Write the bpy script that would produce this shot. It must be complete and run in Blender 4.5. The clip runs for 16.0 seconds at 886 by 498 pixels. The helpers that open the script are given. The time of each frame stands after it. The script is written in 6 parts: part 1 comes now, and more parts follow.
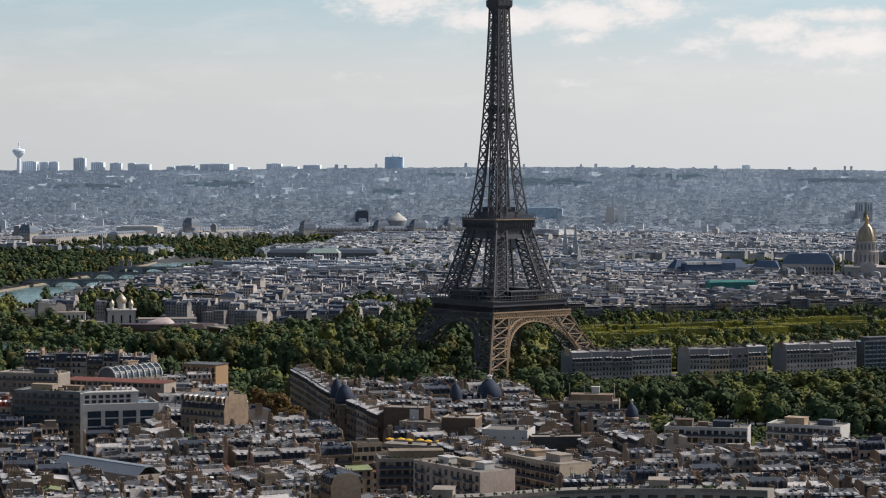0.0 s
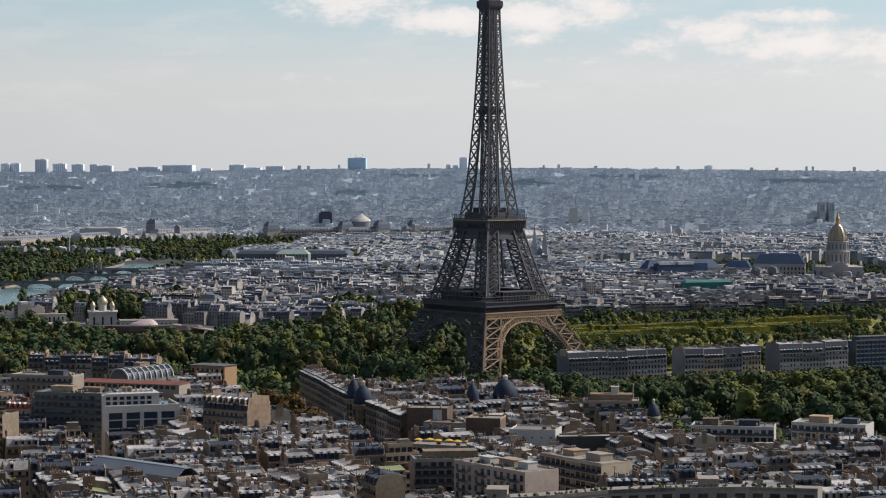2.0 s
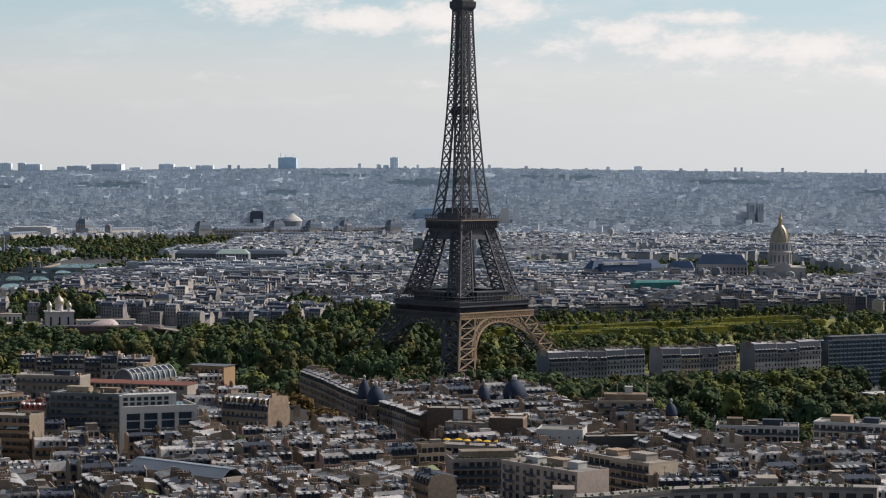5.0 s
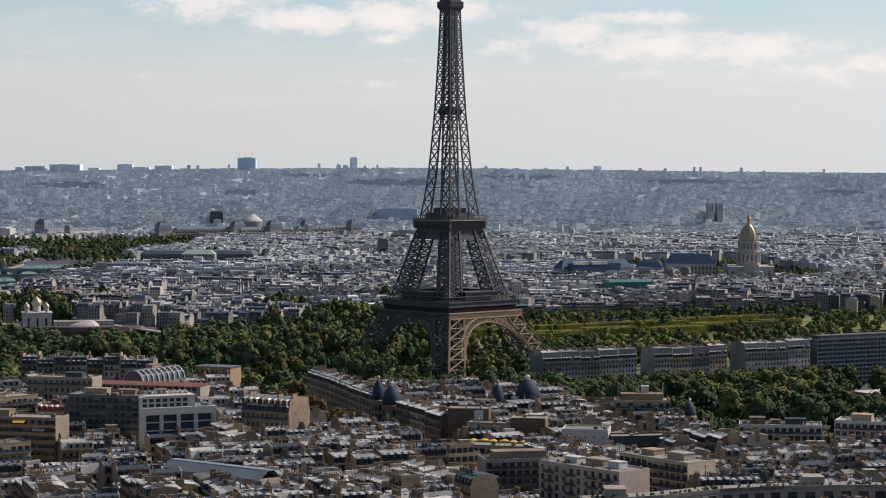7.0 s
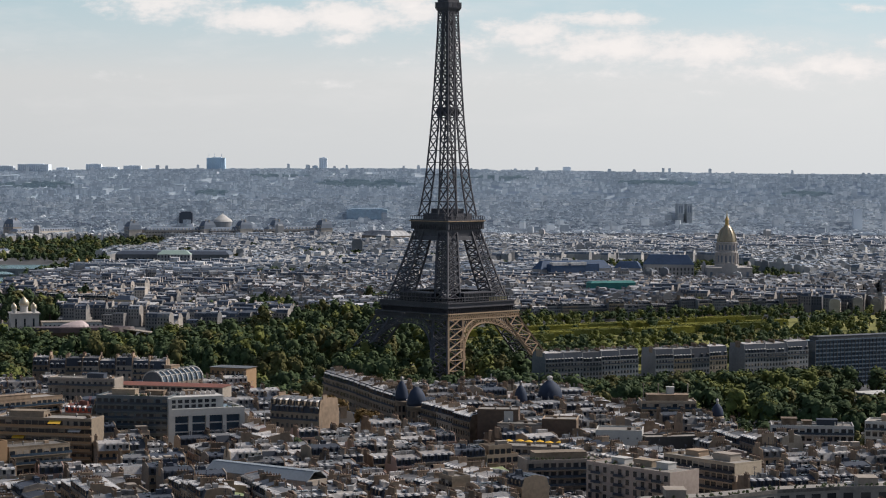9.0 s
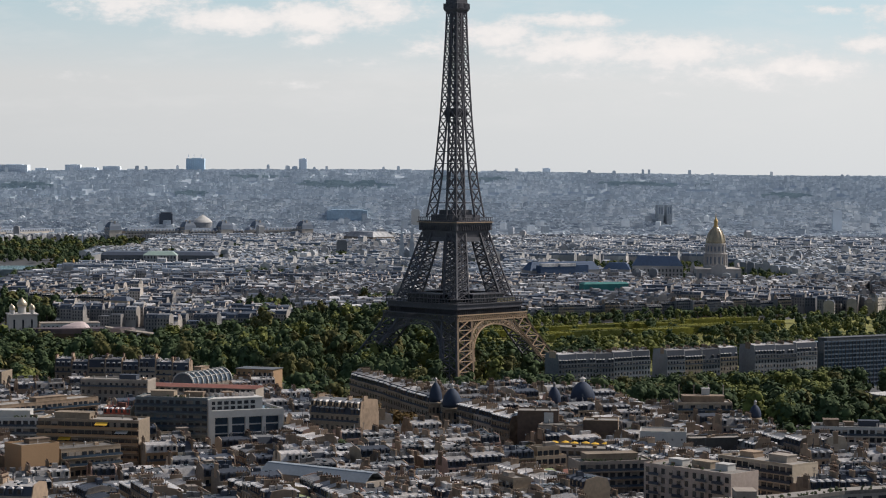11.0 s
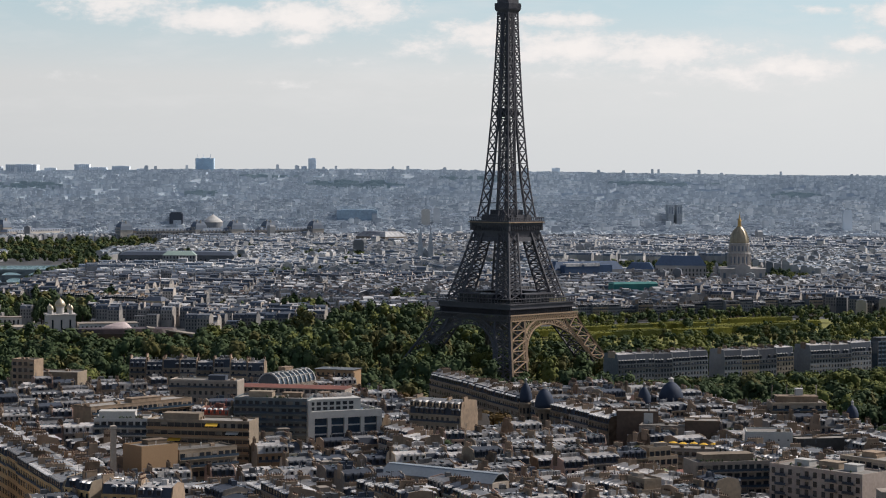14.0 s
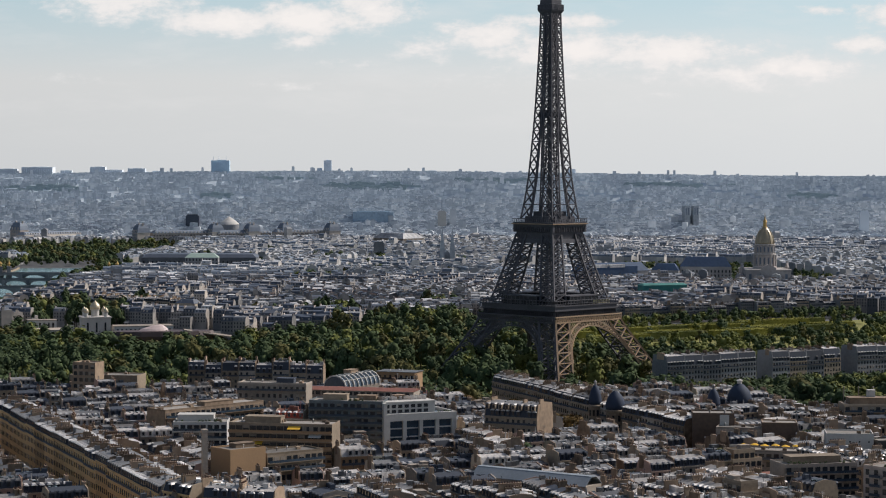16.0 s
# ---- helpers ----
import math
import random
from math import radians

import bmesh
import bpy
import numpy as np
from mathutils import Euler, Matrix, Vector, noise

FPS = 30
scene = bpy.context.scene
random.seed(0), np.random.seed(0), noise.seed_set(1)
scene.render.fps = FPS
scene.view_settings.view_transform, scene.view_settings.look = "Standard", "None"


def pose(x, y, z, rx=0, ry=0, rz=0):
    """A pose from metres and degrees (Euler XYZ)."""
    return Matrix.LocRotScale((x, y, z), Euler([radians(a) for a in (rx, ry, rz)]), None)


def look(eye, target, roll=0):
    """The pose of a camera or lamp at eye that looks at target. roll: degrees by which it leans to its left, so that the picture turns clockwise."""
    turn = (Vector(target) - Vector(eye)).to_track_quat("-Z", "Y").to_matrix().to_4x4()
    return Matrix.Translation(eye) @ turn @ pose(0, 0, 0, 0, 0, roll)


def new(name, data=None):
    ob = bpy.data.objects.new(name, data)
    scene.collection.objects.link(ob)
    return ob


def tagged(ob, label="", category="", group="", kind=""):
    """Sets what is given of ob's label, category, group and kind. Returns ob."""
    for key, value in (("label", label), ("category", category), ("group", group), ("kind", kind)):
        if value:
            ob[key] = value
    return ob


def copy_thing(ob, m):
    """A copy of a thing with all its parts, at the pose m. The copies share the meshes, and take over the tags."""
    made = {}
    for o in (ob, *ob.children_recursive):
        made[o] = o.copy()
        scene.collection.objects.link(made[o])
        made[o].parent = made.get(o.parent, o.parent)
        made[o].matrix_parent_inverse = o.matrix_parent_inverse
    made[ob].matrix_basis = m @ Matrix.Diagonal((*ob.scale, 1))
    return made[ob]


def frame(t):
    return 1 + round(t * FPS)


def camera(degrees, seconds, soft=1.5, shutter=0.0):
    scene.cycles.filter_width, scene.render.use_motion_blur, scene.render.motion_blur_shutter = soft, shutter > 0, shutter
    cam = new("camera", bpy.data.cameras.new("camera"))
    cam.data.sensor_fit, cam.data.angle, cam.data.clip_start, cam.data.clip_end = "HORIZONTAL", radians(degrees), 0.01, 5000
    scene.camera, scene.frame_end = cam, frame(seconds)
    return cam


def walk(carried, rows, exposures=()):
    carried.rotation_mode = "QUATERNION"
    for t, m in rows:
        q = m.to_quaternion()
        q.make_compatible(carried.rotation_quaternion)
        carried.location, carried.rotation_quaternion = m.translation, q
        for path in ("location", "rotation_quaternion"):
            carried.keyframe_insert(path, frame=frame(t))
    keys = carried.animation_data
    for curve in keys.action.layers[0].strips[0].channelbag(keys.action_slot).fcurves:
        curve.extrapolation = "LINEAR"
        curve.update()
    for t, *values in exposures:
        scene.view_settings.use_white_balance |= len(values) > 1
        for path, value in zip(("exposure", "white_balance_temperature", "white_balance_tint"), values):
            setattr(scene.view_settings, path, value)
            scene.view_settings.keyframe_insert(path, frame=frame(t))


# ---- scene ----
import itertools
from math import cos, pi, sin, tan, atan2, hypot, log

# World: x east, y north, z up from the iron tower's foot, metres.
cam = camera(23.7, 16.0, soft=1.1)
# seconds, eye, heading, tilt, lean
ROWS = [
    (0, -1551.59, -134.62, 149.80, -83.527, -2.076, 0.072),
    (0.5, -1552.80, -127.23, 149.73, -83.873, -2.056, 0.060),
    (1, -1553.90, -119.81, 149.69, -84.189, -2.052, 0.046),
    (1.5, -1554.89, -112.36, 149.66, -84.521, -2.051, 0.043),
    (2, -1555.80, -104.88, 149.65, -84.878, -2.050, -0.011),
    (2.5, -1556.61, -97.38, 149.65, -85.265, -2.048, -0.062),
    (3, -1557.35, -89.86, 149.67, -85.676, -2.056, -0.006),
    (3.5, -1558.00, -82.31, 149.69, -86.066, -2.069, -0.029),
    (4, -1558.58, -74.74, 149.72, -86.482, -2.052, 0.024),
    (6.5, -1560.49, -36.68, 149.90, -88.404, -2.070, 0.184),
    (7, -1560.70, -29.04, 149.93, -88.747, -2.051, 0.103),
    (7.5, -1560.85, -21.39, 149.96, -89.105, -2.026, 0.071),
    (8, -1560.96, -13.74, 149.98, -89.404, -2.007, 0.140),
    (8.5, -1561.01, -6.08, 150.00, -89.679, -2.013, 0.178),
    (9, -1561.02, 1.57, 150.02, -89.939, -2.034, 0.221),
    (11.5, -1560.32, 39.73, 150.03, -90.970, -1.990, 0.266),
    (12, -1560.03, 47.33, 150.02, -91.054, -1.984, 0.233),
    (12.5, -1559.69, 54.90, 150.01, -91.171, -1.992, 0.286),
    (13, -1559.29, 62.46, 150.01, -91.217, -2.011, 0.282),
    (13.5, -1558.84, 69.99, 150.00, -91.163, -2.012, 0.278),
    (14, -1558.32, 77.49, 150.00, -91.125, -2.011, 0.288),
    (14.5, -1557.74, 84.96, 150.00, -91.085, -2.012, 0.244),
    (15, -1557.10, 92.40, 150.01, -91.069, -1.988, 0.253),
    (15.5, -1556.38, 99.81, 150.04, -91.061, -1.984, 0.188),
    (16, -1555.59, 107.17, 150.07, -91.045, -1.970, 0.140),
]


def aim(x, y, z, heading, tilt, lean):
    return pose(x, y, z, 0, 0, heading) @ pose(0, 0, 0, 90 + tilt) @ pose(0, 0, 0, 0, 0, lean)


walk(cam, [(t, aim(*row)) for t, *row in ROWS], exposures=[(0.0, 0.0)])
# ---- light ----
SUN_AZ, SUN_EL = 159.0, 42.0  # compass bearing and height of the sun
sun = new("sun", bpy.data.lights.new("sun", "SUN"))
sun.data.energy, sun.data.angle, sun.data.color = 4.5, radians(0.6), (1.0, 0.935, 0.86)
d_sun = Vector((sin(radians(SUN_AZ)) * cos(radians(SUN_EL)), cos(radians(SUN_AZ)) * cos(radians(SUN_EL)), sin(radians(SUN_EL))))
sun.matrix_world = look(d_sun * 800, (0, 0, 0))

world = bpy.data.worlds.new("sky")
scene.world = world
world.use_nodes = True


# cloud banks low in the east: bearing, height, half width, half height (degrees) and thickness
CLOUDS = [
    (7.6, 4.70, 1.7, 0.42, 0.9), (4.9, 4.15, 1.4, 0.34, 1.0), (2.6, 4.25, 1.5, 0.42, 1.0), (0.9, 4.55, 1.1, 0.36, 1.0), (2.8, 3.65, 1.0, 0.22, 0.7),
    (-2.4, 3.85, 1.2, 0.33, 1.0), (-4.2, 4.20, 1.2, 0.22, 1.0), (-4.6, 3.45, 1.9, 0.42, 1.0), (-7.0, 3.35, 2.0, 0.40, 1.0), (-9.0, 2.75, 2.4, 0.36, 0.75),
    (-10.6, 2.95, 1.3, 0.34, 1.0), (-11.2, 4.55, 0.6, 0.14, 0.8), (-12.4, 3.60, 0.9, 0.20, 0.9), (-3.8, 2.75, 2.2, 0.30, 0.45), (-0.6, 3.45, 1.3, 0.35, 0.6),
    (3.3, 2.45, 1.1, 0.16, 0.4), (8.8, 2.65, 0.6, 0.16, 0.4), (1.2, 3.0, 1.6, 0.2, 0.35), (-13.6, 4.4, 1.4, 0.4, 0.9), (12.5, 3.3, 1.5, 0.12, 0.25), (-6.8, 2.25, 1.6, 0.16, 0.35),
]


def sky():
    nt = world.node_tree
    nt.nodes.clear()
    n, L = nt.nodes.new, nt.links.new

    def maths(op, a, b=None):
        m = n("ShaderNodeMath")
        m.operation = op
        for k, v in enumerate((a, b)):
            if v is None:
                continue
            if isinstance(v, (int, float)):
                m.inputs[k].default_value = v
            else:
                L(v, m.inputs[k])
        return m.outputs[0]

    def ranged(v, a, b, c=0.0, d=1.0, kind="LINEAR"):
        m = n("ShaderNodeMapRange")
        m.interpolation_type = kind
        L(v, m.inputs["Value"])
        for key, x in (("From Min", a), ("From Max", b), ("To Min", c), ("To Max", d)):
            m.inputs[key].default_value = x
        return m.outputs["Result"]

    out, bg = n("ShaderNodeOutputWorld"), n("ShaderNodeBackground")
    tex = n("ShaderNodeTexSky")
    tex.sky_type, tex.sun_disc = "NISHITA", False
    tex.sun_elevation, tex.sun_rotation = radians(SUN_EL), radians(SUN_AZ)
    tex.altitude, tex.air_density, tex.dust_density, tex.ozone_density = 180, 1.0, 2.0, 1.0
    tc, sep = n("ShaderNodeTexCoord"), n("ShaderNodeSeparateXYZ")
    L(tc.outputs["Generated"], sep.inputs[0])
    ahead = maths("MAXIMUM", sep.outputs["X"], 0.05)
    u, v = maths("DIVIDE", sep.outputs["Y"], ahead), maths("DIVIDE", sep.outputs["Z"], ahead)
    flat = n("ShaderNodeCombineXYZ")
    L(u, flat.inputs[0])
    L(v, flat.inputs[1])

    def rough(su, sv, detail, w):
        mp, t = n("ShaderNodeMapping"), n("ShaderNodeTexNoise")
        mp.inputs["Scale"].default_value, mp.inputs["Location"].default_value = (su, sv, 1.0), (w, 2.3 * w, w)
        L(flat.outputs[0], mp.inputs["Vector"])
        L(mp.outputs["Vector"], t.inputs["Vector"])
        t.inputs["Scale"].default_value, t.inputs["Detail"].default_value, t.inputs["Roughness"].default_value = 1.0, detail, 0.66
        return t.outputs["Fac"]
    puff, wisp = rough(62.0, 120.0, 7.0, 1.7), rough(16.0, 60.0, 4.0, 5.1)
    field = None
    for b, e, wide, high, thick in CLOUDS:
        c, k = n("ShaderNodeVectorMath"), n("ShaderNodeVectorMath")
        c.operation, k.operation = "SUBTRACT", "MULTIPLY"
        L(flat.outputs[0], c.inputs[0])
        c.inputs[1].default_value = (tan(radians(b)), tan(radians(e)), 0)
        L(c.outputs[0], k.inputs[0])
        k.inputs[1].default_value = (1 / radians(wide), 1 / radians(high), 0)
        r = n("ShaderNodeVectorMath")
        r.operation = "LENGTH"
        L(k.outputs[0], r.inputs[0])
        one = ranged(r.outputs["Value"], 0.0, 2.0, thick, 0.0)
        field = one if field is None else maths("MAXIMUM", field, one)
    edge = maths("ADD", field, maths("MULTIPLY", maths("SUBTRACT", puff, 0.5), 1.5))
    dens = maths("MULTIPLY", ranged(edge, 0.20, 0.72, 0.0, 0.95, "SMOOTHSTEP"), ranged(v, 0.02, 0.04))
    # thin white streaks between the banks
    dens = maths("MAXIMUM", dens, maths("MULTIPLY", ranged(wisp, 0.48, 0.75, 0.0, 0.3), ranged(v, 0.01, 0.035)))
    # pale air low over the land, clearing upwards
    veil = ranged(sep.outputs["Z"], 0.105, 0.18, 0.95, 0.0)
    tone = n("ShaderNodeValToRGB")
    L(sep.outputs["Z"], tone.inputs["Fac"])
    stops = tone.color_ramp.elements
    stops[0].position, stops[0].color = 0.0, (0.80, 0.82, 0.84, 1)
    stops[1].position, stops[1].color = 0.045, (0.85, 0.86, 0.865, 1)
    stops.new(0.068).color = (0.70, 0.82, 0.87, 1)
    stops.new(0.10).color = (0.53, 0.76, 0.86, 1)
    lift = n("ShaderNodeVectorMath")
    lift.operation = "SCALE"
    L(tone.outputs["Color"], lift.inputs[0])
    L(ranged(u, -0.2, 0.32, 11.2, 9.4), lift.inputs[3])  # paler towards the sun
    m1, m2, tint = n("ShaderNodeMix"), n("ShaderNodeMix"), n("ShaderNodeMix")
    m1.data_type = m2.data_type = tint.data_type = "RGBA"
    L(veil, m1.inputs[0])
    L(tex.outputs["Color"], m1.inputs[6])
    L(lift.outputs[0], m1.inputs[7])
    L(ranged(edge, 0.45, 0.95), tint.inputs[0])
    tint.inputs[6].default_value, tint.inputs[7].default_value = (9.9, 9.75, 9.75, 1), (11.6, 11.0, 10.7, 1)
    L(dens, m2.inputs[0])
    L(m1.outputs[2], m2.inputs[6])
    L(tint.outputs[2], m2.inputs[7])
    L(m2.outputs[2], bg.inputs["Color"])
    bg.inputs["Strength"].default_value = 0.08
    L(bg.outputs[0], out.inputs["Surface"])


sky()

# ---- materials ----
def mat(name, colour, rough=0.8, metal=0.0, vary=0.2, grain=0.3, big=20.0, per="", second=None, spec=0.5, bump=0.0, skew=1.0):
    """A surface with stains at two sizes (metres) and, per island or object, its own shade."""
    m = bpy.data.materials.new(name)
    m.use_nodes = True
    nt = m.node_tree
    n, L = nt.nodes.new, nt.links.new
    b = nt.nodes["Principled BSDF"]
    b.inputs["Roughness"].default_value, b.inputs["Metallic"].default_value = rough, metal
    b.inputs["Specular IOR Level"].default_value = spec
    geo = n("ShaderNodeNewGeometry")
    a, c = n("ShaderNodeTexNoise"), n("ShaderNodeTexNoise")
    a.inputs["Scale"].default_value, a.inputs["Detail"].default_value = 1.0 / grain, 4.0
    c.inputs["Scale"].default_value, c.inputs["Detail"].default_value = 1.0 / big, 3.0
    L(geo.outputs["Position"], a.inputs["Vector"])
    L(geo.outputs["Position"], c.inputs["Vector"])
    s = n("ShaderNodeMath")
    s.operation = "ADD"
    L(a.outputs["Fac"], s.inputs[0])
    L(c.outputs["Fac"], s.inputs[1])
    last = s.outputs[0]
    lo, hi = 0.6, 1.4
    if per:
        r = geo.outputs["Random Per Island"] if per == "island" else n("ShaderNodeObjectInfo").outputs["Random"]
        s2 = n("ShaderNodeMath")
        s2.operation = "MULTIPLY_ADD"
        L(r, s2.inputs[0])
        s2.inputs[1].default_value = 1.2
        L(last, s2.inputs[2])
        last, lo, hi = s2.outputs[0], 0.8, 2.4
    mr = n("ShaderNodeMapRange")
    L(last, mr.inputs["Value"])
    mr.inputs["From Min"].default_value, mr.inputs["From Max"].default_value = lo, hi
    mix = n("ShaderNodeMix")
    mix.data_type = "RGBA"
    pw = n("ShaderNodeMath")  # skew above 1: few are light, most are dark
    pw.operation, pw.inputs[1].default_value = "POWER", skew
    L(mr.outputs["Result"], pw.inputs[0])
    L(pw.outputs[0], mix.inputs[0])
    second = second or colour
    mix.inputs[6].default_value = (*[x * (1 - vary) for x in colour], 1)
    mix.inputs[7].default_value = (*[min(1, x * (1 + vary)) for x in second], 1)
    L(mix.outputs[2], b.inputs["Base Color"])
    if bump:
        bp = n("ShaderNodeBump")
        bp.inputs["Strength"].default_value, bp.inputs["Distance"].default_value = bump, grain
        L(a.outputs["Fac"], bp.inputs["Height"])
        L(bp.outputs["Normal"], b.inputs["Normal"])
    return m


# brown iron greyed and blued: the air's haze is in its colour
IRON = mat("hazed_brown_iron", (0.076, 0.075, 0.086), 0.6, 0.0, 0.25, 1.5, 25, spec=0.2)
# lit copy of the iron, lighter for the arch side in sun
IRON_LIT = mat("sunlit_brown_iron", (0.29, 0.20, 0.125), 0.6, 0.0, 0.25, 1.5, 25)
DARK = mat("dark_glass", (0.02, 0.024, 0.03), 0.15, 0.0, 0.2)
STONE = mat("limestone", (0.19, 0.145, 0.102), 0.85, 0.0, 0.35, 1.2, 14, "object", (0.31, 0.245, 0.18))
# warm bounce from the sunlit fronts opposite, put into the stone's colour
GOLDEN = mat("bounce_lit_limestone", (0.46, 0.28, 0.12), 0.85, 0.0, 0.2, 1.2, 14, "object", (0.58, 0.38, 0.18))
ROSE = mat("rose_render", (0.30, 0.195, 0.155), 0.85, 0.0, 0.25, 1.0, 9, "object", (0.40, 0.28, 0.23))
CREAM = mat("cream_render", (0.25, 0.20, 0.145), 0.85, 0.0, 0.3, 1.0, 9, "object", (0.43, 0.35, 0.265))
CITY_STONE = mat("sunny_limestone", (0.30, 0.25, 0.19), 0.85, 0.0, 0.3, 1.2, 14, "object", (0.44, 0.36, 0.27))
# limestone with the blue-grey of skylit shade put into its colour
COOL_STONE = mat("shade_grey_limestone", (0.115, 0.125, 0.142), 0.85, 0.0, 0.3, 1.2, 14, "object", (0.205, 0.208, 0.215))
LEAD = mat("lead_sheet", (0.075, 0.078, 0.086), 0.6, 0.0, 0.4, 0.9, 7, "object", (0.15, 0.15, 0.155))
PALE = mat("pale_render", (0.15, 0.124, 0.102), 0.85, 0.0, 0.3, 1.0, 9, "object", (0.30, 0.255, 0.215))
OCHRE = mat("ochre_brick", (0.28, 0.175, 0.095), 0.85, 0.0, 0.2, 0.6, 9, "object")
PARTY = mat("blind_party_wall", (0.10, 0.068, 0.046), 0.9, 0.0, 0.4, 2.0, 8, "object", (0.27, 0.195, 0.135))
ZINC = mat("zinc_roof", (0.115, 0.110, 0.110), 0.42, 0.1, 0.35, 0.9, 7, "object", (0.50, 0.465, 0.44), skew=2.0)
SLATE = mat("slate_roof", (0.044, 0.052, 0.070), 0.7, 0.0, 0.3, 0.6, 6, "object", spec=0.25)
POT = mat("terracotta_pots", (0.085, 0.045, 0.032), 0.85, 0.0, 0.3, 0.4, 5, "object")
CITY_WALL = mat("city_stone", (0.138, 0.145, 0.160), 0.9, 0.0, 0.3, 6, 60, "island", (0.37, 0.325, 0.285), skew=1.3)
CITY_ROOF = mat("city_zinc", (0.085, 0.098, 0.125), 0.5, 0.0, 0.35, 6, 60, "island", (0.54, 0.525, 0.525), skew=2.6)
# brighter zinc: the flecks of sun on dormer tops, put into the colour
FLECK = mat("sunlit_fleck_zinc", (0.30, 0.29, 0.29), 0.4, 0.1, 0.3, 2, 20, "", (0.66, 0.63, 0.61))
PALACE = mat("palace_stone", (0.33, 0.30, 0.275), 0.9, 0.0, 0.25, 6, 60, "object", (0.46, 0.41, 0.36))
CITY_DARK = mat("city_slate", (0.050, 0.063, 0.090), 0.6, 0.0, 0.4, 6, 60, "island")
# far and outer city: distance haze is mixed into these pale colours
FAR_WALL = mat("hazed_far_stone", (0.499, 0.546, 0.606), 0.9, 0.0, 0.25, 20, 200, "island", (0.88, 0.87, 0.87), skew=1.8)
PLAIN_WALL = mat("hazed_outer_stone", (0.558, 0.618, 0.683), 0.9, 0.0, 0.22, 20, 200, "island", (0.86, 0.87, 0.88), skew=1.6)
PLAIN_ROOF = mat("hazed_outer_zinc", (0.419, 0.480, 0.549), 0.8, 0.0, 0.25, 20, 120, "island", (0.60, 0.635, 0.68), skew=1.4)
# city colours again, lifted and blued by a first share of haze
MID_WALL = mat("hazed_mid_stone", (0.220, 0.234, 0.259), 0.9, 0.0, 0.3, 8, 90, "island", (0.44, 0.415, 0.39), skew=1.3)
MID_ROOF = mat("hazed_mid_zinc", (0.135, 0.158, 0.195), 0.6, 0.0, 0.35, 8, 90, "island", (0.56, 0.555, 0.56), skew=2.4)
MID_DARK = mat("hazed_mid_slate", (0.110, 0.138, 0.182), 0.7, 0.0, 0.35, 8, 90, "island")
FAR_ROOF = mat("hazed_far_zinc", (0.320, 0.370, 0.438), 0.8, 0.0, 0.3, 20, 120, "island", (0.62, 0.65, 0.68), skew=1.6)
GROUND = mat("paving_and_soil", (0.062, 0.064, 0.068), 0.9, 0.0, 0.3, 5, 70)
GRASS = mat("lawn", (0.17, 0.165, 0.035), 0.9, 0.0, 0.35, 3, 30)
LEAF = mat("leaves", (0.036, 0.055, 0.030), 0.8, 0.0, 0.25, 2.2, 15, "", (0.060, 0.082, 0.036), spec=0.08)
LEAF_BRIGHT = mat("bright_leaves", (0.076, 0.094, 0.032), 0.7, 0.0, 0.25, 2.2, 15, "", (0.135, 0.142, 0.042), spec=0.06)
LEAF_OLIVE = mat("olive_leaves", (0.062, 0.067, 0.029), 0.7, 0.0, 0.25, 2.2, 15, "", (0.102, 0.094, 0.036), spec=0.06)
LEAF_DRY = mat("autumn_leaves", (0.10, 0.06, 0.015), 0.75, 0.0, 0.4, 1.5, 12, "island", spec=0.25)
BARK = mat("bark", (0.06, 0.045, 0.035), 0.9, 0.0, 0.3, 0.3, 3)
WATER = mat("river_water", (0.12, 0.20, 0.21), 0.22, 0.0, 0.15, 6, 60, bump=0.05)
GRAVEL = mat("gravel_roof", (0.11, 0.100, 0.090), 0.9, 0.0, 0.35, 0.8, 5, "object", (0.22, 0.20, 0.18))
GLASS = mat("blue_grey_glazing", (0.035, 0.055, 0.08), 0.2, 0.0, 0.25, 1.0, 8)
WHITE = mat("white_stone", (0.44, 0.425, 0.405), 0.8, 0.0, 0.12, 1.0, 9)
RED_TILE = mat("faded_red_roof", (0.17, 0.062, 0.045), 0.8, 0.0, 0.35, 1.0, 8)
MOSSY = mat("pale_green_sheet", (0.20, 0.235, 0.12), 0.7, 0.0, 0.3, 1.0, 8)
BLUE_ROOF = mat("blue_slate_sheet", (0.024, 0.035, 0.062), 0.7, 0.0, 0.25, 3, 20, spec=0.25)
TEAL = mat("teal_netting", (0.03, 0.16, 0.15), 0.8, 0.0, 0.25, 2, 12)
YELLOW = mat("yellow_canvas", (0.62, 0.36, 0.03), 0.85, 0.0, 0.15, 0.5, 4)
BROWN = mat("brown_cladding", (0.10, 0.068, 0.05), 0.85, 0.0, 0.3, 1.5, 7)
HEDGE = mat("terrace_plants", (0.045, 0.065, 0.018), 0.8, 0.0, 0.5, 0.6, 4)
# far ground, hillsides and tower blocks: haze painted into the base colour
FAR_GROUND = mat("hazed_streets", (0.22, 0.25, 0.29), 0.9, 0.0, 0.3, 9, 90)
HILL_GROUND = mat("hazed_hillside", (0.47, 0.53, 0.59), 0.9, 0.0, 0.15, 9, 300)
HILL_WALL = mat("hazed_hill_render", (0.572, 0.632, 0.697), 0.9, 0.0, 0.15, 60, 300, "island", (0.82, 0.84, 0.86), skew=1.6)
HILL_ROOF = mat("hazed_hill_roofs", (0.462, 0.522, 0.589), 0.85, 0.0, 0.15, 60, 300, "island", (0.58, 0.625, 0.675))
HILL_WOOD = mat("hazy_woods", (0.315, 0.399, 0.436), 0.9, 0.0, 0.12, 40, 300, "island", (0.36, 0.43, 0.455))
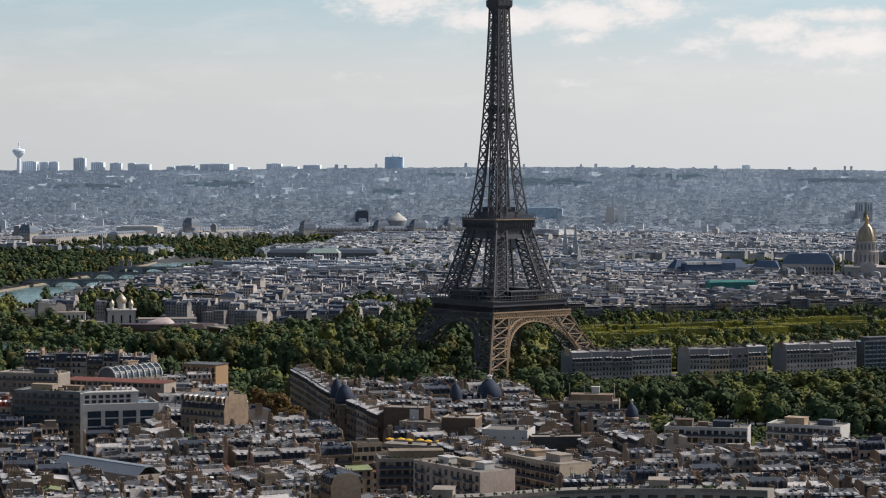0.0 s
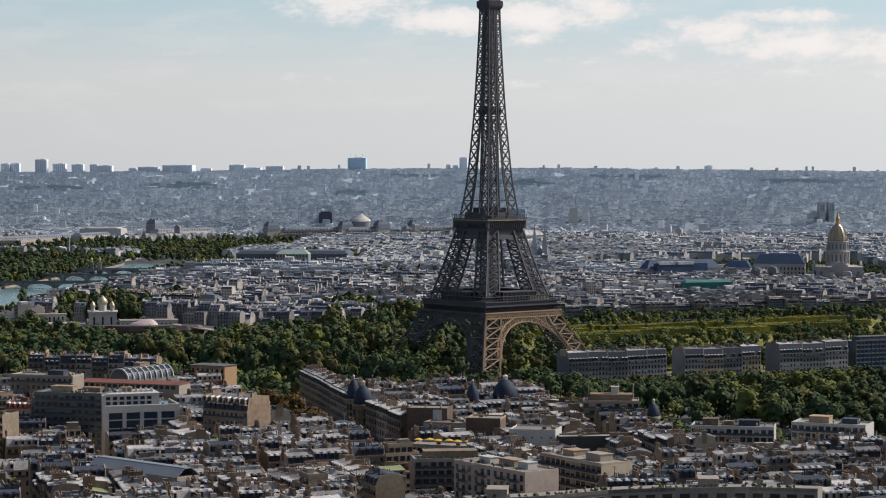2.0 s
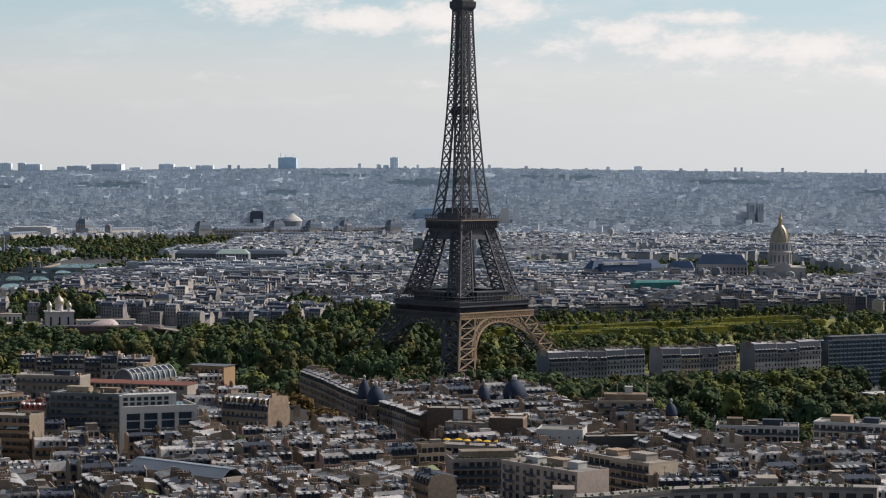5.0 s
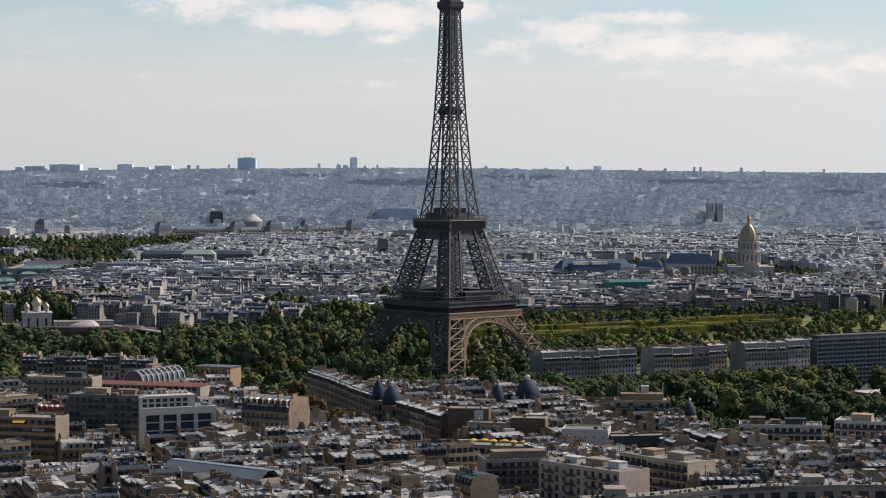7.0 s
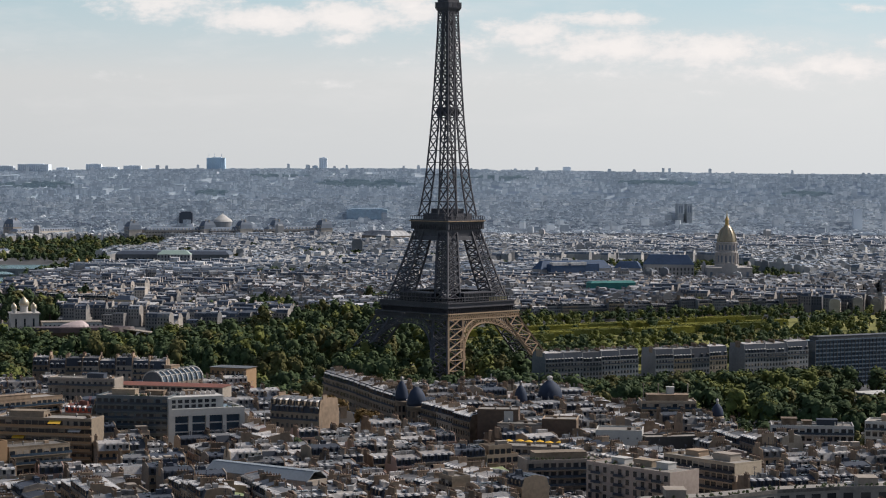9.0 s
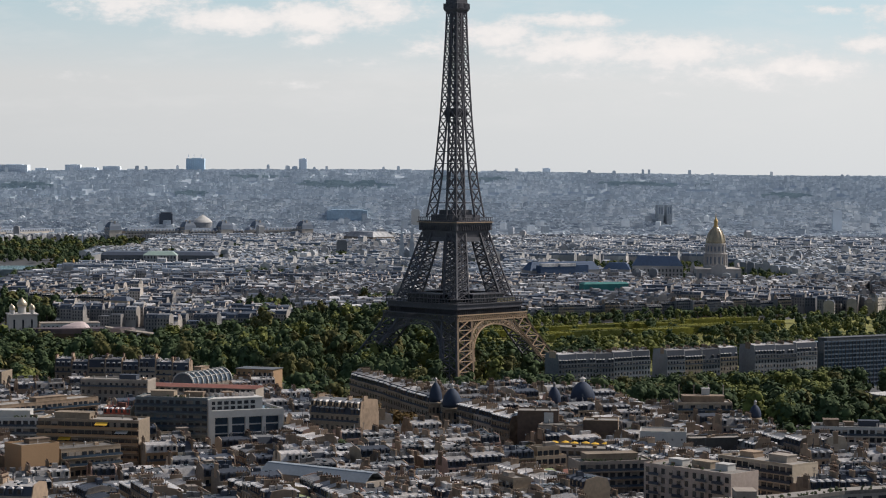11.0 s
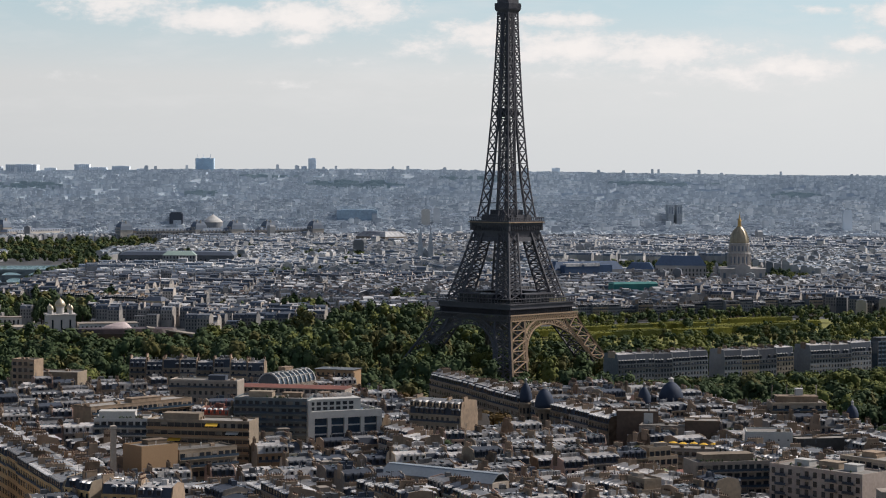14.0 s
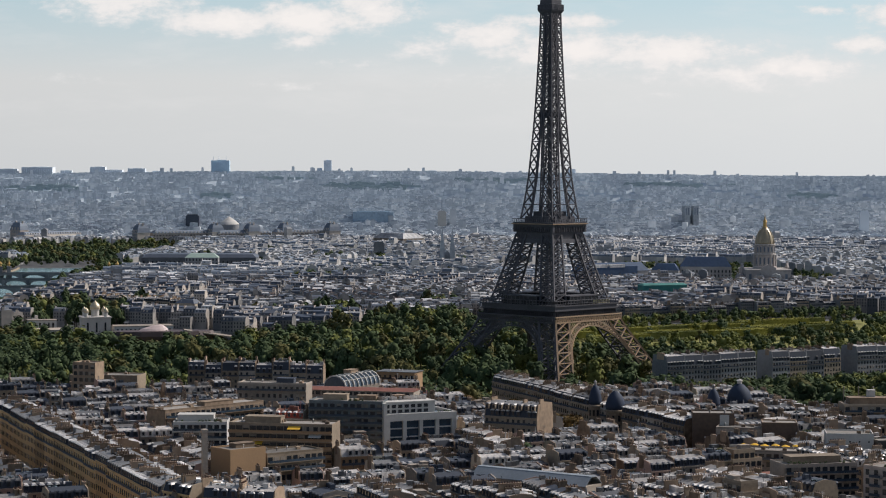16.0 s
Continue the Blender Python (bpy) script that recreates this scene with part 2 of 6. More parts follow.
FAR_BLOCK = mat("hazed_far_concrete", (0.70, 0.76, 0.83), 0.85, 0.0, 0.15, 30, 120, "object")
GOLD = mat("gilding", (0.46, 0.30, 0.10), 0.38, 0.5, 0.2, 0.8, 6)
LEADED = mat("dull_gilt_lead", (0.33, 0.275, 0.19), 0.42, 0.35, 0.25, 0.8, 6)
CHURCH = mat("pale_church_stone", (0.33, 0.305, 0.29), 0.9, 0.0, 0.2, 3, 30, "object", (0.42, 0.385, 0.36))
# blue slate for the distant halls, with haze put into its colour
HAZY_BLUE = mat("hazy_blue_slate", (0.045, 0.075, 0.135), 0.7, 0.0, 0.25, 3, 20, spec=0.25)


class Geo:
    """Collects faces, then links them as one mesh object."""

    def __init__(self):
        self.v, self.f, self.m = [], [], []

    def add(self, verts, faces, m=0):
        k = len(self.v)
        self.v += [tuple(p) for p in verts]
        self.f += [tuple(k + i for i in f) for f in faces]
        self.m += [m] * len(faces)

    def box(self, x0, y0, z0, x1, y1, z1, m=0, at=None):
        vs = [(x, y, z) for z in (z0, z1) for x, y in ((x0, y0), (x1, y0), (x1, y1), (x0, y1))]
        if at is not None:
            vs = [at @ Vector(p) for p in vs]
        self.add(vs, [(3, 2, 1, 0), (4, 5, 6, 7), (0, 1, 5, 4), (1, 2, 6, 5), (2, 3, 7, 6), (3, 0, 4, 7)], m)

    def bar(self, a, b, w, m=0, h=None):
        a, b = Vector(a), Vector(b)
        d = (b - a).normalized()
        s = d.cross(Vector((0, 0, 1)))
        s = s.normalized() if s.length > 1e-4 else Vector((1, 0, 0))
        u = s.cross(d)
        s, u = s * w / 2, u * (h or w) / 2
        vs = [p + i * s + j * u for p in (a, b) for i, j in ((-1, -1), (1, -1), (1, 1), (-1, 1))]
        self.add(vs, [(3, 2, 1, 0), (4, 5, 6, 7), (0, 1, 5, 4), (1, 2, 6, 5), (2, 3, 7, 6), (3, 0, 4, 7)], m)

    def loft(self, rings, m=0, cap=True, at=None):
        """rings: lists of as many points each."""
        n = len(rings[0])
        vs = [Vector(p) for r in rings for p in r]
        if at is not None:
            vs = [at @ p for p in vs]
        fs = [(i * n + j, i * n + (j + 1) % n, (i + 1) * n + (j + 1) % n, (i + 1) * n + j) for i in range(len(rings) - 1) for j in range(n)]
        if cap:
            fs += [tuple(range((len(rings) - 1) * n, len(rings) * n)), tuple(reversed(range(n)))]
        self.add(vs, fs, m)

    def lathe(self, profile, n=16, m=0, at=None, turn=0.0):
        self.loft([[(r * cos(turn + 2 * pi * j / n), r * sin(turn + 2 * pi * j / n), z) for j in range(n)] for r, z in profile], m, True, at)

    def link(self, name, mats, parent=None, label="", smooth=False):
        me = bpy.data.meshes.new(name)
        me.from_pydata(self.v, [], self.f)
        for x in mats:
            me.materials.append(x)
        me.polygons.foreach_set("material_index", self.m)
        if smooth:
            me.polygons.foreach_set("use_smooth", [True] * len(self.f))
        me.update()
        ob = new(name, me)
        if parent is not None:
            ob.parent = parent
        return tagged(ob, label)


def thing(name, x, y, z, turn, label, category, group="", kind=""):
    ob = new(name)
    ob.matrix_basis = pose(x, y, z, 0, 0, turn)
    ob.empty_display_size = 1
    return tagged(ob, label, category, group, kind)


def square(h, z, k=None):
    k = h if k is None else k
    return [(-h, -k, z), (h, -k, z), (h, k, z), (-h, k, z)]


# ---- lie of the land ----
EYE_X, EYE_Y, EYE_Z = -1558.0, -14.0, 150.0
NEAR, PACK = 4450.0, 95.0


def smooth(a, b, x):
    x = min(1, max(0, (x - a) / (b - a)))
    return x * x * (3 - 2 * x)


def lie(x, y):
    """Height of the ground: the hill that the near streets stand on, the plain, the hills round the city."""
    d = hypot(x - EYE_X, y - EYE_Y)
    brow = -490 - min(220, max(0, (-40 - y) * 2.1))
    return 29 * (1 - smooth(brow, brow + 120, x)) + 165 * smooth(5200, 12500, d) * (0.93 + 0.07 * sin(y / 900 + 1))


def place(x, y, z=0.0):
    """A point of the map, z above the ground. Past 4.4 km the land closes up along the eye's sight lines, to fit the
    camera's view with the hills within 5 km.
    """
    dx, dy = x - EYE_X, y - EYE_Y
    d = hypot(dx, dy)
    g = lie(x, y) + z
    if d <= NEAR:
        return (x, y, g)
    k = (NEAR + PACK * log(1 + (d - NEAR) / PACK)) / d
    return (EYE_X + dx * k, EYE_Y + dy * k, EYE_Z + (g - EYE_Z) * k)


def shrink(x, y):
    d = hypot(x - EYE_X, y - EYE_Y)
    return 1.0 if d <= NEAR else (NEAR + PACK * log(1 + (d - NEAR) / PACK)) / d


def make_ground():
    g = Geo()
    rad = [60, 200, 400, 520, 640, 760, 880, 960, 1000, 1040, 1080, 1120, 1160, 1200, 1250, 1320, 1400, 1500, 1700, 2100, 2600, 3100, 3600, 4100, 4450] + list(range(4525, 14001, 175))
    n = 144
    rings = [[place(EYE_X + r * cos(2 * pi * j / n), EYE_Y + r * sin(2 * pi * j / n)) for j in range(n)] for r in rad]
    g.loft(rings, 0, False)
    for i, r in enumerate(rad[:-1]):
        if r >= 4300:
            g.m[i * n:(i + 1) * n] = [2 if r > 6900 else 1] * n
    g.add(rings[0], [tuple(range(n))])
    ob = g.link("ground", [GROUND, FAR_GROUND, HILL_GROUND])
    tagged(ob, "grey streets and bare soil under the city", "ground", kind="structure")


make_ground()

# ---- the iron tower ----
def lerp(table, z):
    for (z0, a), (z1, b) in zip(table, table[1:]):
        if z <= z1:
            return a + (b - a) * max(0, z - z0) / (z1 - z0)
    return table[-1][1]


OUTER = [(0, 61.5), (20, 50), (40, 39.2), (57, 31.8), (66, 28.6), (87, 22.8), (108, 17.4), (119, 15.2), (135, 12.8), (150, 11.2), (172, 9.6), (193, 8.2), (214, 7.2), (235, 6.3), (256, 5.5), (276, 5.0)]
INNER = [(0, 45.5), (20, 34.6), (40, 24.4), (57, 18.0), (66, 16.2), (87, 11.6), (108, 7.6), (119, 5.4), (150, 2.9), (193, 0.9), (276, 0.7)]


def truss(g, sx, sy, levels, w, thin, sides=(0, 1, 2, 3)):
    """One latticed leg: four columns, which it returns, with crosses and rungs on its four sides."""
    def corners(z):
        o, i = lerp(OUTER, z), lerp(INNER, z)
        return [Vector((sx * a, sy * b, z)) for a, b in ((o, o), (o, i), (i, i), (i, o))]
    columns, lines = [Geo() for _ in range(4)], [[] for _ in range(4)]
    for z in levels:
        for line, p in zip(lines, corners(z)):
            line.append([p + Vector((a * w / 2, b * w / 2, 0)) for a, b in ((-1, -1), (1, -1), (1, 1), (-1, 1))])
    for c, line in zip(columns, lines):
        c.loft(line)
    for z0, z1 in zip(levels, levels[1:]):
        p, q = corners(z0), corners(z1)
        for k in range(4):
            if k not in sides:
                continue
            j = (k + 1) % 4
            g.bar(p[k], q[j], thin)
            g.bar(p[j], q[k], thin)
            g.bar(q[k], q[j], thin)
    return columns


# sunlight inside the platform pavilion, put in as a gold colour
SUNLIT_PANEL = mat("sunlit_gold_panels", (0.50, 0.42, 0.25), 0.7, 0.0, 0.2, 1.0, 6)


def iron_tower():
    top = thing("lattice_tower", 0, 0, 0, 45.4, "tall brown wrought-iron lattice tower on four arched legs among trees", "tower")
    signs = [(-1, -1), (1, -1), (1, 1), (-1, 1)]
    for sx, sy in signs:
        g = Geo()
        columns = truss(g, sx, sy, [4, 11, 18, 25, 32, 39, 47], 1.5, 0.7)
        # second, finer crossing inside each panel
        for z0, z1 in ((4, 20), (20, 38)):
            o0, i0, o1, i1 = lerp(OUTER, z0), lerp(INNER, z0), lerp(OUTER, z1), lerp(INNER, z1)
            m0, m1 = (o0 + i0) / 2, (o1 + i1) / 2
            for a, b in (((o0, m0), (o1, m1)), ((m0, o0), (m1, o1)), ((i0, m0), (i1, m1)), ((m0, i0), (m1, i1))):
                g.bar((sx * a[0], sy * a[1], z0), (sx * b[0], sy * b[1], z1), 0.6)
        leg = columns[0].link("leg", [IRON], top)
        for c in columns[1:]:
            c.link("column", [IRON], leg)
        tagged(g.link("lattice", [IRON], leg), kind="stuff")
        for a, b in ((59.6, 59.6), (59.6, 43.6), (43.6, 43.6), (43.6, 59.6)):
            f = Geo()
            f.loft([[(sx * a + u * 4.5, sy * b + v * 4.5, 0) for u, v in signs], [(sx * a + u * 3.2, sy * b + v * 3.2, 4.2) for u, v in signs]])
            f.link("footing", [STONE], leg, "pale masonry footing")
        g = Geo()
        columns = truss(g, sx, sy, [60, 65, 70, 75, 80, 85, 90, 95, 100, 108], 1.2, 0.6)
        for z0, z1 in zip(range(60, 108, 8), range(68, 109, 8)):
            for flip in (False, True):
                p, q = [(sx * (lerp(OUTER, z) + lerp(INNER, z)) / 2, sy * lerp(OUTER, z), z) for z in (z0, z1)]
                if flip:
                    p, q = [(sx * lerp(OUTER, z), sy * (lerp(OUTER, z) + lerp(INNER, z)) / 2, z) for z in (z0, z1)]
                g.bar(p, q, 0.6)
        leg = columns[0].link("middle_leg", [IRON], top)
        for c in columns[1:]:
            c.link("column", [IRON], leg)
        tagged(g.link("lattice", [IRON], leg), kind="stuff")
        g = Geo()
        z, levels, h = 119.0, [119.0], 10.6
        while z + h < 270:
            z += h
            levels.append(z)
            h = max(5.6, h * 0.955)
        levels.append(270.5)
        columns = truss(g, sx, sy, levels, 0.9, 0.64, (0, 3))
        leg = columns[0].link("upper_leg", [IRON], top)
        for c in columns[1:]:
            c.link("column", [IRON], leg)
        tagged(g.link("lattice", [IRON], leg), kind="stuff")
    # rungs and crosses between the upper legs
    g = Geo()
    for z0, z1 in zip(levels, levels[1:]):
        for s in (-1, 1):
            o, i = lerp(OUTER, z1), lerp(INNER, z1)
            g.bar((-i, s * o, z1), (i, s * o, z1), 0.45)
            g.bar((s * o, -i, z1), (s * o, i, z1), 0.45)
            o0, i0 = lerp(OUTER, z0), lerp(INNER, z0)
            if z0 > 185:
                g.bar((-i0, s * o0, z0), (i, s * o, z1), 0.32)
                g.bar((s * o0, -i0, z0), (s * o, i, z1), 0.32)
    tagged(g.link("cross_bracing", [IRON], top), kind="stuff")
    # lift shaft up the middle
    g = Geo()
    for sx, sy in signs:
        g.bar((sx * 1.9, sy * 1.9, 118), (sx * 1.5, sy * 1.5, 268), 0.26)
    for k in range(50):
        z = 118 + 3 * k
        for s in (-1, 1):
            g.bar((-1.9, s * 1.9, z), (1.9, s * 1.9, z + 3), 0.12)
            g.bar((s * 1.9, -1.9, z), (s * 1.9, 1.9, z + 3), 0.12)
    g.link("lift_shaft", [IRON], top)
    # arches between the legs
    for k in range(4):
        g = Geo()
        n = 28

        def at(u, z):
            return Vector((u, -lerp(OUTER, z) - 0.5, z))

        def curve(r, h, a):
            return at(-r * cos(a), 6 + h * sin(a))
        pts = [[curve(r, h, pi * (0.1 + 0.8 * j / n)) for j in range(n + 1)] for r, h in ((36.0, 36.2), (39.2, 40.2))]
        for j in range(n):
            for row in pts:
                g.bar(row[j], row[j + 1], 1.0)
            g.bar(pts[0][j], pts[1][j + 1], 0.4)
            g.bar(pts[0][j + 1], pts[1][j], 0.4)
            g.bar(pts[0][j], pts[1][j], 0.5)
        # spandrel posts up to the long gallery and the gallery's own small arches
        for u in range(-37, 38, 2):
            o = lerp(OUTER, 44)
            g.bar((u, -o - 0.5, 45.4), (u, -o - 0.5, 49.4), 0.45)
            if u < 36:
                g.bar((u, -o - 0.5, 45.4), (u + 2, -o - 0.5, 49.4), 0.35)
            rise = 6 + 40.2 * (max(0, 1 - (u / 39.2) ** 2)) ** 0.5
            if rise < 43.5 and abs(u) < 25:
                g.bar(at(u, rise), at(u, 45.6), 0.35)
        for z in (45.4, 49.4):
            g.bar((-37.5, -lerp(OUTER, 44) - 0.5, z), (37.5, -lerp(OUTER, 44) - 0.5, z), 0.9)
        sun_side = k == 3  # the sunward side: sunlight is put in as a lighter brown
        ob = g.link("arch", [IRON_LIT if sun_side else IRON], top, "arch in a lighter, sunlit brown" if sun_side else "")
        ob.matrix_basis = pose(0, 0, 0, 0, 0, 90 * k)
        if sun_side:  # the outer lattice of both legs on that side
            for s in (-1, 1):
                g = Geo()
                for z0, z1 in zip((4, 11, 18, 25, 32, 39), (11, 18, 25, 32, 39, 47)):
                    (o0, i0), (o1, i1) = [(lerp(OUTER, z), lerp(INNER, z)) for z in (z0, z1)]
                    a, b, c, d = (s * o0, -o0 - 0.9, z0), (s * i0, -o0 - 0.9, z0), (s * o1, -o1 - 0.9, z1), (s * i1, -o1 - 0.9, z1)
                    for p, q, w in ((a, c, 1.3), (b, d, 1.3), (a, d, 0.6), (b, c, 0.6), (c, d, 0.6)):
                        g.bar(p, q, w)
                g.link("painted_lattice", [IRON_LIT], top, "lattice in a lighter, sunlit brown").matrix_basis = pose(0, 0, 0, 0, 0, 90 * k)
    # first platform
    g = Geo()
    ring = lambda h, z: square(h, z)
    g.loft([ring(33.0, 49.0), ring(33.6, 52.5), ring(35.2, 53.5), ring(35.4, 57.2), ring(27, 57.2), ring(27, 49.0), ring(33.0, 49.0)], 0, False)
    deck = g.link("first_platform", [IRON], top)
    g = Geo()
    for k in range(4):
        at = pose(0, 0, 0, 0, 0, 90 * k)
        for u in np.arange(-34, 34.1, 2.0):
            g.box(u - 0.16, -35.1, 49.4, u + 0.16, -33.2, 53.6, 0, at)
        g.box(-36, -36, 53.4, 36, -35.2, 54.2, 0, at)
        g.box(-36.2, -36.2, 56.6, 36.2, -35.0, 57.4, 0, at)
        for u in np.arange(-36, 36.1, 3.0):
            g.box(u - 0.15, -36.1, 57.4, u + 0.15, -35.8, 60.6, 0, at)
        g.box(-36.1, -36.15, 58.5, 36.1, -35.9, 58.8, 0, at)
        g.box(-36.2, -36.2, 60.5, 36.2, -34.2, 60.9, 0, at)
    g.link("gallery", [IRON], deck)
    for k in range(4):
        g = Geo()
        at = pose(0, 0, 0, 0, 0, 90 * k)
        g.box(-16, -33, 57.2, 16, -22, 63.2, 0, at)
        g.box(-16.5, -33.6, 63.2, 16.5, -21.5, 64.0, 1, at)
        for u in range(-16, 17, 4):
            g.box(u - 0.2, -33.3, 57.2, u + 0.2, -33.0, 63.2, 1, at)
        g.link("pavilion", [DARK, IRON], deck, "dark glazed pavilion on the platform")
    for k in range(6):  # gold strips painted in for the sunlit pavilion, behind one side's railing
        g = Geo()
        g.box(-35.0, -27 + 3.2 * k, 57.6, -34.7, -24.5 + 3.2 * k, 60.2)
        g.link("blind", [SUNLIT_PANEL], deck, "pale gold strip for the sunlit pavilion")
    # second platform
    g = Geo()
    g.loft([ring(17.0, 104.5), ring(17.4, 109), ring(18.4, 112.5), ring(19.3, 115.4), ring(19.3, 116.6), ring(12, 116.6), ring(12, 104.5), ring(17.0, 104.5)], 0, False)
    g.loft([ring(18.6, 101.5), ring(18.2, 104.5), ring(16.5, 104.5), ring(16.5, 101.5), ring(18.6, 101.5)], 0, False)
    deck2 = g.link("second_platform", [IRON], top)
    g = Geo()
    for k in range(4):
        at = pose(0, 0, 0, 0, 0, 90 * k)
        for u in np.arange(-19, 19.1, 1.9):
            g.box(u - 0.12, -19.6, 116.6, u + 0.12, -19.3, 119.2, 0, at)
            g.box(u - 0.2, -19.0, 109.5, u + 0.2, -17.4, 115.4, 0, at)
        g.box(-19.7, -19.7, 118.9, 19.7, -19.2, 119.3, 0, at)
        g.box(-20.2, -20.2, 115.2, 20.2, -19.0, 115.8, 1, at)
        g.box(-11, -14.5, 116.6, 11, -9, 121.0, 0, at)
        g.box(-7, -10, 121.0, 7, -6, 124.5, 0, at)
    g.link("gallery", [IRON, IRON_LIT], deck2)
    # resting stage half way up
    g = Geo()
    g.loft([ring(5.4, 193.0), ring(6.2, 195), ring(6.2, 197.5), ring(5.0, 199)], 0)
    g.link("middle_stage", [IRON], top)
    # top gallery
    g = Geo()
    g.loft([ring(4.9, 269), ring(5.3, 269.6), ring(6.6, 271.5), ring(6.9, 272.5), ring(6.9, 276.2), ring(5.6, 276.6), ring(5.6, 279.5), ring(4.0, 280.5)], 0)
    for k in range(4):
        at = pose(0, 0, 0, 0, 0, 90 * k)
        for u in np.arange(-6.5, 6.6, 1.3):
            g.box(u - 0.15, -7.1, 272.4, u + 0.15, -6.9, 276.4, 0, at)
    g.link("top_gallery", [IRON], top)


iron_tower()

# ---- river, parks and the wide city ----
RIVER = [(1860, 662), (1800, 655), (1550, 642), (1300, 642), (1020, 645), (800, 655), (600, 640), (400, 590), (230, 520), (60, 380), (-100, 190), (-280, -40), (-470, -290), (-620, -560)]


def near_line(x, y, line):
    best = 1e9
    for (ax, ay), (bx, by) in zip(line, line[1:]):
        t = ((x - ax) * (bx - ax) + (y - ay) * (by - ay)) / ((bx - ax) ** 2 + (by - ay) ** 2)
        t = min(1, max(0, t))
        best = min(best, hypot(x - ax - t * (bx - ax), y - ay - t * (by - ay)))
    return best


def inside(x, y, poly):
    hit, j = False, len(poly) - 1
    for i in range(len(poly)):
        (xi, yi), (xj, yj) = poly[i], poly[j]
        if (yi > y) != (yj > y) and x < (xj - xi) * (y - yi) / (yj - yi) + xi:
            hit = not hit
        j = i
    return hit


PARKS = [
    [(-440, 330), (-440, -10), (-600, -120), (-640, -330), (-60, -420), (-190, -70), (-120, 60), (-120, 380)],  # hillside and quays
    [(-120, 380), (-120, 120), (60, 100), (120, 0), (260, 60), (430, 130), (330, 250), (250, 290), (250, 360), (320, 370), (320, 430), (430, 460), (420, 530), (330, 540), (150, 480)],  # gardens by the tower
    [(-120, 60), (60, 100), (120, -60), (60, -140), (-60, -60)],  # under the tower
    [(90, -50), (250, 40), (480, 0), (540, -130), (590, -240), (670, -400), (800, -600), (560, -700), (90, -480), (-10, -340), (30, -130)],  # long lawns
    [(700, 740), (1400, 728), (1800, 722), (1990, 789), (2078, 914), (2056, 1061), (2060, 1180), (1500, 980), (700, 880)],  # wooded promenade
    [(1880, 590), (1880, 745), (2100, 760), (2090, 1061), (2660, 1060), (2745, 925), (2870, 690), (2870, 560), (2400, 540), (2200, 590)],  # formal garden
    [(1640, -20), (1900, -30), (1900, -115), (1640, -115)],
    [(500, 470), (720, 520), (800, 490), (620, 400), (540, 380)],
    [(1240, -300), (1900, -120), (1950, -460), (1500, -520), (1240, -480)],
    [(110, -10), (430, 150), (520, 150), (540, 40), (485, 0), (240, 20)],
]
KEEP_OUT = [[(1000, 560), (1000, 760), (2000, 760), (2000, 560)], [(225, 265), (225, 480), (490, 480), (490, 265)], [(1600, 330), (1600, 560), (1900, 560), (1900, 330)],
            [(2380, 900), (2700, 900), (3700, 400), (3600, 300), (3150, 560), (2500, 1000)], [(440, 70), (530, 70), (745, -385), (640, -420)], [(2280, 1000), (2280, 1240), (2760, 1240), (3350, 900), (3300, 700), (2700, 1000)]]
LAWN = [(270, -40), (420, -50), (470, -130), (525, -240), (590, -350), (480, -330), (390, -200), (300, -110)]
COURTS = []  # leafy squares among the city blocks: x, y, radius


def built_up(x, y):
    return x > 70 and not (x < 190 and y < 210) and near_line(x, y, RIVER) > 110 and not any(inside(x, y, p) for p in PARKS + KEEP_OUT)


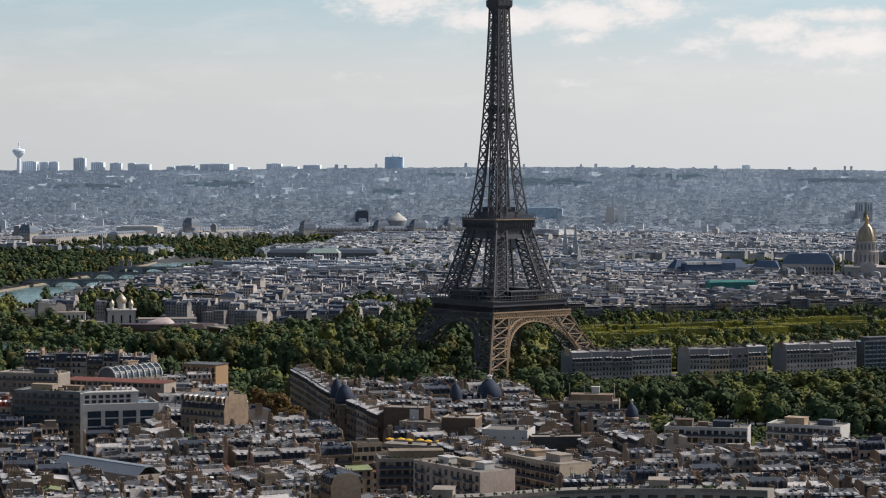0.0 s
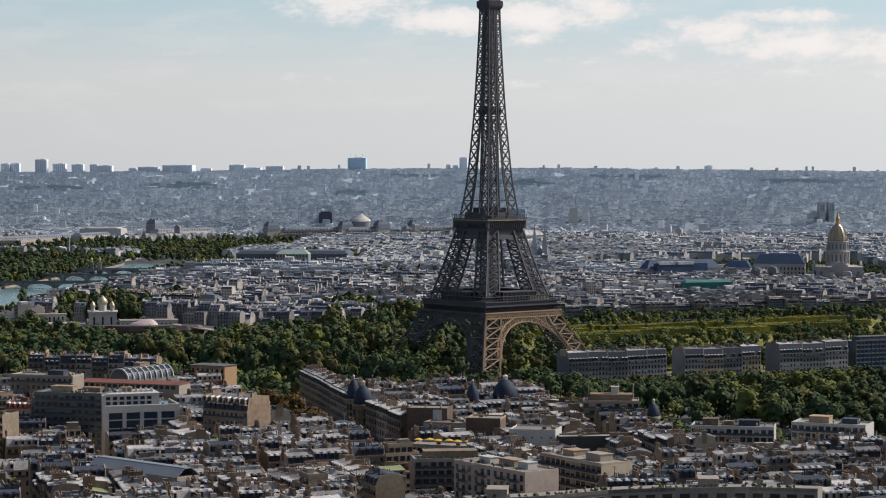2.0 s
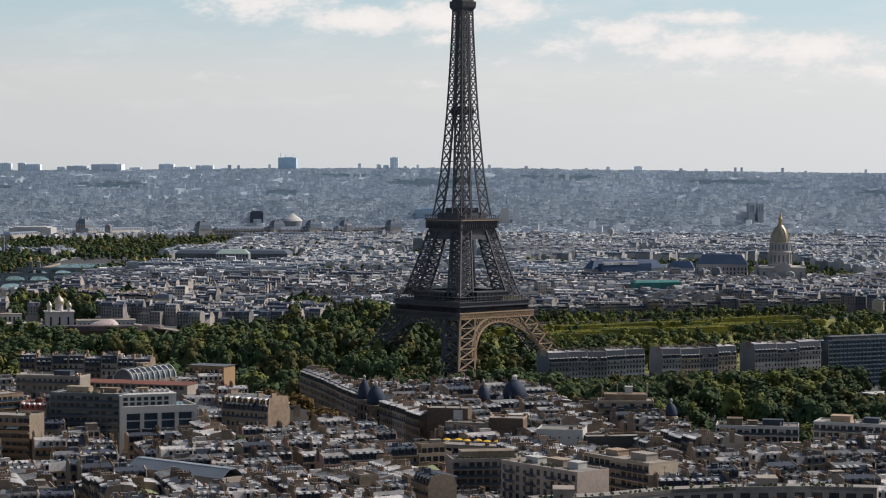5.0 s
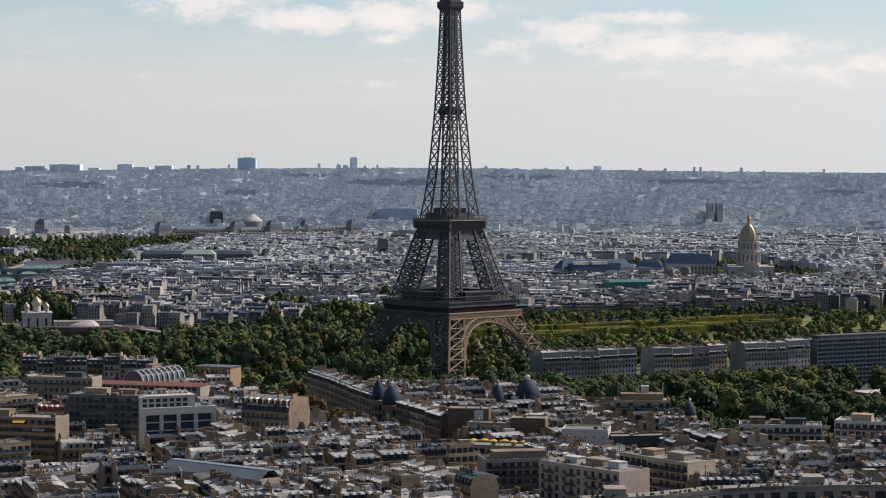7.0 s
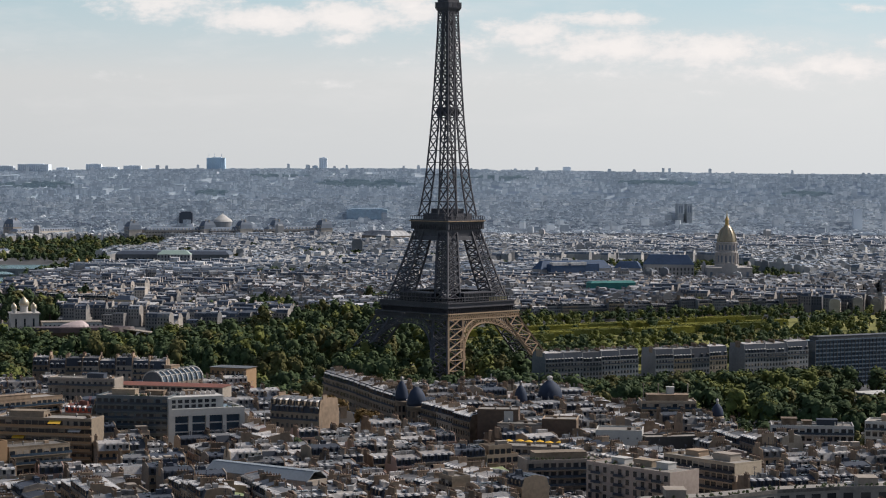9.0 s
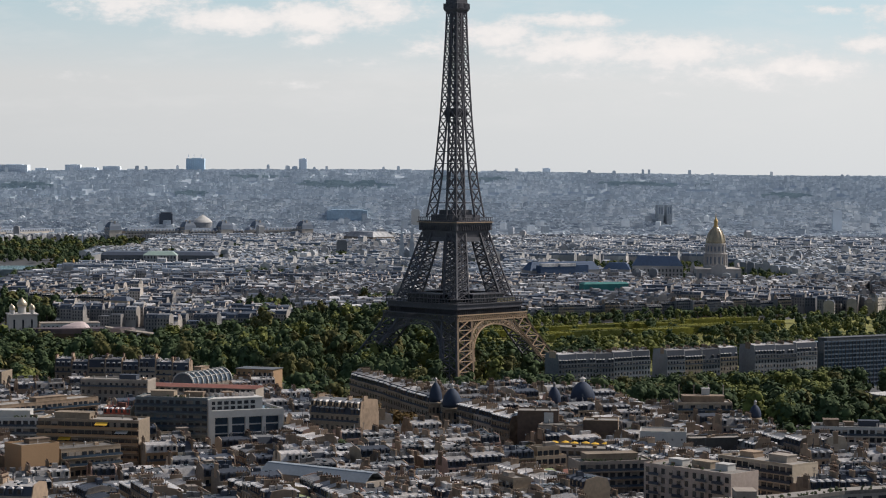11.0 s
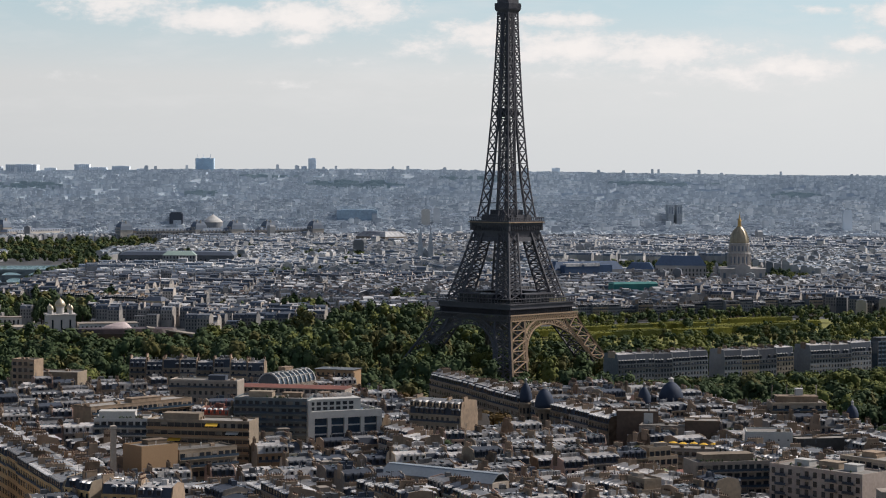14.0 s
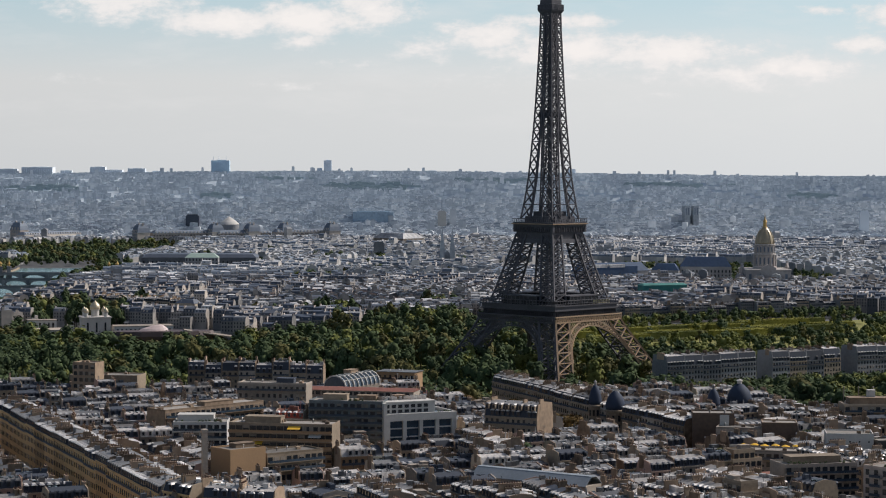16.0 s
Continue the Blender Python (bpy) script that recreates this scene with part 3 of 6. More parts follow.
def wide_city():
    rnd = np.random.RandomState(5)
    seeds = []
    for _ in range(260):
        d, a = 1500 * (7.5 ** rnd.rand()), radians(-17 + 40 * rnd.rand())
        seeds.append((EYE_X + d * cos(a), EYE_Y + d * sin(a), rnd.rand() * pi))
    S = np.array(seeds)
    for _ in range(90):
        d, a = 1950 + 2400 * rnd.rand(), radians(-12 + 30 * rnd.rand())
        x, y = EYE_X + d * cos(a), EYE_Y + d * sin(a)
        if built_up(x, y):
            COURTS.append((x, y, 12 + 26 * rnd.rand() ** 2))
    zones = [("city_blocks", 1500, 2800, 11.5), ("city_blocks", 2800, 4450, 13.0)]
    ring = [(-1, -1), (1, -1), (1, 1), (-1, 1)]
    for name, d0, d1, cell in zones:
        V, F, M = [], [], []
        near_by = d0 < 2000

        def prism(q, lo, hi, m_side, m_top):
            """lo and hi: four corners each; sides and a top."""
            k = len(V)
            V.extend(q(*p) for p in lo + hi)
            F.extend(((k, k + 1, k + 5, k + 4), (k + 1, k + 2, k + 6, k + 5), (k + 2, k + 3, k + 7, k + 6), (k + 3, k, k + 4, k + 7), (k + 4, k + 5, k + 6, k + 7)))
            M.extend([m_side] * 4 + [m_top])
        for si, (sx, sy, ang) in enumerate(seeds):
            if not d0 - 900 < hypot(sx - EYE_X, sy - EYE_Y) < d1 + 900:
                continue
            close = np.sort(np.hypot(S[:, 0] - sx, S[:, 1] - sy))
            R = min(900.0, 3 * close[3])
            m = int(R / cell)
            ca, sa = cos(ang), sin(ang)
            I, J = np.meshgrid(np.arange(-m, m), np.arange(-m, m))
            I, J = I.ravel(), J.ravel()
            # streets round blocks of two rows with a courtyard between
            u = I * cell + (I // 7) * cell * 0.7
            v = J * cell + (J // 3) * cell * 0.65
            X, Y = sx + u * ca - v * sa, sy + u * sa + v * ca
            own = np.argmin((X[:, None] - S[None, :, 0]) ** 2 + (Y[:, None] - S[None, :, 1]) ** 2, 1) == si
            D, A = np.hypot(X - EYE_X, Y - EYE_Y), np.degrees(np.arctan2(Y - EYE_Y, X - EYE_X))
            own &= (D >= d0) & (D < d1) & (A > -15.5) & (A < 21.5)
            base = 14.5 + 4 * rnd.rand()
            rows = {}
            for x, y, i, j in zip(X[own], Y[own], I[own], J[own]):
                if not built_up(x, y) or rnd.rand() < 0.03 or any(abs(x - cx) < cr and abs(y - cy) < cr for cx, cy, cr in COURTS):
                    continue
                court = j % 3 == 1
                if court and rnd.rand() < 0.35:
                    continue
                line = rows.setdefault((i // 7, j), base + 3.0 * rnd.randn() * 0.5)
                w, dd = cell * 0.5, cell * (0.44 + 0.08 * rnd.rand())
                h = line + 1.4 * (rnd.rand() - 0.5) + (9 * rnd.rand() if rnd.rand() < 0.025 else 0)
                if court:
                    h *= 0.45 + 0.5 * rnd.rand()
                px, py, pz = place(x, y, -1.5)
                h += 1.5
                a2 = ang + 0.03 * rnd.randn()
                cc, ss = cos(a2), sin(a2)

                def q(a, b, z):
                    return (px + a * cc - b * ss, py + a * ss + b * cc, pz + z)
                kind = rnd.rand()
                if court or kind > 0.86:  # flat or single-pitch sheet roof
                    tilt = rnd.rand() * 1.6 * (1 if rnd.rand() < 0.5 else -1)
                    prism(q, [(a * w, b * dd, 0) for a, b in ring], [(a * w, b * dd, h + tilt * b) for a, b in ring], 0, 5 if rnd.rand() < 0.2 else 1)
                    if rnd.rand() < 0.5:
                        cx, cy = w * (rnd.rand() - 0.5), dd * (rnd.rand() - 0.5)
                        prism(q, [(cx + a * 1.6, cy + b * 1.3, h - 1) for a, b in ring], [(cx + a * 1.6, cy + b * 1.3, h + 2.6) for a, b in ring], 0, 5)
                else:  # walls, steep slate slopes, a low zinc ridge between party walls
                    up, ridge = 2.6 + 1.0 * rnd.rand(), 0.8 + 0.5 * rnd.rand()
                    k = len(V)
                    V.extend([q(a * w, b * dd, 0) for a, b in ring] + [q(a * w, b * dd, h) for a, b in ring] + [q(a * w, b * (dd - 1.3), h + up) for a, b in ring] + [q(-w, 0, h + up + ridge), q(w, 0, h + up + ridge)])
                    F.extend(((k, k + 1, k + 5, k + 4), (k + 1, k + 2, k + 6, k + 5), (k + 2, k + 3, k + 7, k + 6), (k + 3, k, k + 4, k + 7), (k + 5, k + 6, k + 10, k + 13, k + 9), (k + 7, k + 4, k + 8, k + 12, k + 11), (k + 4, k + 5, k + 9, k + 8), (k + 6, k + 7, k + 11, k + 10), (k + 8, k + 9, k + 13, k + 12), (k + 10, k + 11, k + 12, k + 13)))
                    M.extend([0] * 6 + [2 if kind < 0.25 or kind > 0.4 else 1] * 2 + [1 if kind < 0.5 else 2] * 2)
                    for b in (-1, 1):  # dormers
                        for t in (-0.6, 0.0, 0.6) if near_by else (-0.4, 0.4):
                            if rnd.rand() < 0.75:
                                y0, y1 = sorted((b * (dd - 0.25), b * (dd - 1.5)))
                                prism(q, [(t * w + a * 0.75, y0 if c < 0 else y1, h + 0.4) for a, c in ring], [(t * w + a * 0.75, y0 if c < 0 else y1, h + 2.3) for a, c in ring], 0 if rnd.rand() < 0.5 else 2, 5 if rnd.rand() < 0.5 else 1)
                    # stack of flues on the party wall
                    e, z = (-1 if rnd.rand() < 0.5 else 1), h + up + ridge
                    c0, L2 = dd * 0.5 * (rnd.rand() - 0.5), dd * (0.25 + 0.35 * rnd.rand())
                    prism(q, [(e * (w - 0.4) + a * 0.45, c0 + b * L2, h) for a, b in ring], [(e * (w - 0.4) + a * 0.45, c0 + b * L2, z + 0.7 + rnd.rand()) for a, b in ring], 0, 4)
                if near_by:  # windows
                    for fz in range(3):
                        z0, z1 = h - 3.0 - 3.2 * fz, h - 1.2 - 3.2 * fz
                        da = dd + 0.06
                        for b in (-1, 1):
                            if -b * ss > 0.3:
                                continue
                            for t in (-0.72, -0.26, 0.26, 0.72):
                                k = len(V)
                                V.extend(q(t * w + o * b, b * da, zz) for o, zz in ((-0.5, z0), (0.5, z0), (0.5, z1), (-0.5, z1)))
                                F.append((k, k + 1, k + 2, k + 3))
                                M.append(3)
        g = Geo()
        g.v, g.f, g.m = V, F, M
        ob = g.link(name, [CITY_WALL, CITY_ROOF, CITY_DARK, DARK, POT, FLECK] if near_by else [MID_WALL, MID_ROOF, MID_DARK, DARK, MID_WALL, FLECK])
        tagged(ob, "dense blocks of stone houses with slate and zinc roofs", "buildings", kind="stuff")


def far_city():
    """The plain past the near quarters and the slopes behind it: blocks of many widths, with woods between."""
    rnd = np.random.RandomState(29)
    woods_at = [(2.4, 9300, 1.3, 420), (11.0, 9200, 1.2, 300), (-6.0, 9800, 1.6, 240), (6.5, 8300, 0.5, 200), (-1.0, 10200, 1.2, 260), (14.5, 9000, 1.0, 260), (-9.5, 8600, 0.9, 200), (4.6, 10400, 1.0, 260)]
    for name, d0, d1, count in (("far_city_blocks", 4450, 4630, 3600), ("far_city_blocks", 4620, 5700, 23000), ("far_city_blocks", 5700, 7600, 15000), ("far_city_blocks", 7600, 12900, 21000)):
        V, F, M = [], [], []
        made = 0
        while made < count:
            # as many for each degree of drop below the eye; each time a short street of like houses
            d = d0 * (d1 / d0) ** rnd.rand() if d0 < 7000 else d0 + (d1 - d0) * rnd.rand() ** 1.1
            d *= 1 + 0.03 * rnd.randn() if d > 5000 else 1.0
            b0 = radians(-15.5 + 37 * rnd.rand())
            slope = d0 > 7000
            way = rnd.rand() * pi
            high, tone, run = (10 if slope else 15) + 4 * rnd.rand(), rnd.rand(), rnd.randint(2, 9)
            made += run
            for k0 in range(run):
                x, y = EYE_X + d * cos(b0) + 12.0 * k0 * cos(way), EYE_Y + d * sin(b0) + 12.0 * k0 * sin(way)
                d2, b = hypot(x - EYE_X, y - EYE_Y), math.degrees(atan2(y - EYE_Y, x - EYE_X))
                if d2 < 4440 or d2 < 5200 and (near_line(x, y, RIVER) < 110 or any(inside(x, y, p) for p in PARKS[4:6] + KEEP_OUT[3:])):
                    continue
                wood = any(((b - wb) / ww) ** 2 + ((d2 - wd) / wl) ** 2 < 0.6 + 0.6 * rnd.rand() for wb, wd, ww, wl in woods_at)
                kind = 0.6 * tone + 0.4 * rnd.rand()
                w, dd, h = 3.0 + 3.4 * rnd.rand() ** 1.5, 4.0 + 3 * rnd.rand(), high + 2.5 * rnd.rand()
                if rnd.rand() < 0.03:
                    w, h = 8 + 9 * rnd.rand(), h + 4 * rnd.rand()
                elif rnd.rand() < 0.005:
                    w, dd, h = 5 + 4 * rnd.rand(), 6, 24 + 16 * rnd.rand()
                if wood:
                    w, dd, h = 9 + 6 * rnd.rand(), 9, 9 + 5 * rnd.rand()
                ins, up = (0.45, 3.2) if kind < 0.7 else (0.1, 0.7)
                a = way + 0.1 * rnd.randn()
                cc, ss = cos(a), sin(a)
                ring = [(-1, -1), (1, -1), (1, 1), (-1, 1)]
                k = len(V)
                V.extend(place(x + p * w * cc - r * dd * ss, y + p * w * ss + r * dd * cc, z) for p, r, z in [(p, r, -1.5) for p, r in ring] + [(p, r, h) for p, r in ring] + [(p * (1 - ins * 0.4), r * (1 - ins * 1.7), h + up) for p, r in ring])
                F.extend(((k, k + 1, k + 5, k + 4), (k + 1, k + 2, k + 6, k + 5), (k + 2, k + 3, k + 7, k + 6), (k + 3, k, k + 4, k + 7), (k + 4, k + 5, k + 9, k + 8), (k + 5, k + 6, k + 10, k + 9), (k + 6, k + 7, k + 11, k + 10), (k + 7, k + 4, k + 8, k + 11), (k + 8, k + 9, k + 10, k + 11)))
                M.extend([2] * 9 if wood else [0] * 4 + [1 if kind < 0.55 else 0] * 4 + [3 if rnd.rand() < 0.1 else 1])
        g = Geo()
        g.v, g.f, g.m = V, F, M
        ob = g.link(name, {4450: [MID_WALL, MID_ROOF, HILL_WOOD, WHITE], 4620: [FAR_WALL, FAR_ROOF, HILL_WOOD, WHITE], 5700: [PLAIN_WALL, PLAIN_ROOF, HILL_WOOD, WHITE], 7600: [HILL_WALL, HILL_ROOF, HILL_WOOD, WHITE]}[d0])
        tagged(ob, "distant houses rising up the hills, paled by painted haze", "buildings", kind="stuff")


wide_city()
far_city()


def river():
    g = Geo()
    left, right = [], []
    for i, (x, y) in enumerate(RIVER):
        ax, ay = RIVER[max(0, i - 1)]
        bx, by = RIVER[min(len(RIVER) - 1, i + 1)]
        L = hypot(bx - ax, by - ay)
        nx, ny = -(by - ay) / L, (bx - ax) / L
        half = 66 if x > 700 else 52
        left.append((x + nx * half, y + ny * half))
        right.append((x - nx * half, y - ny * half))
    n = len(RIVER)
    g.add([(x, y, lie(x, y) + 0.3) for x, y in left + right], [(i, i + 1, n + i + 1, n + i) for i in range(n - 1)])
    tagged(g.link("water", [WATER]), "calm grey-green river between stone quays", "river", kind="structure")
    g = Geo()
    for side in (left, right):
        for a, b in zip(side, side[1:]):
            g.bar((*a, 1.2), (*b, 1.2), 2.0, 0, 2.6)
    tagged(g.link("embankment", [STONE]), "low stone embankment walls along the river", "quay", kind="structure")


river()


# ---- trees ----
T5 = (1 + 5 ** 0.5) / 2
ICO = [Vector(p).normalized() for p in ((-1, T5, 0), (1, T5, 0), (-1, -T5, 0), (1, -T5, 0), (0, -1, T5), (0, 1, T5), (0, -1, -T5), (0, 1, -T5), (T5, 0, -1), (T5, 0, 1), (-T5, 0, -1), (-T5, 0, 1))]
ICO_F = [(0, 11, 5), (0, 5, 1), (0, 1, 7), (0, 7, 10), (0, 10, 11), (1, 5, 9), (5, 11, 4), (11, 10, 2), (10, 7, 6), (7, 1, 8), (3, 9, 4), (3, 4, 2), (3, 2, 6), (3, 6, 8), (3, 8, 9), (4, 9, 5), (2, 4, 11), (6, 2, 10), (8, 6, 7), (9, 8, 1)]


def crown(rnd, g, x, y, z, r, h, blobs, leaves, size, m=0):
    """A crown of leafy clumps round a few boughs, uneven and with gaps: small inner cores under a ragged coat of leaf sprays."""
    heart = Vector((x, y, z + h * 0.35))
    for _ in range(blobs):
        a, e = rnd.rand() * 2 * pi, rnd.rand()
        rr = r * (0.1 + 0.6 * rnd.rand()) * (1 - 0.5 * e * e)
        c = Vector((x + rr * cos(a), y + rr * sin(a), z + h * (0.15 + 0.66 * e)))
        br = r * (0.3 + 0.2 * rnd.rand())
        turn = Euler((rnd.rand() * 6, rnd.rand() * 6, 0)).to_matrix()
        g.add([c + (turn @ p) * br * (0.55 + 0.4 * rnd.rand()) for p in ICO], ICO_F, m)
        for _ in range(leaves):
            d = Vector((rnd.randn(), rnd.randn(), rnd.randn() * 0.85 + 0.3)).normalized()
            p = c + d * br * (0.7 + 0.45 * rnd.rand())
            n = ((p - heart).normalized() * 0.9 + d * 0.3 + Vector((rnd.randn(), rnd.randn(), rnd.randn())) * 0.33).normalized()
            u = n.orthogonal().normalized()
            v = n.cross(u)
            t = rnd.rand() * pi
            u, v = u * cos(t) + v * sin(t), v * cos(t) - u * sin(t)
            s = size * (0.6 + 0.8 * rnd.rand())
            g.add([p - u * s, p - v * s * 0.7, p + u * s, p + v * s * 0.7], [(0, 1, 2, 3)], m)


def trunk(g, rnd, x, y, z, r, h):
    lean = 0.3 * rnd.randn(2)
    g.loft([[(x + lean[0] * t + r * s * cos(j * pi / 3), y + lean[1] * t + r * s * sin(j * pi / 3), z + h * t) for j in range(6)] for t, s in ((0, 1.3), (0.12, 1.0), (0.6, 0.75), (1, 0.4))])
    for _ in range(5):
        a, t = rnd.rand() * 2 * pi, 0.5 + 0.4 * rnd.rand()
        g.bar((x, y, z + h * t), (x + 2.6 * cos(a), y + 2.6 * sin(a), z + h * t + 3.2), r * 0.6)


def tree_models():
    rnd = np.random.RandomState(11)
    out = []
    for i in range(9):
        dry = i == 8
        ob = thing("tree", 0, 0, -60, 0, "autumn-brown street tree with a loose crown" if dry else ("broad dark green deciduous tree in full leaf", "broad dark green deciduous tree in full leaf", "bright yellow-green tree in full leaf", "broad dark green deciduous tree in full leaf", "olive-brown tree with turning leaves")[i % 5], "tree", "trees round the tower")
        g = Geo()
        trunk(g, rnd, 0, 0, 0, 0.45, 8)
        g.link("trunk", [BARK], ob)
        g = Geo()
        crown(rnd, g, 0, 0, 3.0, 6.4 + 1.4 * rnd.rand(), 14 + 4 * rnd.rand(), 12, 48, 0.75)
        g.link("crown", [LEAF_DRY if dry else (LEAF, LEAF, LEAF_BRIGHT, LEAF, LEAF_OLIVE)[i % 5]], ob, "", True)
        out.append(ob)
    return out


TREES = tree_models()


def scatter(rnd, poly, step):
    xs, ys = [p[0] for p in poly], [p[1] for p in poly]
    pts = []
    for x in np.arange(min(xs), max(xs), step):
        for y in np.arange(min(ys), max(ys), step):
            a, b = x + step * 0.45 * rnd.randn(), y + step * 0.45 * rnd.randn()
            if inside(a, b, poly):
                pts.append((a, b))
    return pts


CLEAR = [[(-200, -62), (-150, -30), (60, -200), (40, -380), (-45, -380)], [(-250, -255), (-150, -265), (-125, -320), (-250, -320)]]  # the long row of houses stands here


def woods():
    rnd = np.random.RandomState(3)
    near, far, front = [], [], []
    for i, poly in enumerate(PARKS):
        for x, y in scatter(rnd, poly, (16, 16, 15, 16, 21, 21, 17, 17, 18, 16)[i]):
            if near_line(x, y, RIVER) < (70 if x > 800 else 55) or any(inside(x, y, c) for c in CLEAR):
                continue
            u, v = (x + y) * 0.7071, (x - y) * 0.7071
            if i == 3 and rnd.rand() < (0.8 if inside(x, y, LAWN) else 0.2 if x > 200 else 0.1):
                continue
            if i < 3 and max(abs(u), abs(v)) < 66 and rnd.rand() < 0.4:
                continue
            (near if i < 3 and x < 60 else far).append((x, y))
    for (ax, ay), (bx, by) in zip(RIVER, RIVER[1:13]):
        L = hypot(bx - ax, by - ay)
        nx, ny = -(by - ay) / L, (bx - ax) / L
        for k in range(int(L / 14)):
            t = k * 14 / L
            for off in (-76, -90, -106, -120, 76, 90, 106) if ax > 700 else (-60, -73, -88, -104, -118, 60, 74):
                far.append((ax + (bx - ax) * t + nx * off + 1.5 * rnd.randn(), ay + (by - ay) * t + ny * off + 1.5 * rnd.randn()))
    for cx, cy, cr in COURTS:
        for _ in range(int(cr * cr / 28)):
            far.append((cx + cr * (2 * rnd.rand() - 1) * 0.85, cy + cr * (2 * rnd.rand() - 1) * 0.85))
    for t in np.arange(0, 1, 0.016):  # tall planes before the riverside houses
        for off in (10, 19, 29, 40):
            x, y = -187 + 109 * t - off * 0.87 + 2 * rnd.randn(), -64 - 192 * t - off * 0.5 + 2 * rnd.randn()
            front.append((x, y))
    for t in np.arange(0, 1, 0.011):  # avenue trees before the park-side houses
        for off in (9, 20):
            far.append((538 + 180 * t - off * 0.9 + 2 * rnd.randn(), 12 - 390 * t - off * 0.4 + 3 * rnd.randn()))
    rnd.shuffle(near)
    near.sort(key=lambda p: p[0])
    for k, (x, y) in enumerate(near[:160]):
        m = pose(x, y, lie(x, y) - 0.2, 0, 0, rnd.rand() * 360) @ Matrix.Scale(0.85 + 0.6 * rnd.rand(), 4)
        copy_tree(TREES[rnd.randint(8)], m)
    g, t, tall_ones = Geo(), Geo(), set(front)
    shapes = []  # crowns at true size: fuller ones for the near woods, then sparser ones
    for k in range(20):
        c = Geo()
        crown(rnd, c, 0, 0, 1.6, 7.0, 13.0, *((8, 26, 0.85) if k < 6 else (6, 17, 1.05) if k < 12 else (4, 10, 1.6)))
        shapes.append((np.array(c.v), c.f))
    spots, count = [], 0
    for x, y in near[160:] + far + front:
        px, py, pz = place(x, y)
        s = (0.95 + 0.8 * rnd.rand() ** 1.5) * shrink(x, y) * (0.62 if y < 0 and x > 100 else 1.0)
        if (x, y) in tall_ones:
            s = 0.95 + 0.4 * rnd.rand()
        if 540 < y < 610 and 540 < x < 1200:  # quay trees shrunk so that the camera sees the water
            s *= 0.45
        tall = 0.85 if 60 < x < 420 and y > 170 else 1.25 if x < 760 and y > 40 else 1.0
        patch = (1.4 if x > 100 and y < 0 else 0.8 if y < -60 else 0) + sin(x / 31 + 2 * sin(y / 57)) + sin(y / 23 + x / 90) + 1.3 * rnd.randn()
        tint = 1 if patch > 1.9 else 2 if patch < -1.8 else 0
        V, F = shapes[rnd.randint(6) if x < 60 else 6 + rnd.randint(6) if x < 560 else 12 + rnd.randint(8)]
        a = rnd.rand() * 2 * pi
        spots.append(np.stack([px + s * (V[:, 0] * cos(a) - V[:, 1] * sin(a)), py + s * (V[:, 0] * sin(a) + V[:, 1] * cos(a)), pz + s * tall * V[:, 2]], 1))
        g.f += [tuple(i + count for i in f) for f in F]
        g.m += [tint] * len(F)
        count += len(V)
        if x < 560:
            t.bar((px, py, pz - 0.2), (px, py, pz + 7 * s), 0.7 * s)
    g.v = np.concatenate(spots).tolist()
    ob = thing("park_trees", 0, 0, 0, 0, "massed dark green trees of parks, quays and avenues", "trees", kind="stuff")
    g.link("crowns", [LEAF, LEAF_BRIGHT, LEAF_OLIVE], ob, "", True)
    t.link("trunks", [BARK], ob)


def copy_tree(model, m):
    ob = copy_thing(model, m)
    ob.scale = m.to_scale()
    return ob


woods()


# sunlight on the flat tops is put into this yellow-green
CLIPPED = mat("clipped_sunny_leaves", (0.15, 0.155, 0.035), 0.7, 0.0, 0.25, 2.2, 15, "", (0.23, 0.215, 0.048), spec=0.06)


def lawns():
    g = Geo()
    for poly in (PARKS[3], PARKS[2], PARKS[1]):
        k = len(g.v)
        g.v += [(x, y, lie(x, y) + 0.12) for x, y in poly]
        g.f.append(tuple(range(k, k + len(poly))))
        g.m.append(0)
    tagged(g.link("lawn", [GRASS]), "dry yellow-green lawns of the long park", "lawn", kind="structure")
    # clipped rows of trees along the lawns: flat-topped, leafy all over
    rnd = np.random.RandomState(17)
    for k in range(22):
        f, q = (k % 11) / 10, k // 11
        x, y, L, wd = 300 + 190 * f + 62 * q + 6 * rnd.randn(), -50 - 265 * f + 22 * q + 14 * rnd.randn(), 34 + 34 * rnd.rand(), 9 + 6 * rnd.rand()
        ob = thing("clipped_tree_row", x, y, lie(x, y), -64, "flat-topped clipped green tree row beside the lawn", "hedge", "clipped tree rows")
        h = Geo()
        h.box(-L / 2 + 1, -wd / 2 + 1, 3.0, L / 2 - 1, wd / 2 - 1, 8.6)
        for _ in range(int(L * wd * 2.2)):
            a, b = (rnd.rand() - 0.5) * L, (rnd.rand() - 0.5) * wd
            p, n = (Vector((a, b, 8.6 + 0.7 * rnd.rand())), Vector((0.3 * rnd.randn(), 0.3 * rnd.randn(), 1))) if rnd.rand() < 0.6 else (Vector((a, (1 if rnd.rand() < 0.5 else -1) * wd * 0.45, 3.0 + 5.6 * rnd.rand())), Vector((0.3 * rnd.randn(), b, 0.4)))
            n.normalize()
            t = n.orthogonal().normalized()
            c = n.cross(t)
            h.add([p - t * 0.6, p - c * 0.45, p + t * 0.6, p + c * 0.45], [(0, 1, 2, 3)])
        h.link("foliage", [CLIPPED if k % 3 else LEAF_BRIGHT], ob)
        h = Geo()
        for a in np.arange(-L / 2 + 3, L / 2, 7.0):
            h.bar((a, 0, -0.2), (a, 0, 4), 0.5)
        tagged(h.link("trunks", [BARK], ob), kind="stuff")


lawns()

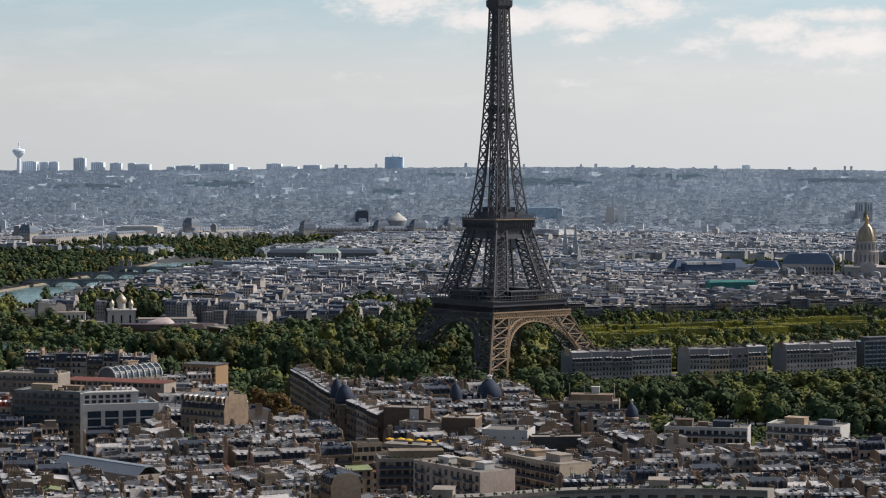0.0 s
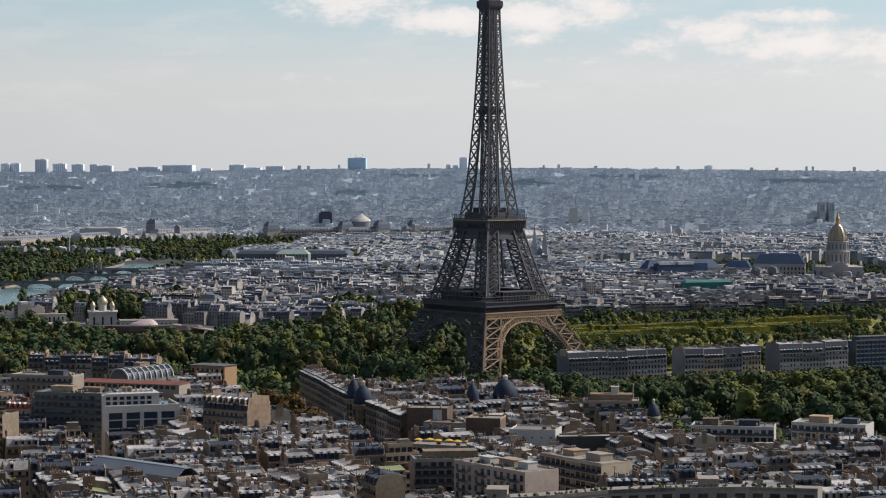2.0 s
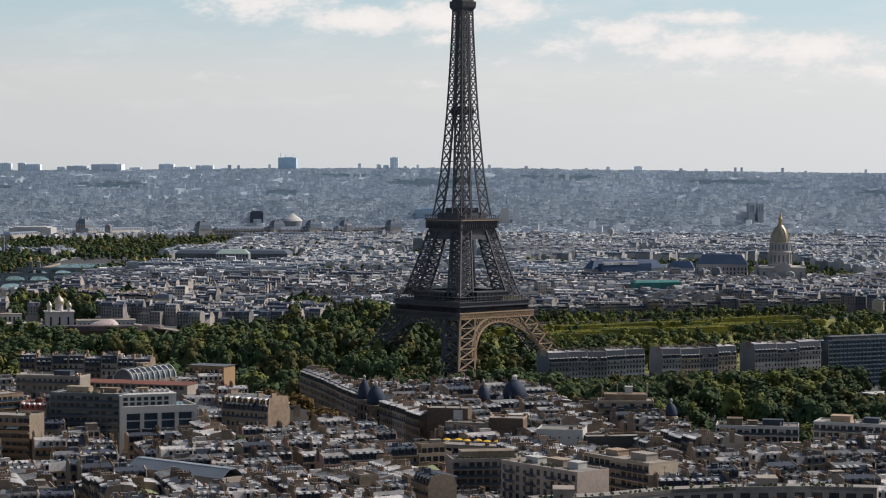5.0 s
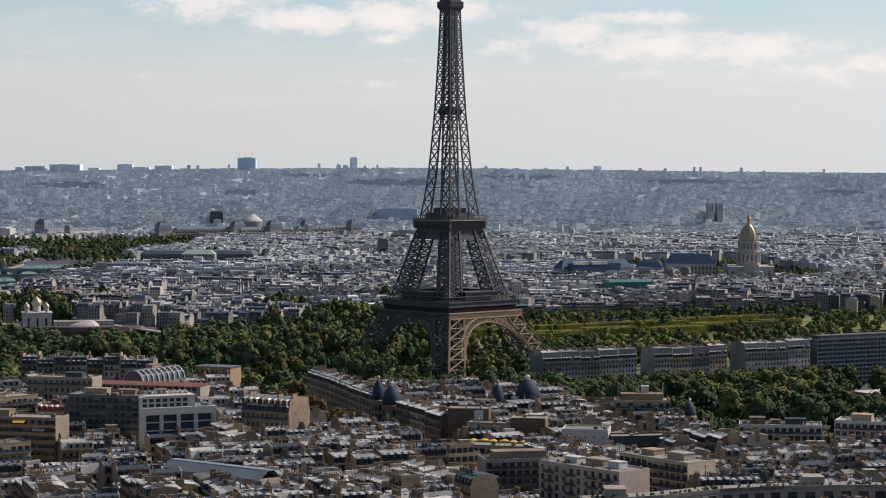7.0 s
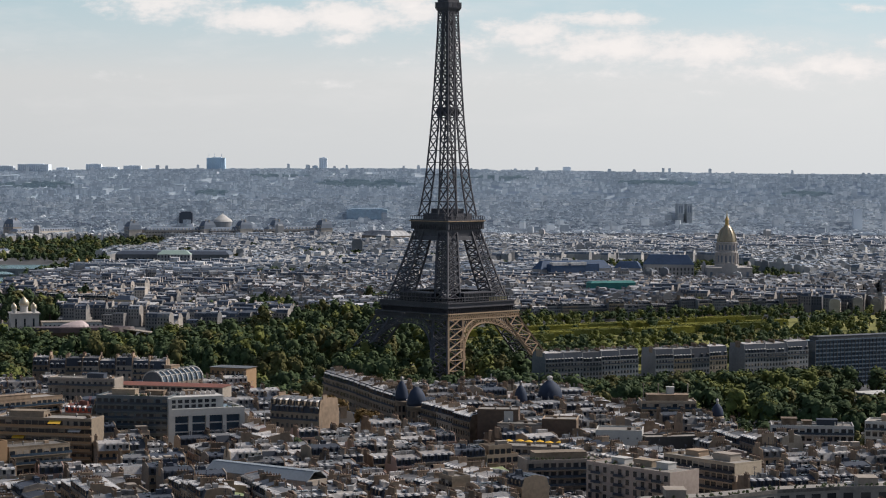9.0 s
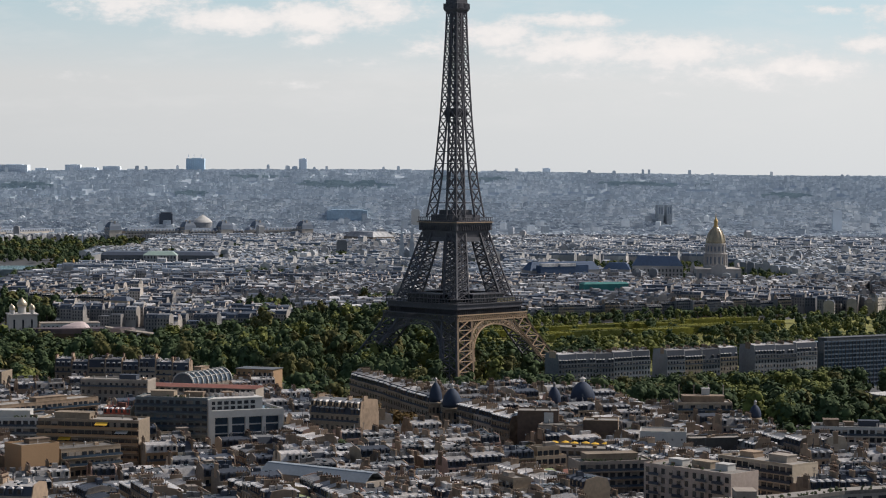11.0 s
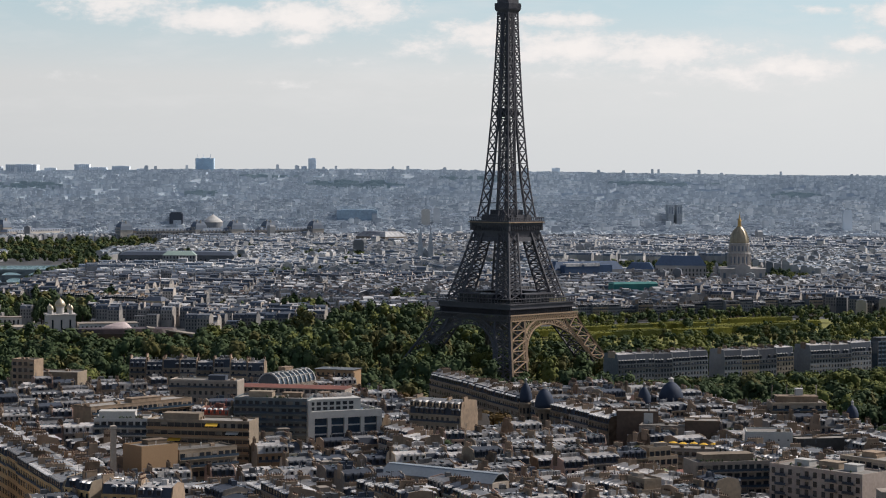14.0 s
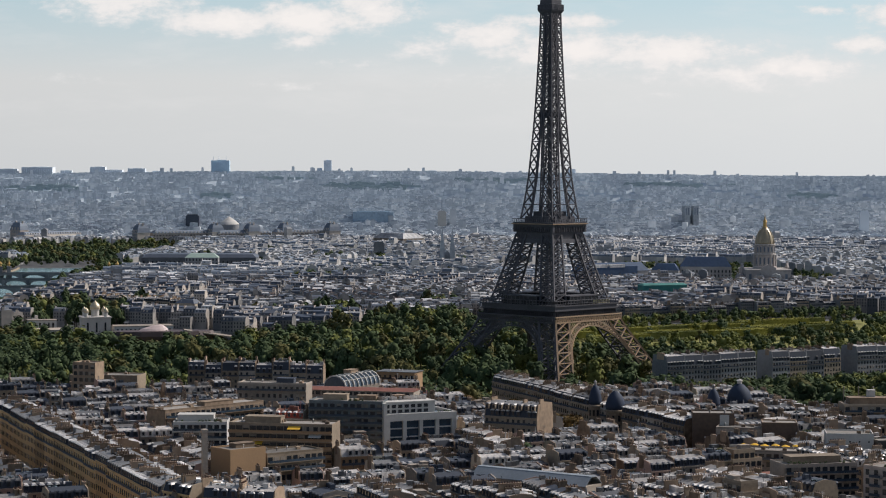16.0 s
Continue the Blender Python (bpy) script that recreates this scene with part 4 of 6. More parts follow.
# ---- house kinds of the near hill streets ----
def dormer_mesh():
    g = Geo()
    g.box(-0.75, -1.5, 0, 0.75, 0.8, 2.0, 0)
    g.box(-0.5, -1.56, 0.35, 0.5, -1.5, 1.75, 1)
    g.loft([[(-0.95, -1.75, 2.0), (0.95, -1.75, 2.0), (0.95, 0.9, 2.0), (-0.95, 0.9, 2.0)], [(-0.5, -1.6, 2.45), (0.5, -1.6, 2.45), (0.5, 0.9, 2.6), (-0.5, 0.9, 2.6)]], 2)
    return g


def chimney_mesh(length, rise, pots):
    """A slab of flues with a row of clay pots."""
    g = Geo()
    g.box(-0.38, -length / 2, -3.0, 0.38, length / 2, rise, 0)
    g.box(-0.48, -length / 2 - 0.1, rise, 0.48, length / 2 + 0.1, rise + 0.2, 0)
    for k in range(pots):
        y = -length / 2 + (k + 0.5) * length / pots
        g.loft([[(r * cos(j * pi / 3), y + r * sin(j * pi / 3), z) for j in range(6)] for r, z in ((0.19, rise + 0.2), (0.13, rise + 0.8))], 1)
    return g


SHARED = {}


def shared_part(key, make, name, mats, parent, m, label=""):
    if key not in SHARED:
        ob = make().link(name, mats, parent, label)
        SHARED[key] = ob.data
    else:
        ob = new(name, SHARED[key])
        ob.parent = parent
        tagged(ob, label)
    ob.matrix_basis = m
    return ob


SHUT = np.random.RandomState(4)


def windows(g, w, d, h, cols, floors, both, z0=1.0, rail=True, pane=(0.55, 1.9)):
    step = (h - z0) / floors
    for side in (-1, 1) if both else (-1,):
        y = side * d / 2
        a, b = sorted((y, y + side * 0.07))
        for f in range(floors):
            z = z0 + step * (f + 0.18)
            for c in range(cols):
                x = -w / 2 + (c + 0.5) * w / cols
                tall = min(pane[1], step * 0.68)
                g.box(x - pane[0], a, z, x + pane[0], b, z + tall, 0)
                a4, b4 = sorted((y + side * 0.07, y + side * 0.11))
                pick = SHUT.rand()
                if pick < 0.22:  # drawn blind
                    g.box(x - pane[0], a4, z + tall * (0.2 + 0.6 * SHUT.rand()), x + pane[0], b4, z + tall, 1)
                elif pick < 0.34:  # open shutters
                    for o in (-1, 1):
                        x0, x1 = sorted((x + o * pane[0], x + o * pane[0] * 1.8))
                        g.box(x0, a4, z, x1, b4, z + tall, 1)
            if rail and f in (1, floors - 1):
                a2, b2 = sorted((y, y + side * 0.6))
                g.box(-w / 2 + 0.3, a2, z - 0.3, w / 2 - 0.3, b2, z - 0.12, 1)
                a3, b3 = sorted((y + side * 0.54, y + side * 0.6))
                g.box(-w / 2 + 0.3, a3, z - 0.12, w / 2 - 0.3, b3, z + 0.7, 2)


def mansard_house(rnd, w, d, h, front, side, top, label, name="town_house", low=2.7, cap=None):
    ob = thing(name, 0, 0, 0, 0, label, "house", "houses of the hill streets")
    g = Geo()
    g.box(-w / 2, -d / 2, -7, w / 2, d / 2, h, 0)
    for i in (2, 4):
        g.m[i] = 0
    g.m[3] = g.m[5] = 1
    for z, e in ((4.2, 0.12), (h - 3.2, 0.14), (h - 0.5, 0.35)):
        g.box(-w / 2 + 0.01, -d / 2 - e, z, w / 2 - 0.01, d / 2 + e, z + (0.5 if e > 0.3 else 0.22), 0)
    # party walls follow the roof line
    high = low + 0.45 + 0.5 * rnd.rand()
    for s in (-1, 1):
        x0, x1 = sorted((s * w / 2, s * (w / 2 - 0.35)))
        prof = [(-d / 2, h), (-d / 2 + 1.1, h + low + 0.25), (0, h + high + 0.3), (d / 2 - 1.1, h + low + 0.25), (d / 2, h)]
        g.loft([[(x0, y, z) for y, z in prof], [(x1, y, z) for y, z in prof]], 1)
    cols, floors = max(2, int(w / 2.4)), max(3, int(h / 3.3))
    k = len(g.m)
    windows(g, w, d, h, cols, floors, True)
    g.m[k:] = [m + 2 for m in g.m[k:]]
    g.link("wall", [front, side, DARK, PALE, SLATE], ob)
    g = Geo()
    e = 0.36
    pr = [(-d / 2 + 0.05, h), (-d / 2 + 1.1, h + low), (0, h + high), (d / 2 - 1.1, h + low), (d / 2 - 0.05, h)]
    for k in range(4):
        (y0, z0), (y1, z1) = pr[k], pr[k + 1]
        nx = (w - 2 * e)
        vs = [(-nx / 2, y0, z0), (nx / 2, y0, z0), (nx / 2, y1, z1), (-nx / 2, y1, z1)]
        vs += [(x, y, z - 0.25) for x, y, z in vs]
        g.add(vs, [(0, 1, 2, 3), (7, 6, 5, 4), (0, 4, 5, 1), (1, 5, 6, 2), (2, 6, 7, 3), (3, 7, 4, 0)], 0 if k in (0, 3) else 1)
    g.box(-0.4 + w * 0.2, -1.6, h + high - 0.5, 0.4 + w * 0.2, -0.6, h + high - 0.05, 2)
    for _ in range(rnd.randint(5, 11)):  # skylights, vents and small huts on the upper slope
        x, y, q = (rnd.rand() - 0.5) * (w - 2), -rnd.rand() * d * 0.3, rnd.rand()
        z = h + high - abs(y) * 0.12
        if q < 0.45:
            g.box(x - 0.4, y - 0.55, z - 0.3, x + 0.4, y + 0.55, z + 0.16, 2)
        elif q < 0.8:
            g.box(x - 0.16, y - 0.16, z - 0.3, x + 0.16, y + 0.16, z + 0.9 + rnd.rand(), 1)
        else:
            g.box(x - 0.9, y - 0.8, z - 0.4, x + 0.9, y + 0.8, z + 1.3, 1)
    if rnd.rand() < 0.5:  # aerial
        x = (rnd.rand() - 0.5) * w * 0.8
        g.bar((x, 0, h + high - 0.2), (x, 0, h + high + 3.2), 0.1, 0)
        for z in (2.2, 2.7, 3.1):
            g.bar((x - 0.7, 0, h + high + z), (x + 0.7, 0, h + high + z), 0.07, 0)
    back, bright = dormer_mesh(), 3 if rnd.rand() < 0.6 else 1
    for c, s in itertools.product(range(cols), (-1, 1)):
        if rnd.rand() < 0.12:
            continue
        at = pose(-w / 2 + (c + 0.5) * w / cols, s * (d / 2 - 1.35), h + 0.3, 0, 0, 0 if s < 0 else 180)
        k = len(g.v)
        g.v += [tuple(at @ Vector(p)) for p in back.v]
        g.f += [tuple(k + i for i in f) for f in back.f]
        g.m += [(0, 2, bright)[m] for m in back.m]
    roof = g.link("roof", [top, cap or ZINC, DARK, FLECK], ob)
    n = max(1, round(w / 8.5))
    for k in range(n + 1):
        if rnd.rand() < 0.25:
            continue
        L = round(d * (0.2 + 0.28 * rnd.rand()))
        key = ("chimney", L, k % 2)
        x = (w / 2 - 0.3) * (2 * k / n - 1)
        y = (rnd.rand() - 0.7) * d * 0.3
        shared_part(key, lambda: chimney_mesh(L, 1.0 + 0.7 * (k % 2), int(L * 1.2)), "chimney", [PARTY, POT], ob, pose(x, y, h + high - abs(y) * 0.12))
    return ob


def flat_block(rnd, w, d, h, front, label, name="apartment_block"):
    ob = thing(name, 0, 0, 0, 0, label, "apartment block", "modern blocks of the hill streets")
    g = Geo()
    g.box(-w / 2, -d / 2, -7, w / 2, d / 2, h - 3.2, 0)
    g.link("wall", [front], ob)
    g = Geo()
    g.box(-w / 2 + 1.8, -d / 2 + 2.0, h - 3.2, w / 2 - 1.8, d / 2 - 2.0, h, 0)
    g.link("set_back_floor", [front], ob)
    for (a, b, z) in ((w / 2, d / 2, h - 3.2), (w / 2 - 1.8, d / 2 - 2.0, h)):
        g = Geo()
        g.loft([square(a, z, b), square(a, z + 0.8, b), square(a - 0.25, z + 0.8, b - 0.25), square(a - 0.25, z, b - 0.25)], 0, False)
        g.link("parapet", [front], ob)
    g = Geo()
    g.box(-w / 2 + 2.1, -d / 2 + 2.3, h, w / 2 - 2.1, d / 2 - 2.3, h + 0.12, 0)
    g.link("roof", [GRAVEL], ob)
    g = Geo()
    windows(g, w, d, h - 3.2, max(3, int(w / 2.6)), max(3, int(h / 3.2)), True, 0.6, False, (0.95, 1.9))
    windows(g, w - 3.6, d - 4.0, h - 0.4, max(2, int(w / 3)), 1, True, h - 3.2, False, (0.9, 1.9))
    tagged(g.link("window", [DARK, PALE, SLATE], ob), kind="stuff")
    floors = max(3, int(h / 3.2))
    for f in range(max(1, floors - 4), floors):
        z = 0.6 + (h - 3.8) / floors * f
        for s in (-1, 1):
            if rnd.rand() < 0.65:
                b = Geo()
                y0, y1 = sorted((s * d / 2, s * (d / 2 + 1.2)))
                b.box(-w * 0.4, y0, z - 0.1, w * 0.4, y1, z + 0.1, 0)
                y0, y1 = sorted((s * (d / 2 + 1.1), s * (d / 2 + 1.2)))
                b.box(-w * 0.4, y0, z + 0.1, w * 0.4, y1, z + 1.0, 1)
                b.link("balcony", [front, SLATE], ob)
    for _ in range(rnd.randint(1, 4)):
        b = Geo()
        x, y = (rnd.rand() - 0.5) * (w - 8), (rnd.rand() - 0.5) * (d - 7)
        a, c, e = 0.8 + 1.6 * rnd.rand(), 0.8 + 1.2 * rnd.rand(), 1.2 + 1.6 * rnd.rand()
        b.box(x - a, y - c, h + 0.1, x + a, y + c, h + e)
        b.box(x - a - 0.15, y - c - 0.15, h + e, x + a + 0.15, y + c + 0.15, h + e + 0.15)
        b.link("roof_box", [PALE], ob)
    for _ in range(rnd.randint(0, 2)):
        b = Geo()
        x, y = (rnd.rand() - 0.5) * (w - 6), (rnd.rand() - 0.5) * (d - 5)
        b.lathe([(0.22, h), (0.22, h + 1.4), (0.4, h + 1.45), (0.1, h + 1.75)], 6, 0, pose(x, y, 0))
        b.link("vent_pipe", [ZINC], ob)
    return ob


def low_house(rnd, w, d, h, front, label, name):
    ob = thing(name, 0, 0, 0, 0, label, "house", "low houses in the courtyards")
    g = Geo()
    g.box(-w / 2, -d / 2, -7, w / 2, d / 2, h, 0)
    rise = 0.7 + 1.1 * rnd.rand()
    off = (rnd.rand() - 0.5) * d * 0.5
    for s in (-1, 1):
        x0, x1 = sorted((s * w / 2, s * (w / 2 - 0.3)))
        pr = [(-d / 2, h), (off, h + rise), (d / 2, h)]
        g.loft([[(x0, y, z) for y, z in pr], [(x1, y, z) for y, z in pr]], 0)
    k = len(g.m)
    windows(g, w, d, h, max(2, int(w / 2.6)), max(2, int(h / 3.2)), True, 1, False)
    g.m[k:] = [1 + x for x in g.m[k:]]
    g.link("wall", [front, DARK, PALE, SLATE], ob)
    g = Geo()
    for (y0, z0), (y1, z1) in (((-d / 2 - 0.3, h - 0.1), (off, h + rise + 0.1)), ((off, h + rise + 0.1), (d / 2 + 0.3, h - 0.1))):
        vs = [(-w / 2 - 0.1, y0, z0), (w / 2 + 0.1, y0, z0), (w / 2 + 0.1, y1, z1), (-w / 2 - 0.1, y1, z1)]
        vs += [(x, y, z + 0.2) for x, y, z in vs]
        g.add(vs, [(3, 2, 1, 0), (4, 5, 6, 7), (0, 1, 5, 4), (1, 2, 6, 5), (2, 3, 7, 6), (3, 0, 4, 7)], 0)
    g.link("roof", [(ZINC, LEAD, ZINC, GRAVEL, ZINC, RED_TILE, MOSSY, LEAD)[rnd.randint(8)]], ob)
    L = 2 + rnd.randint(3)
    for _ in range(rnd.randint(0, 3)):
        shared_part(("chimney", L), lambda: chimney_mesh(L, 1.5, int(L * 1.2)), "chimney", [PARTY, POT], ob, pose((rnd.rand() - 0.5) * w * 0.8, off, h + rise, 0, 0, 90 * rnd.randint(2)))
    return ob


def house_models():
    rnd = np.random.RandomState(21)
    tall, flat, low = [], [], []
    for i in range(24):
        front = (STONE, CREAM, PALE, STONE, WHITE, OCHRE, STONE, ROSE)[i % 8]
        side = (PARTY, PALE, PARTY, STONE, PARTY, CREAM, PARTY, ROSE)[i % 8]
        top = (SLATE, SLATE, ZINC)[i % 3]
        w, d, h = 8.5 + 7 * rnd.rand(), 9.4 + 1.8 * rnd.rand(), 17 + 2.6 * rnd.rand()
        tall.append((mansard_house(rnd, w, d, h, front, side, top, {STONE: "stone", WHITE: "white painted", PALE: "pale rendered", OCHRE: "ochre brick", ROSE: "rose rendered", CREAM: "cream rendered"}[front] + " town house with mansard roof and chimney pots", {STONE: "stone_house" if top is ZINC else "town_house" if side is PARTY else "mansard_house", PALE: "rendered_house", WHITE: "white_house", OCHRE: "brick_house", ROSE: "rose_house", CREAM: "cream_house"}[front], 2.7, (ZINC, LEAD, ZINC, ZINC, SLATE)[i % 5]), w, d))
    for i in range(9):
        w, d, h = 11 + 7 * rnd.rand(), 9.5 + 2 * rnd.rand(), 18 + 5 * rnd.rand()
        flat.append((flat_block(rnd, w, d, h, (PALE, CREAM, STONE)[i % 3], "pale rendered apartment block with a flat terraced roof"), w, d))
    for i in range(10):
        w, d, h = 5 + 6 * rnd.rand(), 5.5 + 3.2 * rnd.rand(), 12 + 6.5 * rnd.rand()
        low.append((low_house(rnd, w, d, h, (PARTY, PALE, STONE)[i % 3], "low courtyard house with a pitched sheet-metal roof" if i % 2 else "low courtyard workshop under a pitched metal roof", "courtyard_house" if i % 2 else "courtyard_workshop"), w, d))
    return tall, flat, low


HOUSES = house_models()

# ---- streets of the hill ----
AVENUE = [(-470, 94), (-615, 41), (-700, 2), (-800, -48), (-1000, -130)]
TAKEN = []  # plots of the houses that are built one by one: x, y, half length, half depth, turn


def claim(x, y, a, b, turn):
    TAKEN.append((x, y, a, b, radians(turn)))


def is_free(x, y, margin):
    for px, py, a, b, t in TAKEN:
        u, v = (x - px) * cos(t) + (y - py) * sin(t), -(x - px) * sin(t) + (y - py) * cos(t)
        if abs(u) < a + margin and abs(v) < b + margin:
            return False
    return near_line(x, y, AVENUE) > (13 if x > -700 else 7) + margin


def in_sight(x, y):
    d = x + 1558
    edge = -505 if y > -40 else max(-722, -505 - (-40 - y) * 2.1)
    return -950 < x < edge and -134 - 0.112 * d - 25 < y < 107 + 0.21 * d + 25


def fill_streets():
    rnd = np.random.RandomState(8)
    tall, flat, low = HOUSES
    count = 0
    quarters = [(21.0, lambda x, y: y > 62 + 0.1 * (x + 700)), (26.6, lambda x, y: y <= 62 + 0.1 * (x + 700) and y > -62 + 0.12 * (x + 700)), (-74.0, lambda x, y: y <= -62 + 0.12 * (x + 700))]
    for turn, mine in quarters:
        c, s = cos(radians(turn)), sin(radians(turn))
        # blocks with streets round them; each has its house rows along one of its two sides
        v0 = -430.0
        while v0 < 430:
            deep = 24 + 11 * rnd.randint(2)
            u0 = -430.0 + 20 * rnd.rand()
            while u0 < 430:
                wide = 34 + 26 * rnd.rand()
                across = rnd.rand() < (0.72 if turn > 0 else 0.3)
                length, width = (deep, wide) if across else (wide, deep)
                rows = max(2, int(width / 10.8))
                for r in range(rows):
                    court = 0 < r < rows - 1
                    a = 0.0
                    while a < length - 4:
                        pick = rnd.rand()
                        models = low if court and pick < 0.7 else (flat if pick < 0.05 else tall)
                        model, w, d = models[rnd.randint(len(models))]
                        p, q = a + w / 2, (r + 0.5) * width / rows
                        a += w + 0.05
                        u, v = (u0 + q, v0 + p) if across else (u0 + p, v0 + q)
                        x, y = -720 + u * c - v * s, u * s + v * c
                        if not (mine(x, y) and in_sight(x, y) and is_free(x, y, 4.0)) or court and rnd.rand() < 0.12:
                            continue
                        lift = rnd.rand() * 2.6 - (0.5 if x < -870 else 4.2)
                        if -790 < x < -693 and 82 < y < 121:  # lower roofs before the office
                            lift -= 5.5
                        if x < -865 and -95 < y < -30 or -870 < x < -815 and -60 < y < -22:  # and before the terraced blocks
                            lift -= 7.5
                        flip = 180 if r == rows - 1 or court and rnd.rand() < 0.5 else 0
                        m = pose(x, y, lie(x, y) + lift, 0, 0, turn + (90 if across else 0) + flip + (rnd.rand() - 0.5) * 3)
                        copy_thing(model, m)
                        count += 1
                u0 += wide + 8.0
            v0 += deep + 8.0

# ---- houses told apart, built one by one ----
RND = np.random.RandomState(77)


def facing(ax, ay, bx, by, depth, z=None, clear=True):
    """The pose of a building whose front runs from a (its left end) to b, and its width."""
    t = atan2(by - ay, bx - ax)
    x, y = (ax + bx) / 2 - sin(t) * depth / 2, (ay + by) / 2 + cos(t) * depth / 2
    w = hypot(bx - ax, by - ay)
    if clear:
        claim(x, y, w / 2, depth / 2, math.degrees(t))
    return pose(x, y, lie(x, y) if z is None else z, 0, 0, math.degrees(t)), w


def set_at(ob, m):
    ob.matrix_basis = m
    return ob


def house_row(ax, ay, bx, by, depth, eaves, n, fronts, name="avenue_house", label="tall stone avenue house with balconies and slate mansard roof", low=2.7, top=None, ground=None, cap=None, uneven=0.8):
    for k in range(n):
        f, g = k / n, (k + 1) / n
        m, w = facing(ax + (bx - ax) * f, ay + (by - ay) * f, ax + (bx - ax) * g, ay + (by - ay) * g, depth, ground)
        ob = mansard_house(RND, w - 0.1, depth, eaves - m.translation.z + RND.rand() * uneven, fronts[k % len(fronts)], fronts[0] if ground == 0 else PARTY, top or SLATE, label, name, low, cap)
        if uneven > 5:  # fronts out of line
            m = m @ pose(0, 9 * RND.rand(), 0)
        set_at(ob, m)


def block(ax, ay, bx, by, depth, top, wall, name, label, category="building", bands=0, roof=None, pane=(0.95, 1.9), cols=None, floors=None, rail=None):
    """A flat-roofed building with window rows; bands: storeys with full-width balconies."""
    m, w = facing(ax, ay, bx, by, depth)
    h = top - m.translation.z
    ob = thing(name, 0, 0, 0, 0, label, category)
    g = Geo()
    g.box(-w / 2, -depth / 2, -7, w / 2, depth / 2, h, 0)
    g.link("wall", [wall], ob)
    g = Geo()
    a, b = w / 2, depth / 2
    g.loft([square(a, h, b), square(a, h + 0.7, b), square(a - 0.3, h + 0.7, b - 0.3), square(a - 0.3, h, b - 0.3)], 0, False)
    g.link("parapet", [wall], ob)
    g = Geo()
    g.box(-w / 2 + 0.35, -depth / 2 + 0.35, h, w / 2 - 0.35, depth / 2 - 0.35, h + 0.15)
    g.link("roof", [GRAVEL], ob)
    for _ in range(int(w / 5)):  # vents and plant on the roof
        b = Geo()
        x, y = (RND.rand() - 0.5) * (w - 3), (RND.rand() - 0.3) * (depth - 4) * 0.7
        if RND.rand() < 0.6:
            b.lathe([(0.25, h), (0.25, h + 1.2), (0.42, h + 1.25), (0.1, h + 1.6)], 6, 0, pose(x, y, 0))
            b.link("vent_pipe", [ZINC], ob)
        else:
            b.box(x - 0.8, y - 0.6, h, x + 0.8, y + 0.6, h + 1.1)
            b.link("vent_box", [PARTY], ob)
    if cols != 0:
        g = Geo()
        windows(g, w, depth, h, cols or max(2, int(w / 2.6)), floors or max(3, int(h / 3.0)), True, 0.4, False, pane)
        tagged(g.link("window", [DARK, PALE, SLATE], ob), kind="stuff")
    for k in range(bands):
        z = h - 2.9 * (k + 1)
        b = Geo()
        b.box(-w / 2, -depth / 2 - 1.4, z - 0.15, w / 2, -depth / 2, z + 0.1, 0)
        b.box(-w / 2, -depth / 2 - 1.4, z + 0.1, w / 2, -depth / 2 - 1.3, z + 1.0, 1)
        b.link("balcony", [wall, rail or GLASS], ob)
    set_at(ob, m)
    return ob, w, h


def roof_box(ob, x, y, z, a, b, h, material=None, name="roof_box"):
    g = Geo()
    g.box(x - a, y - b, z, x + a, y + b, z + h)
    g.box(x - a - 0.2, y - b - 0.2, z + h, x + a + 0.2, y + b + 0.2, z + h + 0.18)
    g.link(name, [material or PARTY], ob)


def plants(ob, x0, x1, y, z, n, name="terrace_planting"):
    g = Geo()
    for _ in range(n):
        crown(RND, g, x0 + (x1 - x0) * RND.rand(), y + RND.randn() * 0.3, z, 0.8, 1.5, 3, 9, 0.22)
    tagged(g.link(name, [HEDGE], ob, "green shrubs in planters"), kind="stuff")


def white_office():
    m, w = facing(-692, 114.5, -679.5, 86, 22)
    h = 51.4 - m.translation.z
    ob = thing("office_building", 0, 0, 0, 0, "white stone office building with tall dark window bays", "office building")
    g = Geo()
    g.box(-w / 2, -10.2, -7, w / 2, 11, h, 0)
    g.link("body", [GLASS], ob, "dark glazed inner front")
    for k in range(5):
        p = Geo()
        x = -w / 2 + k * (w - 1.6) / 4
        p.box(x, -11.4, -7, x + 1.6, -10.2, h - 2.0)
        p.link("pillar", [WHITE], ob)
    g = Geo()
    g.box(-w / 2, -11.5, h - 2.0, w / 2, -10.2, h + 1.0)
    for z in (h - 2 - 3.4, h - 2 - 6.9, h - 2 - 10.4):
        g.box(-w / 2, -10.9, z, w / 2, -10.2, z + 0.5)
    g.box(w / 2, -11.5, -7, w / 2 + 0.5, 11, h + 1.0)
    g.box(-w / 2 - 1.4, -12, -7, -w / 2 - 0.05, 11, h + 5.6)
    g.link("front_frame", [WHITE], ob)
    g = Geo()
    g.box(-w / 2, -7.5, h, w / 2 - 7.5, 10, h + 5.2, 0)
    for k in range(7):
        x = -w / 2 + 1 + k * 2.9
        g.box(x, -7.6, h + 1.0, x + 1.9, -7.5, h + 2.3, 1)
        g.box(x, -7.6, h + 3.0, x + 1.9, -7.5, h + 4.4, 1)
    g.box(-w / 2 - 0.3, -7.8, h + 5.2, w / 2 - 7.2, 10.2, h + 5.6, 0)
    g.link("penthouse", [WHITE, DARK], ob)
    g = Geo()
    for x in np.arange(-w / 2 + 2, w / 2 - 9, 2.2):
        g.box(x, -2, h + 5.6, x + 0.12, 4, h + 7.0)
    g.link("roof_railing", [ZINC], ob)
    roof_box(ob, -4, 3, h + 5.6, 2.2, 1.8, 1.6)
    plants(ob, w / 2 - 7, w / 2 - 1, -8, h, 4)
    set_at(ob, m)


